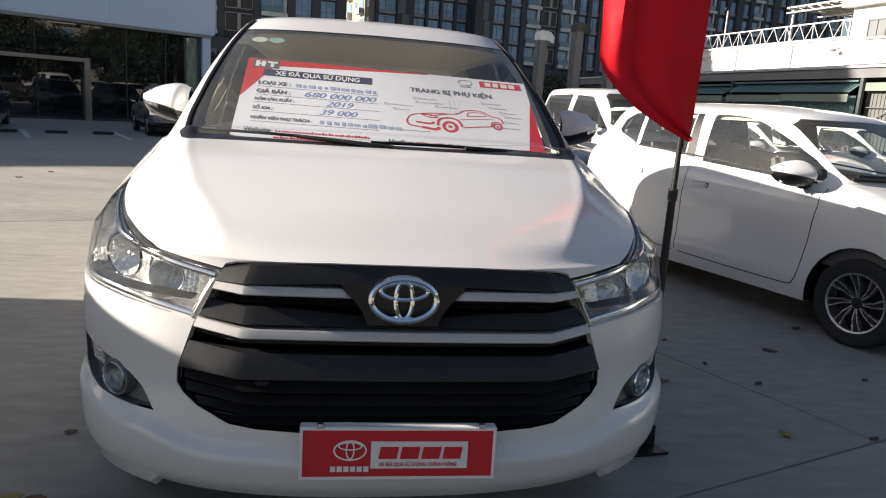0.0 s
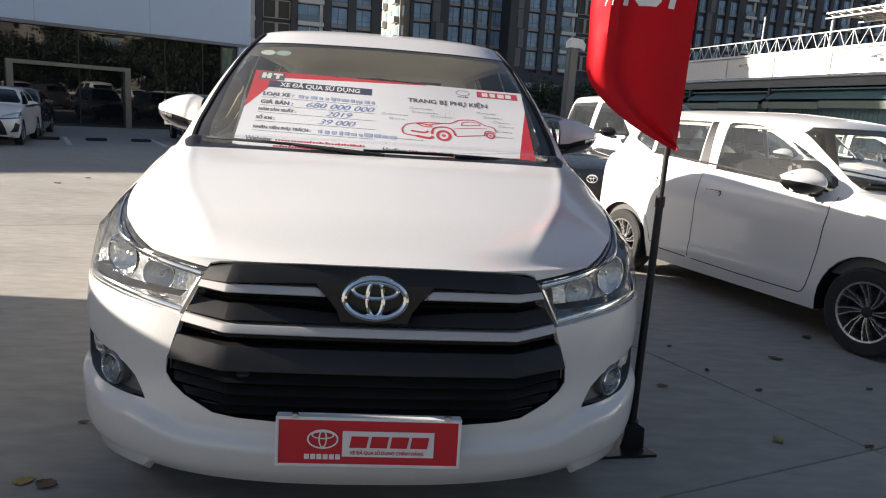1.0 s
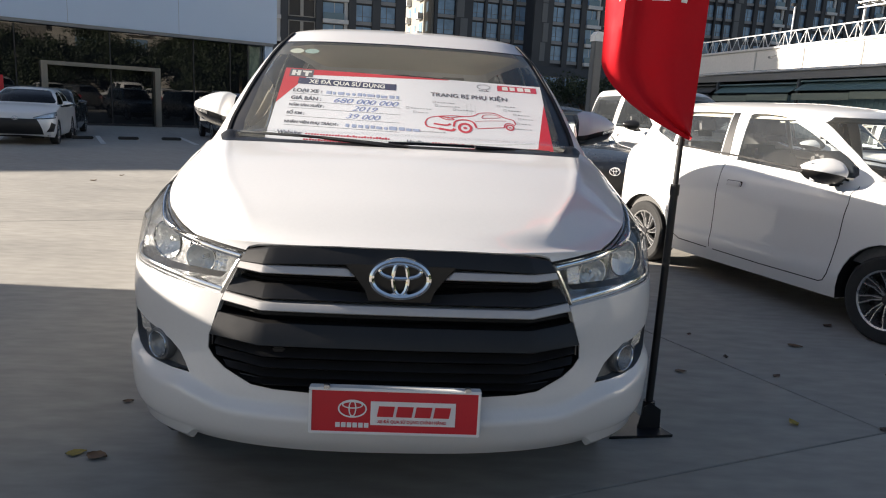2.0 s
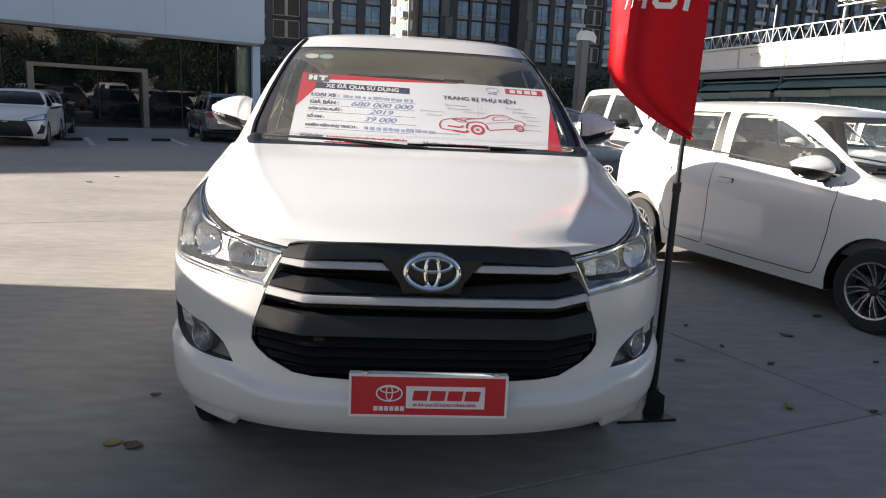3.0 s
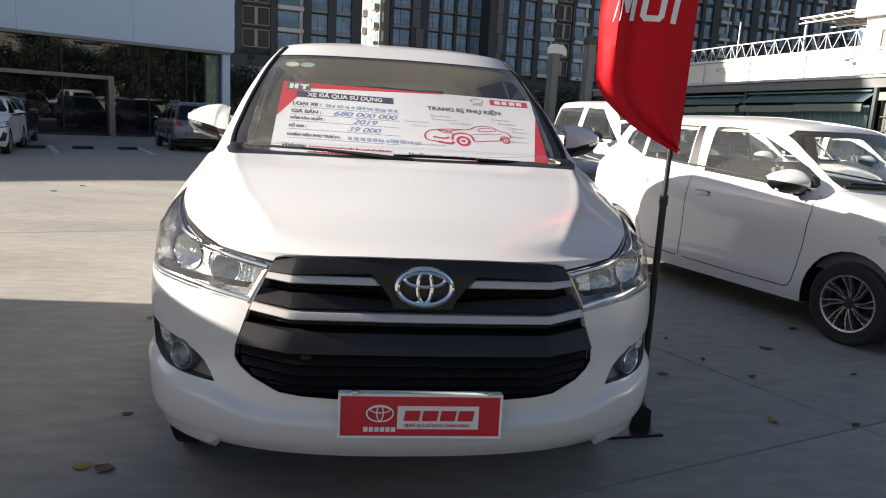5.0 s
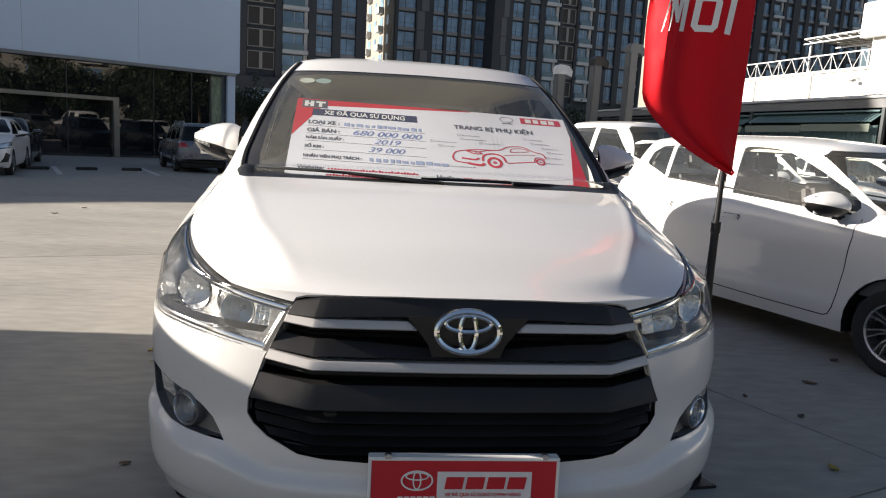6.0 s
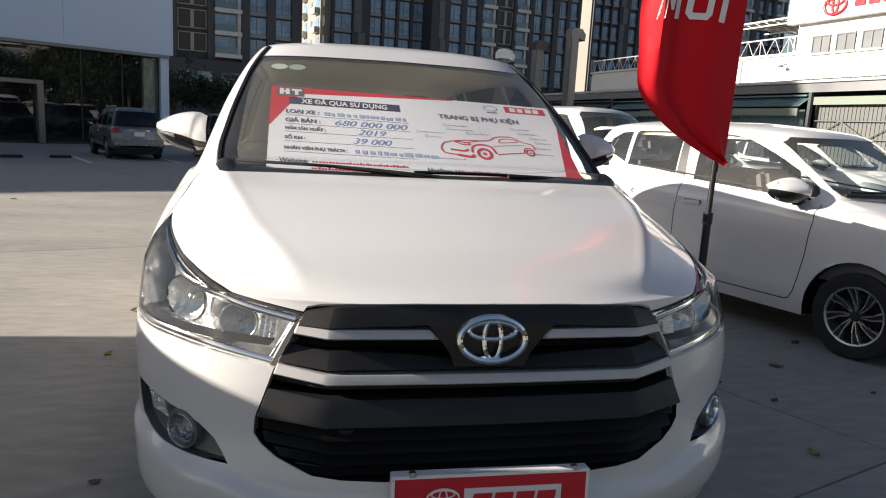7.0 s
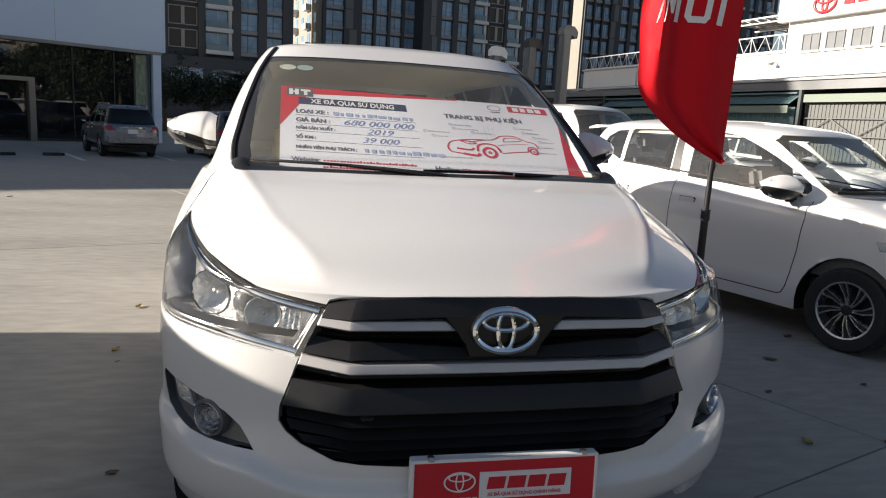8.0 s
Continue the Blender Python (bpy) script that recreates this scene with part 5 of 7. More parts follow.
for i, (x, y, h, s, palm) in enumerate(((-8.5, 44, 3.6, 2.4, False), (-4.2, 46, 4.6, 2.2, True), (-6.2, 45, 3.3, 2.2, False), (-1.5, 45, 4.4, 2.2, True), (-3.2, 47, 3.4, 2.6, False), (1.0, 46, 3.4, 2.6, False), (4.5, 47, 3.6, 2.6, False), (8.5, 48, 3.6, 2.6, False), (12.5, 49, 3.8, 2.8, False), (16.5, 52, 4.0, 2.8, False))):
    tree(pose(x, y, 0), "dark green tree in the shade before the towers" if not palm else "palm tree with drooping fronds before the towers", h, s, 120, 10 + i, palm=palm)
for i, (x, y, h, s) in enumerate(((9, -14, 7.0, 3.2), (15, -11, 7.5, 3.4), (21, -7, 7.0, 3.2), (27, -4, 7.5, 3.4), (4, -17, 7.0, 3.0), (33, -12, 9.0, 3.8), (24, -13, 9.0, 3.8), (39, -6, 9.5, 4.0), (30, -19, 9.5, 4.0), (17, -18, 9.0, 3.8), (44, -15, 10.0, 4.2), (17, 9, 7.0, 3.2), (20, 4, 7.5, 3.4), (22.5, 11, 7.0, 3.2))):
    tree(pose(x, y, 0), "leafy street tree across the yard", h * (0.60 + 0.12 * (i % 4)), s, 300, 40 + i, low=0.28, leaf=1.5)

# unseen blocks added left of the yard, placed to cast its shade edges
near_b = tagged(new("neighbour_building"), "unseen walls added beside the yard to shade it", "building")
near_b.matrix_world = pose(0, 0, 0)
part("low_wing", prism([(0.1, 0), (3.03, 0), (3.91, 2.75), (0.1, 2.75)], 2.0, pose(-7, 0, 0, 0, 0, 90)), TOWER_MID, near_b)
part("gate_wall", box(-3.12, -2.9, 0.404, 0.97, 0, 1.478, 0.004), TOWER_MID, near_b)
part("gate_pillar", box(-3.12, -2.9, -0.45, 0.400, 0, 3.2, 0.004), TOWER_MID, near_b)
part("boundary_wall", box(-24, -14, 0.9, 1.60, 0, 8.5, 0.02), WALL_WHITE, near_b)
# added block out of view; its roof edge casts the far shade line
far_b = thing("warehouse", pose(-25.9, 12.87, 0, 0, 0, 22.5), "unseen block added to shade the far yard", "building")
part("block", box(-30, 9.5, 0, 12, 0, 6.85, 0.02), WALL_WHITE, far_b)
# added tall block out of view, shading the shed and the far parapet
tall = thing("office_block", pose(-60, 34.2, 0), "tall unseen block added to shade the shed and service wall", "building")
part("block", box(0, 15, 0, 17, 0, 26.3, 0.02), WALL_WHITE, tall)
part("upper_block", box(0, 15, 17, 50, 0, 29, 0.02), WALL_WHITE, tall)
# buildings that close the yard behind the camera
FLATS = material("weathered_pale_render", (0.34, 0.32, 0.285), 0.85, var=0.2, scale=0.2, fine=2.0)
street = thing("street_building", pose(12, -48, 0, 0, 0, 12), "rendered street building across the road", "building")
part("block", box(-26, 30, -8, 0, 0, 9, 0.02), FLATS, street)
corner = thing("corner_building", pose(83, -9, 0, 0, 0, 225), "pale flats with white balconies across the road", "building")
part("block", box(-10, 75, 0, 12, 0, 16, 0.02), FLATS, corner)
for f in range(4):
    for i in range(12):
        w = part("balcony", box(-8 + i * 6.8, -4.6 + i * 6.8, -0.9, 0.02, 3.0 + f * 3.2, 3.9 + f * 3.2, 0.02), TOWER_WHITE if (i + f) % 3 == 0 else TOWER_MID, corner)
        part("window", box(-7.8 + i * 6.8, -4.8 + i * 6.8, -0.05, 0.01, 3.9 + f * 3.2, 5.6 + f * 3.2), TOWER_GLASS, w)
for f in range(2):
    for i in range(14):
        part("window", box(-24 + i * 3.8, -22 + i * 3.8, -0.02, 0.05, 1.2 + f * 3.7, 3.2 + f * 3.7), TOWER_GLASS, street)


# ---- flag on its pole ----
flag = thing("feather_flag", pose(1.11, 1.01, 0), "red feather flag with white letters on a black pole", "flag")
part("base_plate", prism([(-0.20, -0.12), (0.088, -0.085), (-0.02, 0.16)], 0.012, pose(0, 0, 0.014, -90, 0, 0)), STEEL_BLACK, flag)
part("socket", tube((0, 0, 0.01), (0, 0, 0.13), 0.030, 0.026, 16), STEEL_BLACK, flag)
part("gusset", prism([(-0.05, 0), (0.05, 0), (0.045, 0.09), (0.0, 0.12), (-0.03, 0.10)], 0.008, pose(0, -0.03, 0.012)), STEEL_BLACK, flag)
part("pole", tube((0, 0, 0.1), (0.004, 0.012, 1.06), 0.0165, 0.0155, 16), STEEL_BLACK, flag)
part("upper_pole", tube((0.004, 0.012, 1.05), (0.03, 0.02, 3.4), 0.0115, 0.006, 12), STEEL_BLACK, flag)
part("collar", tube((0.004, 0.012, 1.04), (0.004, 0.012, 1.085), 0.019, 0.019, 16), STEEL_BLACK, flag)
part("clip", tube((0.006, 0.010, 1.245), (0.006, 0.010, 1.275), 0.014, 0.014, 12), STEEL_BLACK, flag)


def flag_at(s, h):
    """Cloth: s from the pole (0) to the free edge (1), h in metres above the tip."""
    reach = 0.40 * (1 - max(0.0, 1 - h / 0.30) ** 1.9)
    x = 0.034 - s * (reach + 0.012) + 0.012 * h
    fold = math.sin(s * 5.2 + h * 1.3) * 0.035 * (0.3 + s) + 0.045 * ease((s - 0.62) / 0.2) - 0.10 * ease((s - 0.85) / 0.15) * ease((h - 0.16) / 0.22) * (0.8 + 0.2 * math.sin(h * 14.0))
    return Vector((x + 0.02 * math.sin(h * 3.1) * s, -0.006 - fold - 0.02 * s, 1.265 + h + 0.02 * math.sin(s * 3)))


cloth = bmesh.new()
grid = [[cloth.verts.new(flag_at(i / 28, (j / 70) ** 1.25 * 2.0)) for i in range(29)] for j in range(71)]
for a, b in zip(grid, grid[1:]):
    for i in range(28):
        cloth.faces.new((a[i], a[i + 1], b[i + 1], b[i]))
bmesh.ops.remove_doubles(cloth, verts=cloth.verts[:], dist=1e-4)
bmesh.ops.recalc_face_normals(cloth, faces=cloth.faces[:])
cl = part("cloth", cloth, FLAG, flag, "red cloth")


def flag_letters(outlines):
    """Flat outlines, u from the free edge and v above the base line, laid on the cloth."""
    bm = bmesh.new()
    for quad in outlines:
        (a, b, c, d) = (Vector(p) for p in quad)
        n, k = max(1, int((b - a).length / 0.02)), max(1, int((d - a).length / 0.02))
        rows = []
        for j in range(k + 1):
            row = []
            for i in range(n + 1):
                p = (a * (1 - i / n) + b * (i / n)) * (1 - j / k) + (d * (1 - i / n) + c * (i / n)) * (j / k)
                row.append(bm.verts.new(flag_at(1 - p.x / 0.412, p.y + 0.512) + Vector((0, -0.003, 0))))
            rows.append(row)
        for p, q in zip(rows, rows[1:]):
            for i in range(n):
                bm.faces.new((p[i], p[i + 1], q[i + 1], q[i]))
    return bm


def block(u0, u1, v0, v1, lean=0.12):
    return [(u0 + v0 * lean, v0), (u1 + v0 * lean, v0), (u1 + v1 * lean, v1), (u0 + v1 * lean, v1)]


LETTER_M = [block(0.040, 0.064, 0, 0.135), block(0.112, 0.136, 0, 0.135), [(0.058, 0.135), (0.086, 0.135), (0.104, 0.030), (0.088, 0.030)], [(0.106, 0.135), (0.132, 0.135), (0.104, 0.030), (0.088, 0.030)]]
LETTER_O = [block(0.160, 0.184, 0.022, 0.113), block(0.234, 0.258, 0.022, 0.113), [(0.178, 0), (0.244, 0), (0.250, 0.024), (0.176, 0.024)], [(0.182, 0.111), (0.264, 0.111), (0.258, 0.135), (0.192, 0.135)],
            [(0.162, 0.022), (0.180, 0.0), (0.190, 0.024), (0.186, 0.030)], [(0.243, 0.0), (0.262, 0.022), (0.238, 0.030), (0.234, 0.024)], [(0.172, 0.113), (0.197, 0.108), (0.200, 0.112), (0.193, 0.135)],
            [(0.246, 0.110), (0.271, 0.113), (0.257, 0.135), (0.244, 0.112)], [(0.262, 0.120), (0.280, 0.130), (0.286, 0.160), (0.270, 0.150)], [(0.212, 0.150), (0.236, 0.150), (0.256, 0.180), (0.230, 0.180)]]
LETTER_I = [block(0.288, 0.313, 0, 0.135)]
for shape_of in (LETTER_M, LETTER_O, LETTER_I):
    part("letter", flag_letters(shape_of), SIGN_WHITE, flag, "white printed letter")

# ---- leaves and scraps on the ground ----
LEAF_COLOURS = [material("fallen_leaf_%s" % n, c, 0.7, var=0.3, scale=30) for n, c in (("yellow", (0.32, 0.24, 0.05)), ("brown", (0.14, 0.08, 0.04)), ("dark", (0.095, 0.060, 0.040)))]


def fallen_leaf(x, y, turn, size, tone, curl):
    bm = bmesh.new()
    rows = []
    for i in range(9):
        t = i / 8
        w = 0.36 * math.sin(math.pi * t ** 0.8) * (1 + 0.12 * math.sin(t * 20))
        rows.append([bm.verts.new(((t - 0.5) * size, s * w * size, 0.003 + curl * size * (abs(s) * 0.6 + (t - 0.4) ** 2 * 1.6))) for s in (-1, -0.5, 0, 0.5, 1)])
    for a, b in zip(rows, rows[1:]):
        for j in range(4):
            bm.faces.new((a[j], a[j + 1], b[j + 1], b[j]))
    ob = part("leaf", bm, LEAF_COLOURS[tone])
    ob.matrix_world = pose(x, y, 0.0, 0, 0, turn)
    return tagged(ob, ("yellow fallen leaf", "brown curled fallen leaf", "dark dry fallen leaf")[tone] + " on the concrete", "leaf", "fallen leaves")


for x, y, turn, size, tone, curl in ((-1.19, 0.652, 20, 0.085, 0, 0.2), (-1.105, 0.632, -15, 0.10, 1, 0.25), (-1.18, 1.115, 10, 0.055, 1, 0.3), (-1.505, 2.556, 60, 0.07, 0, 0.4), (-1.45, 2.36, 30, 0.03, 0, 0.3),
                                     (-1.573, 3.472, 70, 0.08, 0, 0.4), (-4.62, 8.6, 10, 0.10, 1, 0.4), (-4.53, 9.4, 40, 0.09, 1, 0.4), (1.54, 1.706, -10, 0.075, 1, 0.2), (2.067, 1.683, 25, 0.06, 2, 0.3),
                                     (2.463, 2.204, -35, 0.10, 1, 0.2), (1.833, 1.095, 100, 0.07, 0, 0.4), (2.24, 1.052, 15, 0.06, 2, 0.4), (2.95, 2.66, 20, 0.09, 2, 0.3), (1.851, 2.365, 50, 0.05, 2, 0.3), (1.905, 1.955, 80, 0.05, 2, 0.5), (2.75, 1.75, 10, 0.05, 2, 0.3)):
    fallen_leaf(x, y, turn, size * 0.85, tone, curl * 0.5)
# ---- things on the people carrier: show plate and price banner ----
def flat_oval(bm, cx, cz, a, b, w, y, seg=32):
    """A flat printed oval line."""
    o = [bm.verts.new((cx + a * math.cos(2 * math.pi * i / seg), y, cz + b * math.sin(2 * math.pi * i / seg))) for i in range(seg)]
    n = [bm.verts.new((cx + (a - w) * math.cos(2 * math.pi * i / seg), y, cz + (b - w) * math.sin(2 * math.pi * i / seg))) for i in range(seg)]
    for i in range(seg):
        bm.faces.new((o[i], n[i], n[(i + 1) % seg], o[(i + 1) % seg]))
    return bm


PLATE = pose(0, 0.0, 0.512, -4, 0, 0)
plate = thing("show_plate", PLATE, "red printed show plate in a white frame on the bumper", "sign")
frame_bm = bmesh.new()
for x0, x1, z0, z1 in ((-0.238, 0.238, 0.058, 0.066), (-0.238, 0.238, -0.066, -0.059), (-0.238, -0.230, -0.059, 0.058), (0.230, 0.238, -0.059, 0.058)):
    add_box(frame_bm, x0, x1, -0.004, 0.030, z0, z1, 0.002)
part("frame", frame_bm, PLAIN_WHITE, plate)
part("panel", box(-0.230, 0.230, 0.000, 0.028, -0.059, 0.058), SIGN_RED, plate, "red panel")
part("white_field", box(-0.068, 0.168, -0.002, 0.001, -0.038, 0.030), SIGN_WHITE, plate)
bm = bmesh.new()
flat_oval(bm, -0.118, 0.008, 0.040, 0.026, 0.0042, -0.003)
flat_oval(bm, -0.118, 0.009, 0.011, 0.024, 0.0036, -0.0031)
flat_oval(bm, -0.118, 0.019, 0.029, 0.011, 0.0036, -0.0032)
part("printed_sign", bm, SIGN_WHITE, plate, "white oval sign", False)
for i in range(6):
    part("printed_bar", box(-0.164 + i * 0.0158, -0.164 + i * 0.0158 + 0.0125, -0.003, 0.0, -0.046, -0.033), SIGN_WHITE, plate, "", False)
for i in range(4):
    x = -0.050 + i * 0.052
    part("printed_bar", prism([(x, -0.013), (x + 0.044, -0.013), (x + 0.049, 0.017), (x + 0.005, 0.017)], 0.002, pose(0, -0.004, 0)), SIGN_RED, plate, "", False)
text_on("printed_line", "XE ĐÃ QUA SỬ DỤNG CHÍNH HÃNG", 0.0125, pose(-0.048, -0.0035, -0.031) @ FACING, SIGN_RED, plate, "small red words", 0.190, 0.0002, 0, "LEFT", 0.0002)
for x in (-0.19, 0.20):
    part("clip", box(x - 0.008, x + 0.008, -0.006, 0.012, 0.062, 0.074, 0.002), ALLOY, plate)
part("bracket", box(-0.20, 0.20, 0.028, 0.06, -0.03, 0.03), BLACK_MATT, plate)

# banner behind the windscreen, drawn in its own measure: u 0..1.27 across, v 0..0.50 up
BW, BH = 1.27, 0.50
CORNERS = ((-0.560, 1.182), (0.628, 1.167), (0.655, 1.466), (-0.562, 1.490))


CORNER_POINTS = [Vector((x, front_of(INNOVA_RINGS, x, z) + 0.020, z)) for x, z in CORNERS]


def banner_at(u, v, out=0.0):
    s, t = u / BW, v / BH
    a, b, c, d = CORNER_POINTS
    p = (a * (1 - s) + b * s) * (1 - t) + (d * (1 - s) + c * s) * t
    p.y += 0.006 * math.sin(s * 9.0) * t - 0.030 * math.sin(s * math.pi)
    return INNOVA @ (p + Vector((0, -0.5, 0.8)) * out)


banner = thing("price_banner", pose(0, 1.3, 1.2), "white and red price banner leaning inside the windscreen", "banner")
banner_fix = banner.matrix_world.inverted()


def banner_mesh(name, bm, mat, label="", lift=0.0, cut=0.05):
    """Takes a flat drawing in u, v (x, y) and lays it on the banner."""
    long = [e for e in bm.edges if e.calc_length() > cut * 1.5]
    for _ in range(5):
        if not long:
            break
        bmesh.ops.subdivide_edges(bm, edges=long, cuts=1, use_grid_fill=True)
        long = [e for e in bm.edges if e.calc_length() > cut * 1.5]
    bmesh.ops.triangulate(bm, faces=[f for f in bm.faces if len(f.verts) > 4])
    for v in bm.verts:
        v.co = banner_fix @ banner_at(v.co.x, v.co.y, lift)
    return part(name, bm, mat, banner, label, False)


def flat_poly(points):
    bm = bmesh.new()
    bm.faces.new([bm.verts.new((u, v, 0)) for u, v in points])
    return bm


def flat_rects(rects):
    bm = bmesh.new()
    for u0, u1, v0, v1 in rects:
        bm.faces.new([bm.verts.new(p) for p in ((u0, v0, 0), (u1, v0, 0), (u1, v1, 0), (u0, v1, 0))])
    return bm


def banner_text(body, size, u, v, mat, width=None, shear=0.0, bold=0.0, label=""):
    ob = text_on("printed_line", body, size, Matrix(), mat, banner, label, width, 0.0, shear, "LEFT", bold)
    for vert in ob.data.vertices:
        vert.co = banner_fix @ banner_at(u + vert.co.x, v + vert.co.y, 0.0009)
    return ob


sheet = bmesh.new()
bmesh.ops.create_grid(sheet, x_segments=30, y_segments=12, size=0.5)
for v in sheet.verts:
    v.co = banner_fix @ banner_at((v.co.x + 0.5) * BW, (v.co.y + 0.5) * BH)
sheet_ob = part("sheet", sheet, PAPER, banner, "", True)
banner_mesh("red_edge", flat_poly([(0, BH), (0, 0.24), (0.12, BH - 0.045), (0.12, BH)]), SIGN_RED, "red printed corner", 0.0003)
banner_mesh("red_edge", flat_poly([(0.12, BH), (0.12, BH - 0.045), (0.80, BH - 0.006), (0.80, BH)]), SIGN_RED, "red printed edge", 0.0003)
banner_mesh("red_edge", flat_poly([(1.20, 0.0), (BW, 0.0), (BW, 0.36), (1.20, 0.045)]), SIGN_RED, "red printed corner", 0.0003)
banner_mesh("red_edge", flat_poly([(0.70, 0.0), (1.20, 0.0), (1.20, 0.045), (0.70, 0.012)]), SIGN_RED, "red printed edge", 0.0003)
bm = flat_rects([(0.035, 0.052, 0.445, 0.485), (0.060, 0.077, 0.445, 0.485), (0.052, 0.060, 0.460, 0.470), (0.085, 0.128, 0.472, 0.485), (0.099, 0.114, 0.445, 0.472)])
banner_mesh("printed_sign", flat_rects([(0.024, 0.138, 0.436, 0.494)]), INK_GREY, "", 0.0006)
banner_mesh("printed_sign", bm, PLAIN_WHITE, "", 0.0009)
banner_mesh("printed_bar", flat_rects([(0.075, 0.545, 0.383, 0.430)]), INK_NAVY, "navy heading bar", 0.0006)
banner_text("XE ĐÃ QUA SỬ DỤNG", 0.040, 0.128, 0.393, PLAIN_WHITE, 0.365, 0, 0.001, "white heading words")
ROWS_TEXT = [("LOẠI XE :", 0.034, 0.324, 0.135), ("GIÁ BÁN :", 0.034, 0.269, 0.140), ("NĂM SẢN XUẤT :", 0.024, 0.223, 0.160), ("SỐ KM :", 0.024, 0.169, 0.080), ("NHÂN VIÊN PHỤ TRÁCH :", 0.024, 0.111, 0.240)]
for body_text, size, v, width in ROWS_TEXT:
    banner_text(body_text, size, 0.062, v, INK_GREY, width, 0, 0.0008)
banner_mesh("printed_line", flat_rects([(0.062, 0.575, v, v + 0.0018) for v in (0.310, 0.257, 0.210, 0.155, 0.097)]), INK_GREY, "", 0.0006)
for body_text, size, u, v, width in (("680 000 000", 0.048, 0.255, 0.266, 0.300), ("2019", 0.046, 0.350, 0.217, 0.115), ("39 000", 0.046, 0.325, 0.164, 0.155)):
    banner_text(body_text, size, u, v, INK_BLUE, width, 0.35, -0.0004, "blue handwritten figures")


def pen_bar(u0, u1, v, h, n):
    """Handwriting that is not to be read: plain bars of uneven length."""
    rnd = random.Random(n)
    out, u = [], u0
    while u < u1 - 0.01:
        w = rnd.uniform(0.012, 0.034)
        low = rnd.uniform(0.0, 0.12)
        out.append((u, min(u + w, u1), v + h * low, v + h * (low + rnd.uniform(0.55, 0.8))))
        u += w + rnd.uniform(0.006, 0.014)
    return flat_rects(out)


banner_mesh("handwriting", pen_bar(0.220, 0.56, 0.320, 0.030, 12), INK_FAINT, "blue handwriting", 0.0009)
banner_mesh("handwriting", pen_bar(0.335, 0.665, 0.106, 0.028, 14), INK_FAINT, "blue handwriting", 0.0009)
banner_text("Website:", 0.034, 0.045, 0.040, INK_GREY, 0.110, 0, 0.0008)
banner_text("Hotline:", 0.034, 0.610, 0.030, INK_GREY, 0.100, 0, 0.0008)


def bars(u0, u1, v, h, n, seed=1):
    rnd = random.Random(seed)
    out, step = [], (u1 - u0) / n
    for i in range(n):
        out.append((u0 + i * step, u0 + i * step + step * rnd.uniform(0.6, 0.82), v, v + h * rnd.choice((0.7, 0.7, 1.0))))
    return out


banner_mesh("printed_bar", flat_rects(bars(0.168, 0.540, 0.046, 0.012, 29) + bars(0.165, 0.540, 0.012, 0.012, 30, 2) + bars(0.722, 0.92, 0.036, 0.013, 15, 3)), INK_RED, "red printed line", 0.0006)
banner_text("TRANG BỊ PHỤ KIỆN", 0.040, 0.712, 0.362, INK_GREY, 0.375, 0, 0.0008)
banner_mesh("printed_sign", flat_rects([(1.045, 1.245, 0.440, 0.485)]), INK_RED, "red label", 0.0006)
banner_mesh("printed_sign", flat_rects(bars(1.070, 1.225, 0.449, 0.028, 4, 5)), PLAIN_WHITE, "", 0.0009)
bm = bmesh.new()
flat_oval(bm, 0, 0, 0.034, 0.020, 0.003, 0)
for v in bm.verts:
    v.co = Vector((0.975 + v.co.x, 0.462 + v.co.z, 0))
banner_mesh("printed_sign", bm, INK_GREY, "", 0.0006)
banner_mesh("printed_bar", flat_rects(bars(0.950, 1.002, 0.428, 0.010, 6, 6)), INK_GREY, "", 0.0006)
# drawn car: outline strokes of a saloon
def stroke(points, w, k=5):
    line = smooth2(points, k)
    return band(line, w)


car_bm = bmesh.new()
for pts, w in (([(0.735, 0.175), (0.760, 0.215), (0.85, 0.238), (0.955, 0.245), (1.005, 0.278), (1.075, 0.284), (1.125, 0.250), (1.165, 0.235), (1.175, 0.200)], 0.006),
               ([(0.735, 0.175), (0.745, 0.140), (0.800, 0.128)], 0.008), ([(0.955, 0.245), (0.90, 0.235), (0.84, 0.215)], 0.005),
               ([(0.800, 0.225), (0.835, 0.205), (0.872, 0.208), (0.850, 0.222), (0.800, 0.225)], 0.007), ([(0.775, 0.165), (0.835, 0.158), (0.855, 0.172)], 0.012),
               ([(0.870, 0.150), (0.880, 0.195), (0.925, 0.212), (0.965, 0.196), (0.980, 0.150)], 0.010), ([(0.985, 0.145), (1.05, 0.158), (1.115, 0.168)], 0.006),
               ([(1.115, 0.165), (1.125, 0.200), (1.150, 0.205), (1.170, 0.190)], 0.006), ([(0.975, 0.205), (1.05, 0.218), (1.13, 0.225)], 0.003),
               ([(1.01, 0.235), (1.02, 0.262), (1.07, 0.270), (1.10, 0.250), (1.01, 0.235)], 0.004), ([(0.80, 0.128), (0.86, 0.118), (0.875, 0.135)], 0.016)):
    line = stroke(pts, w)
    h = len(line) // 2
    lv = [car_bm.verts.new((a, b, 0)) for a, b in line]
    for i in range(h - 1):
        car_bm.faces.new((lv[i], lv[i + 1], lv[-2 - i], lv[-1 - i]))
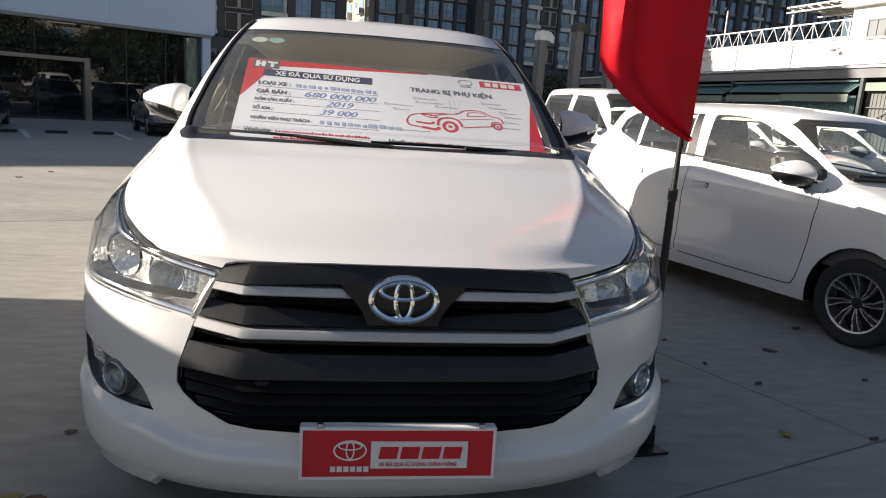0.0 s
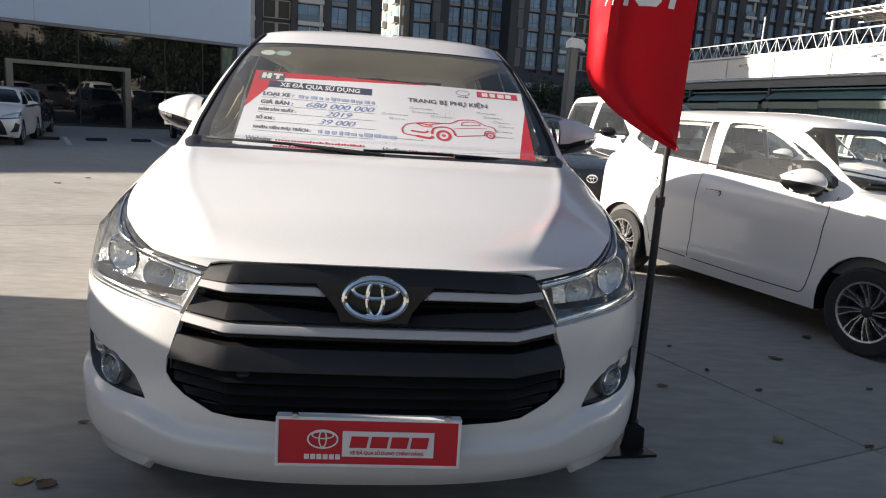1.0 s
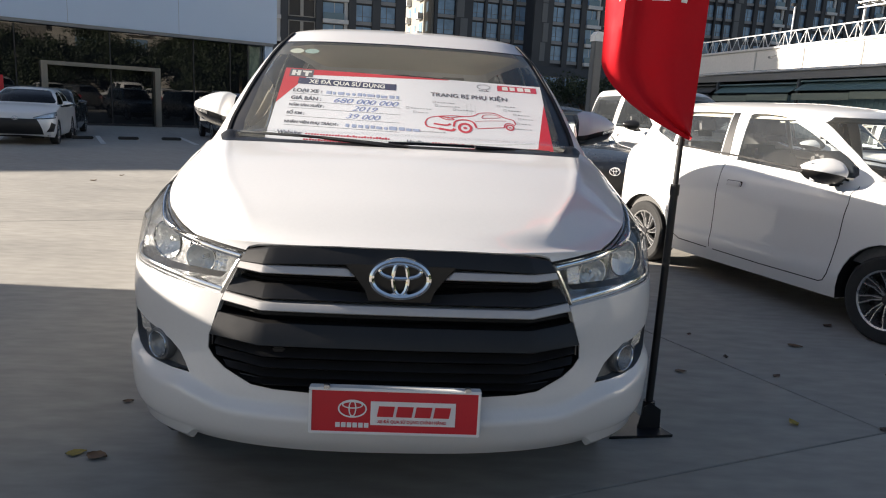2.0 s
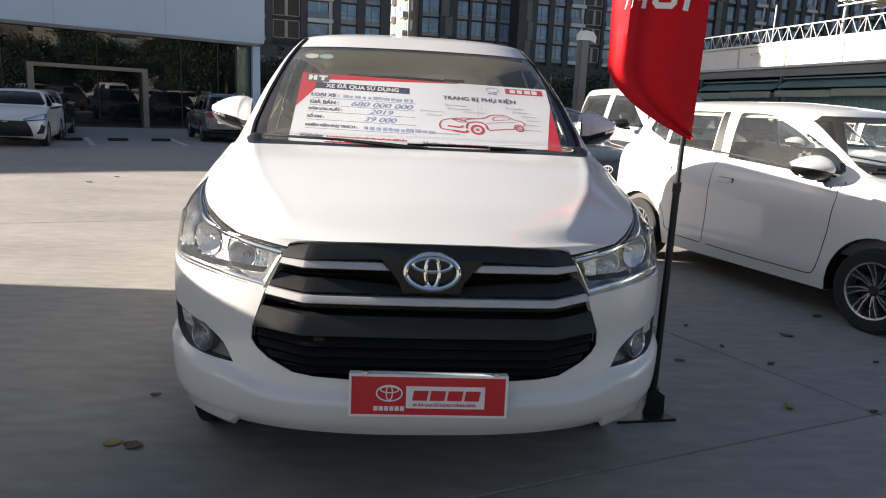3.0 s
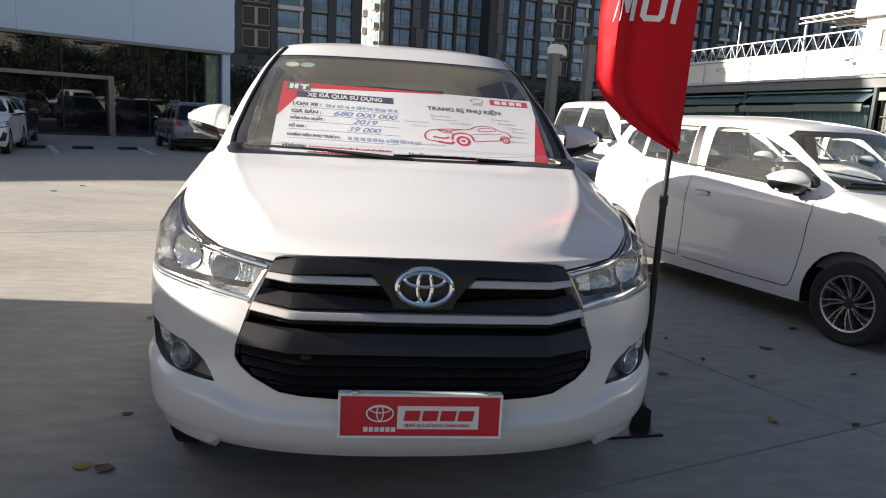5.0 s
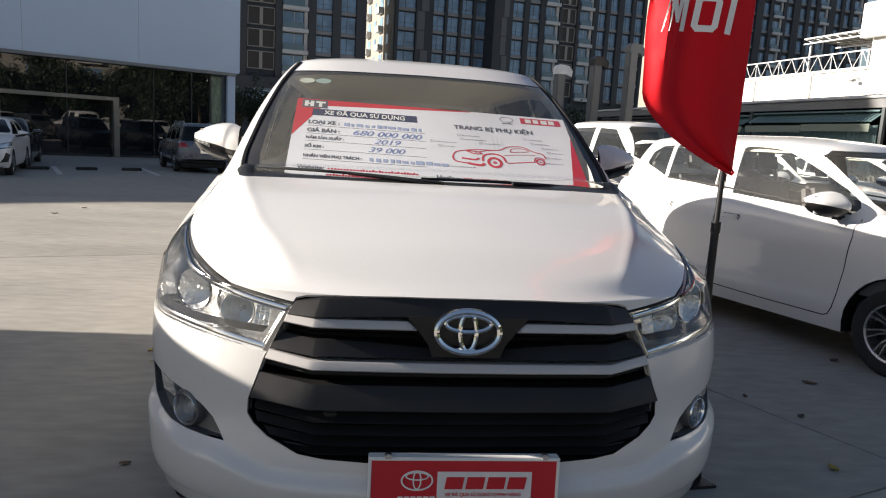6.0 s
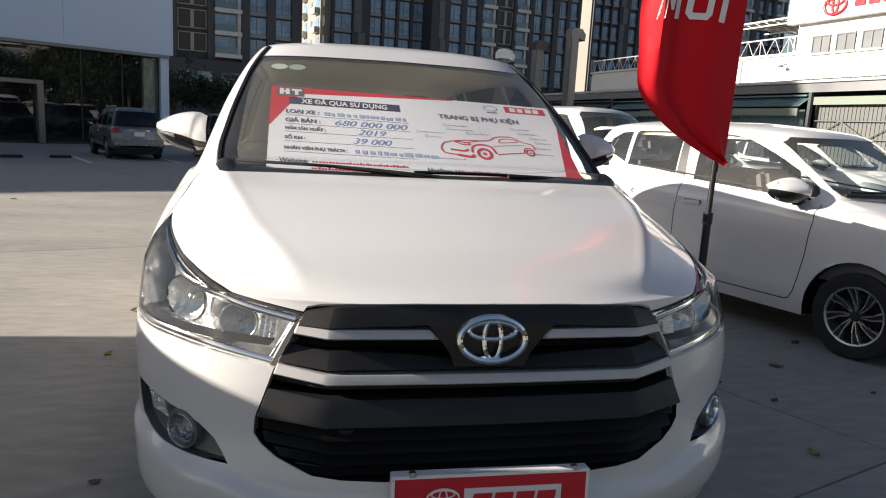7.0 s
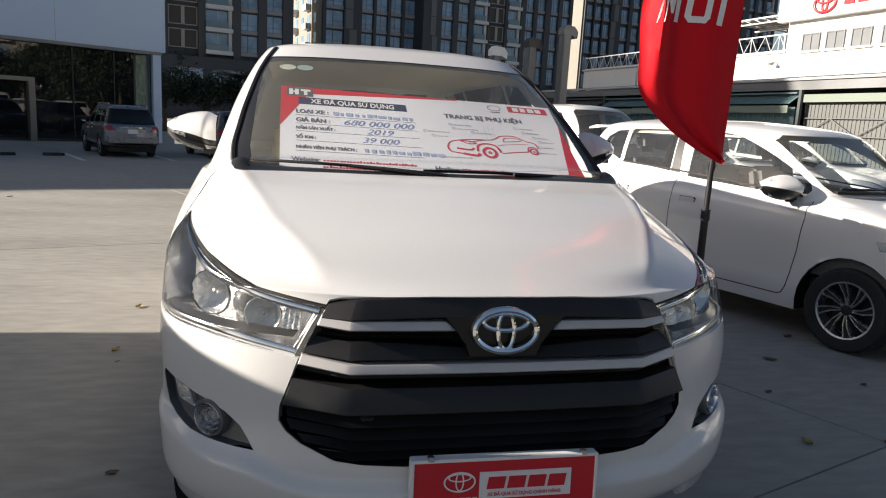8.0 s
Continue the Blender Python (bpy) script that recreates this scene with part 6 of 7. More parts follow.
for cx, cz, r in ((0.925, 0.145, 0.042), (1.145, 0.172, 0.026)):
    for r0, r1 in ((r, r * 0.62), (r * 0.25, r * 0.08)):
        o = [car_bm.verts.new((cx + r0 * 0.85 * math.cos(2 * math.pi * i / 24), cz + r0 * math.sin(2 * math.pi * i / 24), 0)) for i in range(24)]
        n = [car_bm.verts.new((cx + r1 * 0.85 * math.cos(2 * math.pi * i / 24), cz + r1 * math.sin(2 * math.pi * i / 24), 0)) for i in range(24)]
        for i in range(24):
            car_bm.faces.new((o[i], o[(i + 1) % 24], n[(i + 1) % 24], n[i]))
for v in car_bm.verts:
    v.co.x = 0.69 + (v.co.x - 0.735) * 0.96
    v.co.y = 0.118 + (v.co.y - 0.103) * 0.82
banner_mesh("printed_drawing", car_bm, INK_RED, "red line drawing of a saloon car", 0.0006)
rects = []
for u, v, w in ((0.745, 0.315, 0.085), (0.755, 0.290, 0.10), (0.84, 0.270, 0.08), (0.62, 0.262, 0.10), (0.655, 0.235, 0.05), (1.055, 0.318, 0.07), (1.085, 0.290, 0.07), (1.13, 0.262, 0.06), (1.15, 0.235, 0.055), (1.14, 0.200, 0.05), (1.10, 0.165, 0.09), (0.665, 0.110, 0.12)):
    rects += bars(u, u + w, v, 0.007, max(3, int(w / 0.013)), int(u * 1000))
    rects += [(u - 0.022, u - 0.020, v - 0.003, v + 0.012), (u - 0.010, u - 0.008, v - 0.003, v + 0.012), (u - 0.022, u - 0.008, v - 0.003, v - 0.001), (u - 0.022, u - 0.008, v + 0.010, v + 0.012)]
rects += [(0.885, 0.886, 0.24, 0.325), (0.905, 0.906, 0.24, 0.325), (0.925, 0.926, 0.245, 0.315)]
banner_mesh("printed_bar", flat_rects(rects), INK_PALE, "", 0.0006)
# ---- the other cars ----
def car_rings(L, W, H, nose, cowl_y, cowl_z, belt, roof_y, tail_y, tail_belt=None, deck=0.14):
    w, tb = W / 2, (tail_belt or belt + 0.04)
    return [
        (0.26, 0.20, 0.28, 0.14, L - 0.10, w * 0.93, 0.42, 2.5, 0.25, 3),
        (0.38, 0.34, 0.40, 0.03, L - 0.02, w * 0.985, 0.48, 2.5, 0.30, 3),
        (0.54, 0.52, 0.58, 0.0, L, w, 0.50, 2.5, 0.30, 3),
        (nose - 0.10, belt - 0.26, tb - 0.22, 0.04, L - 0.01, w * 0.998, 0.56, 2.5, 0.30, 3),
        (nose, belt - 0.12, tb - 0.10, 0.14, L - 0.03, w * 0.990, 0.62, 2.4, 0.30, 3),
        ((nose + cowl_z) / 2 + 0.03, belt - 0.045, tb - 0.02, cowl_y * 0.55, L - deck * 0.6, w * 0.975, 0.58, 2.6, 0.30, 3),
        (cowl_z, belt, tb, cowl_y, L - deck, w * 0.945, 0.42, 2.8, 0.30, 3),
        (cowl_z + 0.03, belt + 0.04, tb + 0.03, cowl_y + 0.06, L - deck - 0.03, w * 0.915, 0.42, 2.8, 0.30, 3),
        ((cowl_z + H) / 2, (belt + H) / 2, (tb + H) / 2, (cowl_y + roof_y) / 2, (L - deck + tail_y) / 2, w * 0.825, 0.42, 2.9, 0.30, 3),
        (H - 0.075, H - 0.105, H - 0.08, roof_y, tail_y, w * 0.725, 0.36, 3.0, 0.30, 3),
        (H - 0.022, H - 0.045, H - 0.03, roof_y + 0.16, tail_y - 0.12, w * 0.61, 0.38, 3.0, 0.30, 3),
        (H - 0.004, H - 0.008, H - 0.006, roof_y + 0.5, tail_y - 0.35, w * 0.33, 0.38, 3.0, 0.30, 3),
        (H, H, H, roof_y + 0.85, tail_y - 0.7, 0.0, 0.3, 3.0, 0.30, 3),
    ]


def build_car(name, m, label, rings, paint, axles, radius, rim, panes, gaps, screen_top, screen_low, lamp_z, tail_z, rear_low=None, rear_top=None, rear_w=(0.66, 0.60),
              lamp_x=(0.5, 0.98), spokes=7, dark_rim=True, mirror=None, glass=None, grille_box=None, handles=(), dense=1.0, group="parked cars", wheel_gap=0.05, tail_w=0.24, shape=None, inlays=(), front_inlays=(), mirror_size=(0.235, 0.165, 0.13), screen_mid=None, blades=2):
    """A parked car from its rings: body, panes, shut lines, lamps, wheels, mirrors, seats."""
    car = thing(name, m, label, "car", group)
    W = max(r[5] for r in rings)
    L = max(r[4] for r in rings)
    bm = shell(rings, rows=max(3, int(5 * dense)), front=int(24 * dense), side=int(34 * dense), rear=int(10 * dense), shape=shape)
    glass = glass or SIDE_GLASS
    cut = [("side_window", carve(bm, p, (1, 2), lambda c, n: c.x > W * 0.45 and n.x > 0.12), glass, -0.005) for p in panes]
    cut += [("shut_line", carve(bm, band(g, 0.008), (1, 2), lambda c, n: c.x > W * 0.5), SEAM, -0.004) for g in gaps]
    cut += [(nm, carve(bm, p, (1, 2), lambda c, n: c.x > W * 0.5), mat, 0.001) for nm, p, mat in inlays]
    cut += [(nm, carve(bm, p, (0, 2), lambda c, n: c.y < 0.8 and n.y < 0.2), mat, -0.004) for nm, p, mat in front_inlays]
    (tz, tx), (lz, lx) = screen_top, screen_low
    middle = screen_mid or ((lx + tx) / 2, (lz + tz) / 2)
    screen = carve(bm, [(-0.01, lz), (lx * 0.7, lz - 0.004), (lx * 0.97, lz - 0.006), (lx, lz + 0.04), middle, (tx, tz - 0.04), (tx * 0.9, tz), (-0.01, tz + 0.01)], (0, 2), lambda c, n: c.y < L * 0.6 and n.y < 0.2 and c.z > lz - 0.1)
    back = carve(bm, [(-0.01, rear_low), (W * rear_w[0], rear_low), (W * rear_w[1], rear_top), (-0.01, rear_top + 0.01)], (0, 2), lambda c, n: c.y > L * 0.6 and n.y > 0.1) if rear_low else None
    lamps = carve(bm, [(W * lamp_x[0], lamp_z[0] + 0.02), (W * 0.8, lamp_z[1] - 0.02), (W * lamp_x[1], lamp_z[1] + 0.02), (W * 1.02, lamp_z[0] + 0.07), (W * 0.85, lamp_z[0]), (W * (lamp_x[0] + 0.03), lamp_z[0] - 0.03)], (0, 2), lambda c, n: c.y < 0.62)
    tails = carve(bm, [(W * (1 - tail_w * 1.6), tail_z[0] + 0.02), (W * 1.02, tail_z[0]), (W * 1.02, tail_z[1]), (W * (1 - tail_w), tail_z[1] - 0.02)], (0, 2), lambda c, n: c.y > L - 0.45 and n.y > 0.62)
    for ax in axles:
        r = radius + wheel_gap
        arch = [(ax + r * math.cos(a * math.pi / 14), radius + r * math.sin(a * math.pi / 14)) for a in range(15)] + [(ax - r, 0.05), (ax + r, 0.05)]
        carve(bm, arch, (1, 2), lambda c, n: c.x > W * 0.6).free()
    roll_in(bm, open_edges(bm, lambda c: c.x > W * 0.5 and c.z < radius * 2 + wheel_gap + 0.03 and any(abs(c.y - ax) < radius + wheel_gap + 0.02 for ax in axles)), [lambda c: c + Vector((-0.03, 0, 0))])
    roll_in(bm, open_edges(bm, lambda c: c.z > rings[6][1] - 0.15 and c.x > 0.01), [lambda c: c + Vector((-0.012 * (c.x > W * 0.6), 0.0, -0.004))])
    part("body", mirrored(bm), paint, car)
    for nm, piece, mat, by in cut:
        for half in (flipped(piece), piece):
            ob = part(nm, pushed(half, by), mat, car)
            if nm == "side_window":
                ob.visible_shadow = False
    for nm, piece, mat in (("windscreen", screen, CAR_SCREEN if glass is SIDE_GLASS else glass), ("rear_window", back, DARK_GLASS)):
        if piece:
            part(nm, mirrored(pushed(piece, -0.004)), mat, car).visible_shadow = False
    for half in (flipped(lamps), lamps):
        inner = half.copy()
        for v in inner.verts:
            v.co.y += 0.05
        head = part("headlamp", half, LENS, car)
        head.visible_shadow = False
        part("lamp_reflector", inner, HOUSING, head)
    for half in (flipped(tails), tails):
        part("tail_lamp", half, TAIL_RED, car, "red tail lamp")
    part("underbody", box(-W * 0.85, W * 0.85, 0.25, L - 0.25, 0.20, 0.36, 0.04), BLACK_MATT, car)
    for side in (-1, 1):
        for ax in axles:
            liner = lathe([(radius + wheel_gap - 0.004, -0.02), (radius + wheel_gap - 0.004, 0.22), (0.1, 0.22)], pose(side * (W - 0.03), ax, radius, 0, -90 * side, 0), 28)
            bmesh.ops.delete(liner, geom=[f for f in liner.faces if f.calc_center_median().z < 0.24], context="FACES")
            part("wheel_liner", liner, BLACK_MATT, car)
            wheel(car, side * (W - 0.105), ax, radius, radius, rim, 0.19, side, spokes, dark_rim, blades)
        if mirror:
            door_mirror(car, side * (mirror[0] - 0.04), mirror[1] + 0.04, mirror[2], side, mirror[3], *mirror_size, False)
        for hy, hz in handles:
            hx = W * 0.997
            part("door_handle", box(-0.012, 0.012, -0.075, 0.075, -0.019, 0.019, 0.009, m=pose(side * hx, hy, hz)), paint, car)
            part("handle_recess", box(-0.006, 0.006, -0.080, 0.080, -0.0225, 0.0225, 0.005, m=pose(side * (hx - 0.006), hy, hz)), SEAM, car)
    if glass is SIDE_GLASS:
        lining = [tuple(v - 0.03 if k < 3 else v + (0.03 if k == 3 else -0.03 if k == 4 or (k == 5 and v > 0.1) else 0) for k, v in enumerate(r)) for r in rings[9:]]
        part("roof_lining", mirrored(shell(lining, rows=3, front=12, side=12, rear=6)), LINER, car)
        trim = [(r[0] - 0.06, r[1] - 0.02, r[2] - 0.02, r[3] + 0.12, r[4] - 0.06, r[5] - 0.05, *r[6:]) for r in rings[2:8]]
        end = max(p[0] for pane in panes for p in pane)
        corner_trim = shell([(*r[:3], r[3] + 0.05, r[4] - 0.03, max(r[5] - 0.035, 0.0), *r[6:]) for r in rings[5:11]], rows=2, front=6, side=40, rear=8)
        bmesh.ops.delete(corner_trim, geom=[f for f in corner_trim.faces if f.calc_center_median().y < end - 0.02 or f.calc_center_median().x < W * 0.64], context="FACES")
        for half in (flipped(corner_trim), corner_trim):
            part("corner_trim", half, SEAT, car)
        part("cabin_trim", mirrored(shell(trim, rows=2, front=8, side=10, rear=6, shape=shape)), SEAT, car)
    part("cabin_floor", box(-W * 0.84, W * 0.84, rings[6][3] + 0.1, L - 0.4, 0.38, 0.44), DASH, car)
    part("dashboard", box(-W * 0.82, W * 0.82, rings[6][3] + 0.1, rings[6][3] + 0.5, 0.7, rings[6][0] - 0.07, 0.05), DASH, car)
    for x in (-0.34, 0.34):
        seat(car, x, rings[9][3] + 0.42, 0.55, 0.46)
        seat(car, x, rings[9][3] + 1.22, 0.55, 0.46)
    if grille_box:
        x, z0, z1, mat = grille_box
        g = bmesh.new()
        rows = []
        for i in range(25):
            u = -1 + 2 * i / 24
            rows.append([])
            for k in range(9):
                z, xx = z0 + (z1 - z0) * k / 8, x * u * (1.0 - 0.22 * (k / 8) ** 2)
                rows[-1].append(g.verts.new((xx, front_of(rings, xx, z) - 0.012, z)))
        for p, q in zip(rows, rows[1:]):
            for j in range(8):
                g.faces.new((p[j], q[j], q[j + 1], p[j + 1]))
        bmesh.ops.recalc_face_normals(g, faces=g.faces[:])
        gr = part("grille", g, mat, car)
        badge(gr, 0, z1 + 0.01, 0.07, 0.045, front_of(rings, 0, z1) - 0.02, CHROME, 0.006, 0.15)
    return car


# small white hatchback beside the flag
hatch_rings = [
    (0.22, 0.20, 0.28, 0.14, 3.66, 0.775, 0.40, 2.5, 0.25, 3),
    (0.36, 0.33, 0.40, 0.04, 3.74, 0.808, 0.46, 2.5, 0.30, 3),
    (0.52, 0.50, 0.58, 0.00, 3.76, 0.820, 0.50, 2.5, 0.30, 3),
    (0.70, 0.72, 0.84, 0.03, 3.75, 0.822, 0.55, 2.5, 0.30, 3),
    (0.79, 0.87, 0.95, 0.12, 3.74, 0.815, 0.60, 2.5, 0.30, 3),
    (0.90, 0.955, 1.03, 0.45, 3.72, 0.797, 0.60, 2.7, 0.30, 3),
    (1.005, 1.005, 1.08, 0.90, 3.70, 0.768, 0.42, 3.0, 0.30, 3),
    (1.035, 1.045, 1.11, 0.96, 3.68, 0.738, 0.40, 3.0, 0.30, 3),
    (1.25, 1.25, 1.28, 1.20, 3.60, 0.680, 0.42, 3.2, 0.30, 3),
    (1.435, 1.42, 1.43, 1.42, 3.50, 0.612, 0.40, 3.4, 0.30, 3),
    (1.495, 1.475, 1.475, 1.62, 3.42, 0.53, 0.40, 3.4, 0.30, 3),
    (1.53, 1.52, 1.51, 2.00, 3.20, 0.30, 0.38, 3.2, 0.30, 3),
    (1.54, 1.54, 1.52, 2.30, 3.00, 0.0, 0.30, 3.0, 0.30, 3),
]


def hatch_shape(x, y, z):
    """The belt line rises to the rear, and the doors are hollow below a shoulder."""
    if x > 0.5:
        side = ease((x - 0.64) / 0.09)
        z += 0.062 * (min(max(y, 1.1), 3.3) - 2.25) * ease((z - 0.72) / 0.2) * ease((1.17 - z) / 0.13) * side * ease((y - 0.75) / 0.5)
        x -= 0.013 * ease((z - 0.36) / 0.10) * ease((0.80 - z) / 0.22) * ease((y - 0.9) / 0.4) * ease((3.1 - y) / 0.4)
    return x, y, z


hatch = build_car("hatchback", pose(4.08, 1.88, 0, 0, 0, 19), "small white hatchback with alloy wheels, half in shade", hatch_rings, WHITE, (0.752, 3.205), 0.287, 0.195,
                  [[(2.215, 1.052), (2.245, 1.415), (2.22, 1.428), (2.10, 1.430), (1.944, 1.420), (1.80, 1.392), (1.695, 1.355), (1.58, 1.309), (1.469, 1.259), (1.281, 1.159), (1.185, 1.09), (1.165, 1.045), (1.19, 1.005), (1.586, 1.014)],
                   [(2.412, 1.082), (2.44, 1.428), (2.75, 1.432), (2.965, 1.424), (2.985, 1.405), (2.975, 1.130)], [(3.02, 1.137), (3.27, 1.225), (3.290, 1.250), (3.26, 1.340), (3.16, 1.400), (3.03, 1.412)]],
                  [[(1.13, 0.975), (1.113, 0.855), (1.135, 0.626), (1.185, 0.36), (1.215, 0.306), (1.25, 0.292), (1.78, 0.292), (2.28, 0.302)], [(2.300, 1.035), (2.298, 0.895), (2.318, 0.52), (2.325, 0.315)],
                   [(2.35, 0.303), (2.70, 0.312), (2.80, 0.36), (2.86, 0.50), (2.97, 0.72), (3.03, 0.95), (3.02, 1.10)]],
                  (1.425, 0.608), (1.045, 0.625), (0.66, 0.80), (0.72, 1.02), 1.14, 1.40, spokes=8, mirror=(0.795, 1.235, 1.052, WHITE), mirror_size=(0.285, 0.185, 0.15), handles=((2.125, 0.872), (2.86, 0.90)),
                  grille_box=(0.42, 0.34, 0.55, BLACK), dense=1.35, wheel_gap=0.068, shape=hatch_shape, screen_mid=(0.622, 1.24), blades=3,
                  inlays=[("door_pillar", [(2.302, 1.072), (2.400, 1.080), (2.430, 1.428), (2.362, 1.428)], BLACK)])


def side_of(rings, z):
    """Half width of a ring body's flank at height z."""
    for k in range(8 * (len(rings) - 1)):
        r = spline(rings, k / 8)
        if r[1] >= z:
            return r[5]
    return 0.0


for side in (-1, 1):
    line = [(side * (side_of(hatch_rings, 1.075 + 0.010 * t) + 0.001), 1.20 + 1.77 * t, 1.004 + 0.122 * t + 0.012 * math.sin(t * math.pi)) for t in (i / 12 for i in range(13))]
    part("belt_trim", add_sweep(bmesh.new(), line, lambda i: [(-0.004, -0.007), (0.004, -0.007), (0.004, 0.007), (-0.004, 0.007)]), BLACK, hatch, "black belt line trim")
lid = bmesh.new()
rows = []
for i in range(13):
    x = -0.56 + 1.12 * i / 12
    e = 1 - 0.25 * (abs(x) / 0.56) ** 4
    rows.append([lid.verts.new(p) for p in ((x, 3.28, 1.462 - 0.02 * (x / 0.56) ** 2), (x, 3.55, 1.470 - 0.025 * (x / 0.56) ** 2), (x, 3.28 + 0.48 * e, 1.452 - 0.03 * (x / 0.56) ** 2), (x, 3.28 + 0.48 * e, 1.436 - 0.03 * (x / 0.56) ** 2), (x, 3.45, 1.43), (x, 3.28, 1.43))])
for p, q in zip(rows, rows[1:]):
    for j in range(6):
        lid.faces.new((p[j], p[(j + 1) % 6], q[(j + 1) % 6], q[j]))
lid.faces.new(rows[0])
lid.faces.new(rows[-1][::-1])
bmesh.ops.recalc_face_normals(lid, faces=lid.faces[:])
part("spoiler", lid, WHITE, hatch)
strip = []
for i in range(21):
    x = -0.60 + 1.2 * i / 20
    strip.append((x, front_of(hatch_rings, x, 1.040) - 0.006, 1.046))
part("cowl", add_sweep(bmesh.new(), strip, lambda i: [(-0.020, -0.010), (0.020, -0.010), (0.020, 0.008), (-0.020, 0.008)]), BLACK_MATT, hatch)
part("wiper", add_sweep(bmesh.new(), [(x, front_of(hatch_rings, x, 1.062) - 0.012, 1.070) for x in (-0.55, -0.4, -0.2, 0.0, 0.1)], round_section(0.008, 6)), BLACK, hatch)

# two more of its kind in the row behind, seen over its bonnet and through its windows
for x, y in ((7.55, 8.0), (9.96, 8.75)):
    other = copy_thing(hatch, pose(x, y, 0, 0, 0, 19))
    tagged(other, "white hatchback in the sun, parked in the row behind", "car", "parked cars")

# dark car and white pickup behind
dark_rings = car_rings(3.80, 1.64, 1.46, 0.84, 0.95, 1.0, 0.98, 1.55, 3.5, 1.0, 0.12)
build_car("dark_hatchback", pose(2.42, 6.2, 0, 0, 0, 15), "dark grey hatchback with chrome emblem, parked behind the people carrier", dark_rings, GREY_PAINT, (0.75, 3.25), 0.29, 0.195,
          [[(1.25, 1.0), (2.25, 1.0), (2.22, 1.36), (1.7, 1.33)], [(2.33, 1.0), (3.1, 1.03), (2.95, 1.34), (2.33, 1.37)]], [[(1.2, 0.95), (1.25, 0.3)], [(2.3, 0.98), (2.3, 0.3)]],
          (1.38, 0.55), (1.03, 0.70), (0.68, 0.80), (0.7, 0.92), 1.06, 1.36, grille_box=(0.40, 0.36, 0.70, BLACK), dense=0.8)
truck_rings = car_rings(3.55, 1.85, 1.82, 1.02, 1.05, 1.18, 1.13, 1.75, 3.35, 1.18, 0.12)
truck = build_car("pickup", pose(5.04, 7.70, 0, 0, 0, 21), "white double-cab pickup truck standing in the sun", truck_rings, WHITE, (0.92, ), 0.38, 0.23,
                  [[(1.45, 1.18), (2.42, 1.18), (2.40, 1.68), (2.0, 1.66)], [(2.52, 1.18), (3.25, 1.2), (3.15, 1.66), (2.52, 1.69)]], [[(1.4, 1.1), (1.42, 0.45)], [(2.47, 1.15), (2.47, 0.45)], [(3.3, 1.1), (3.3, 0.6)]],
                  (1.72, 0.62), (1.22, 0.80), (0.85, 1.02), (0.9, 1.1), 1.22, 1.62, mirror=(1.05, 1.62, 1.22, BLACK), handles=((2.3, 1.05), (3.1, 1.06)), grille_box=(0.48, 0.55, 0.95, CHROME), dense=0.9)
bed = bmesh.new()
for x0, x1, y0, y1 in ((-0.90, -0.84, 3.50, 5.15), (0.84, 0.90, 3.50, 5.15), (-0.90, 0.90, 5.10, 5.18), (-0.86, 0.86, 3.47, 3.52)):
    add_box(bed, x0, x1, y0, y1, 0.55, 1.16, 0.02)
add_box(bed, -0.86, 0.86, 3.5, 5.12, 0.58, 0.64)
part("cargo_bed", bed, WHITE, truck)
for side in (-1, 1):
    wheel(truck, side * 0.80, 4.05, 0.38, 0.38, 0.23, 0.22, side, 6, True)

# cars by the showroom
sedan_rings = car_rings(4.40, 1.74, 1.48, 0.86, 1.12, 1.04, 1.0, 1.85, 3.35, 1.06, 0.55)
SEDAN_PANES = [[(1.4, 1.03), (2.45, 1.03), (2.42, 1.37), (1.95, 1.33)], [(2.53, 1.03), (3.4, 1.06), (3.2, 1.33), (2.53, 1.38)]]
SEDAN_GAPS = [[(1.35, 0.97), (1.38, 0.3)], [(2.5, 1.0), (2.5, 0.3)]]
build_car("saloon_car", pose(-8.69, 14.08, 0, 0, 0, 18) @ Matrix.Scale(0.87, 4), "white saloon car with a large black grille by the showroom", sedan_rings, WHITE, (0.85, 3.45), 0.31, 0.20, SEDAN_PANES, SEDAN_GAPS,
          (1.40, 0.58), (1.07, 0.74), (0.70, 0.84), (0.8, 0.98), 1.10, 1.38, lamp_x=(0.45, 0.99), mirror=(0.93, 1.55, 1.05, WHITE), glass=DARK_GLASS, grille_box=(0.60, 0.28, 0.68, BLACK), dense=1.0,
          front_inlays=[("bumper_vent", [(0.66, 0.34), (0.82, 0.36), (0.86, 0.54), (0.78, 0.60), (0.74, 0.46)], BLACK), ("lamp_mask", [(0.48, 0.665), (0.62, 0.675), (0.86, 0.70), (0.86, 0.725), (0.60, 0.70), (0.44, 0.69)], GLOSS_BLACK)])
build_car("black_saloon_car", pose(-9.75, 17.2, 0, 0, 0, 18) @ Matrix.Scale(0.87, 4), "black saloon car behind the white one", sedan_rings, GREY_PAINT, (0.85, 3.45), 0.31, 0.20, SEDAN_PANES, SEDAN_GAPS,
          (1.40, 0.58), (1.07, 0.74), (0.70, 0.84), (0.8, 0.98), 1.10, 1.38, mirror=(0.93, 1.55, 1.05, GREY_PAINT), glass=DARK_GLASS, dense=0.6)
suv_rings = car_rings(4.68, 1.84, 1.82, 1.02, 1.15, 1.16, 1.12, 1.85, 4.35, 1.16, 0.10)
SUV_PANES = [[(1.55, 1.17), (2.5, 1.17), (2.48, 1.66), (2.05, 1.63)], [(2.6, 1.17), (3.45, 1.18), (3.42, 1.66), (2.6, 1.68)], [(3.55, 1.2), (4.25, 1.24), (4.1, 1.62), (3.55, 1.66)]]
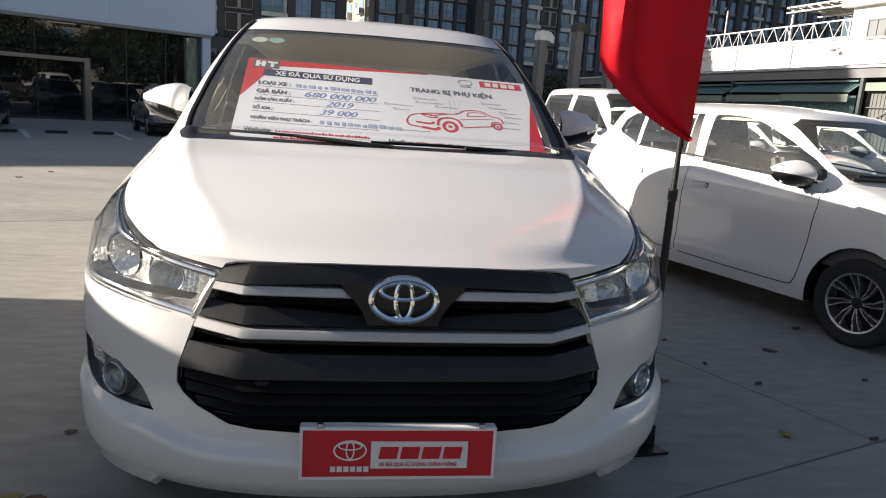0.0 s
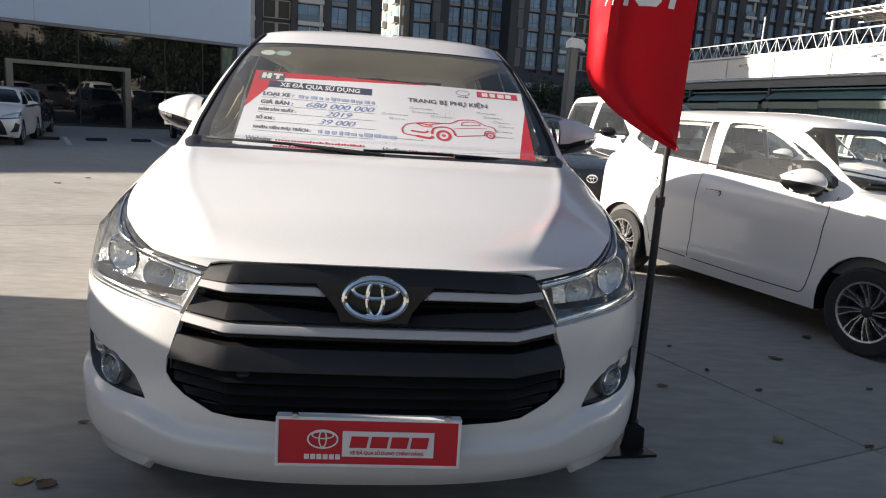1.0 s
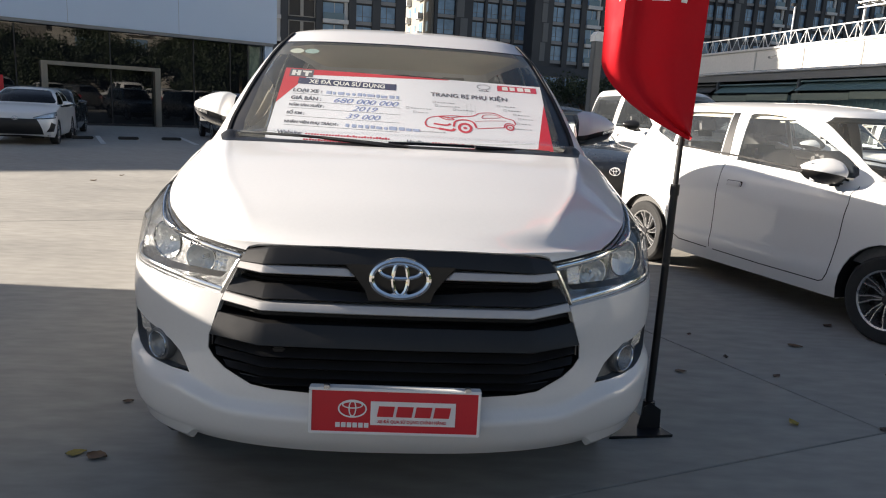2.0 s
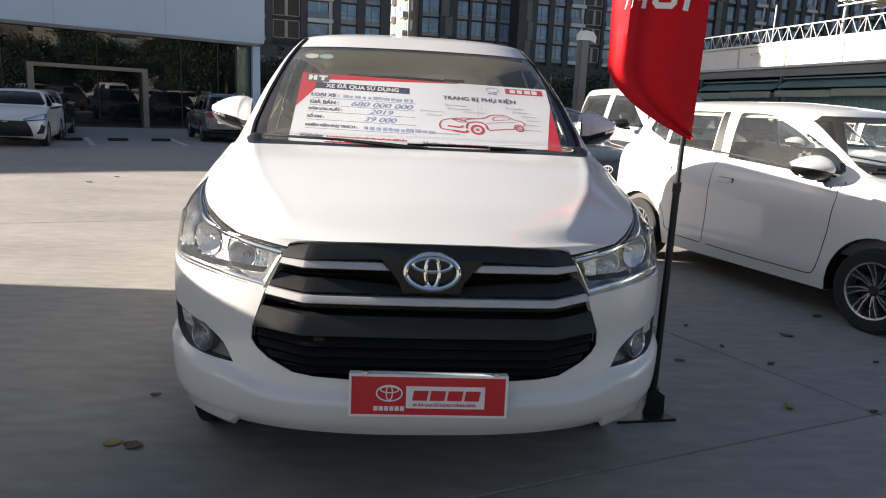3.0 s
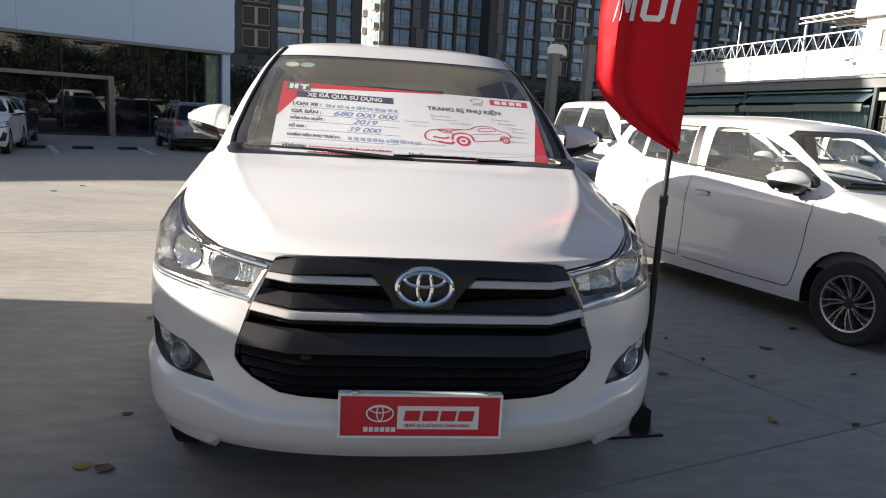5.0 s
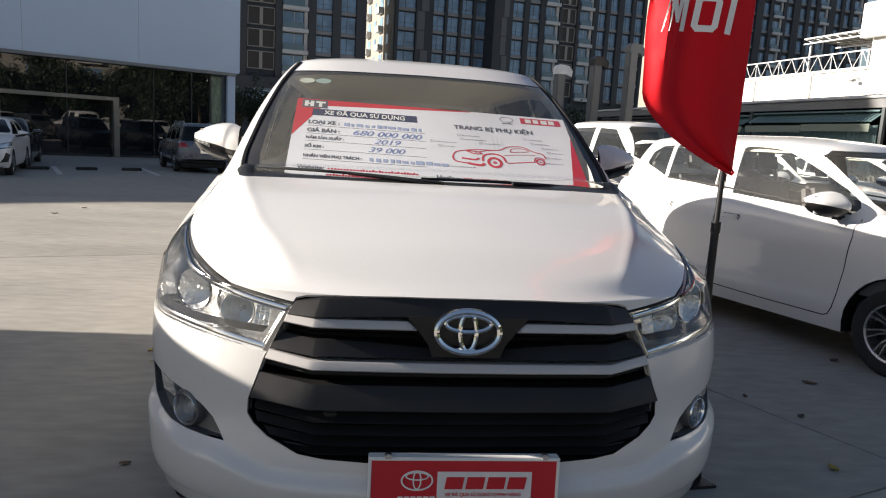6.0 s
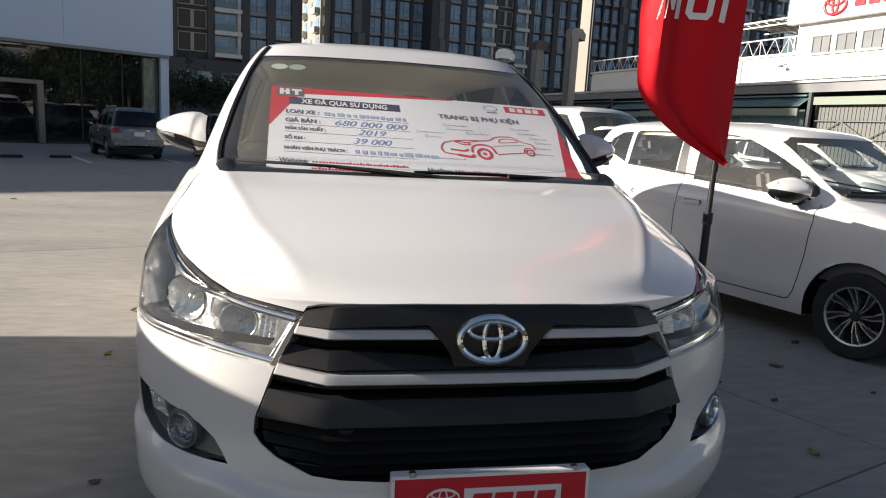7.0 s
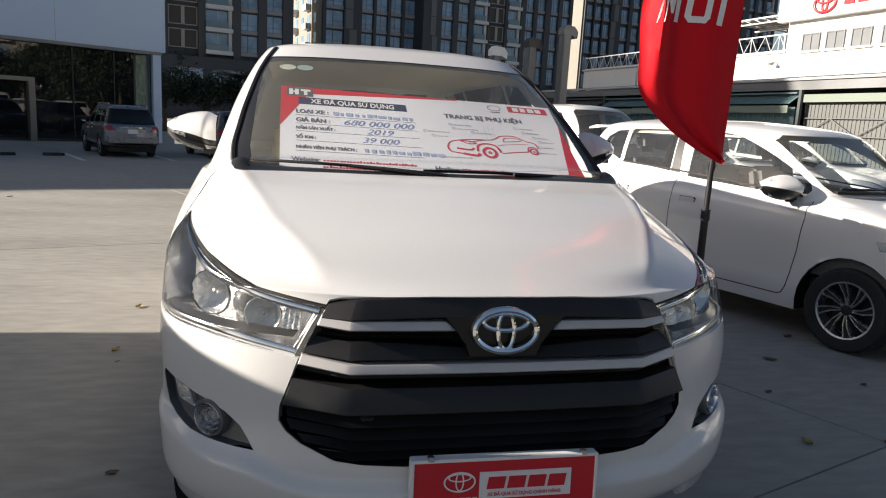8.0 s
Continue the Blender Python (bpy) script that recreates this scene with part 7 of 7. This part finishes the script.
suv_rings[:3] = [(0.48, 0.42, 0.50, 0.14, 4.56, 0.86, 0.42, 2.5, 0.25, 3), (0.55, 0.50, 0.56, 0.03, 4.66, 0.906, 0.48, 2.5, 0.30, 3), (0.64, 0.60, 0.66, 0.0, 4.68, 0.92, 0.50, 2.5, 0.30, 3)]
suv = build_car("off_roader", pose(-6.36, 21.84, 0, 0, 0, 205) @ Matrix.Scale(0.77, 4), "silver off-roader with its tail to the yard", suv_rings, SILVER_PAINT, (0.92, 3.67), 0.375, 0.235, SUV_PANES,
                [[(1.5, 1.1), (1.5, 0.4)], [(2.55, 1.14), (2.55, 0.4)], [(3.5, 1.15), (3.4, 0.7)]], (1.72, 0.62), (1.20, 0.80), (0.85, 1.02), (0.92, 1.12), 1.16, 1.68, rear_w=(0.90, 0.74),
                mirror=(1.0, 1.7, 1.2, SILVER_PAINT), glass=DARK_GLASS, dense=0.8, tail_w=0.26)
part("rear_bumper", box(-0.86, 0.86, 4.56, 4.74, 0.52, 0.74, 0.05), SILVER_PAINT, suv)
part("chrome_garnish", box(-0.42, 0.42, 4.62, 4.68, 1.02, 1.07, 0.01), CHROME, suv)
part("plate", box(-0.17, 0.17, 4.64, 4.69, 0.84, 0.99, 0.005), PLAIN_WHITE, suv)
part("rear_wiper", tube((0.0, 4.56, 1.22), (0.35, 4.54, 1.26), 0.008), BLACK, suv)
for s in (-1, 1):
    part("roof_rail", add_sweep(bmesh.new(), [(s * 0.62, 2.2, 1.79), (s * 0.62, 2.4, 1.85), (s * 0.62, 4.0, 1.85), (s * 0.62, 4.15, 1.79)], round_section(0.018, 6)), ALLOY, suv)
copy2 = build_car("grey_off_roader", pose(-3.55, 22.6, 0, 0, 0, 204) @ Matrix.Scale(0.77, 4), "grey off-roader half hidden behind the wing mirror", suv_rings, GREY_PAINT, (0.92, 3.67), 0.375, 0.235, SUV_PANES[:2], [],
                  (1.72, 0.62), (1.20, 0.80), (0.85, 1.02), (0.92, 1.14), 1.20, 1.64, glass=DARK_GLASS, dense=0.6)
build_car("red_car", pose(21.2, 14.2, 0, 0, 0, 75), "small red car far across the yard", car_rings(3.9, 1.66, 1.46, 0.84, 0.95, 1.0, 0.98, 1.55, 3.5, 1.0, 0.12), RED_PAINT, (0.75, 3.25), 0.29, 0.195,
          [[(1.25, 1.0), (2.25, 1.0), (2.22, 1.36), (1.7, 1.33)], [(2.33, 1.0), (3.1, 1.03), (2.95, 1.34), (2.33, 1.37)]], [], (1.38, 0.55), (1.03, 0.70), (0.68, 0.80), (0.7, 0.92), 1.06, 1.36, glass=DARK_GLASS, dense=0.6)

# ---- concrete slabs ----
U, V, SIDE = Vector((math.cos(radians(20)), math.sin(radians(20)), 0)), Vector((-0.438, 0.899, 0)), 6.05
bm = bmesh.new()
g = 0.0045 / SIDE
for z, k in ((0.0, g * 1.6), (-0.004, g), (-0.02, g)):
    for a, b in ((k, k), (1 - k, k), (1 - k, 1 - k), (k, 1 - k)):
        bm.verts.new(U * a * SIDE + V * b * SIDE + Vector((0, 0, z)))
bm.verts.ensure_lookup_table()
bm.faces.new([bm.verts[i] for i in range(4)])
for r in (0, 4):
    for i in range(4):
        bm.faces.new((bm.verts[r + i], bm.verts[r + 4 + i], bm.verts[r + 4 + (i + 1) % 4], bm.verts[r + (i + 1) % 4]))
bmesh.ops.recalc_face_normals(bm, faces=bm.faces[:])
first = part("slab", bm, CONCRETE, ground, "", False)
first.location = (2.25, 1.04, 0.02)
for i in range(-6, 5):
    for j in range(-3, 8):
        if i or j:
            ob = new("slab", first.data)
            ob.parent = ground
            ob.location = Vector((2.25, 1.04, 0.0)) + U * i * SIDE + V * j * SIDE
first.location.z = 0.0
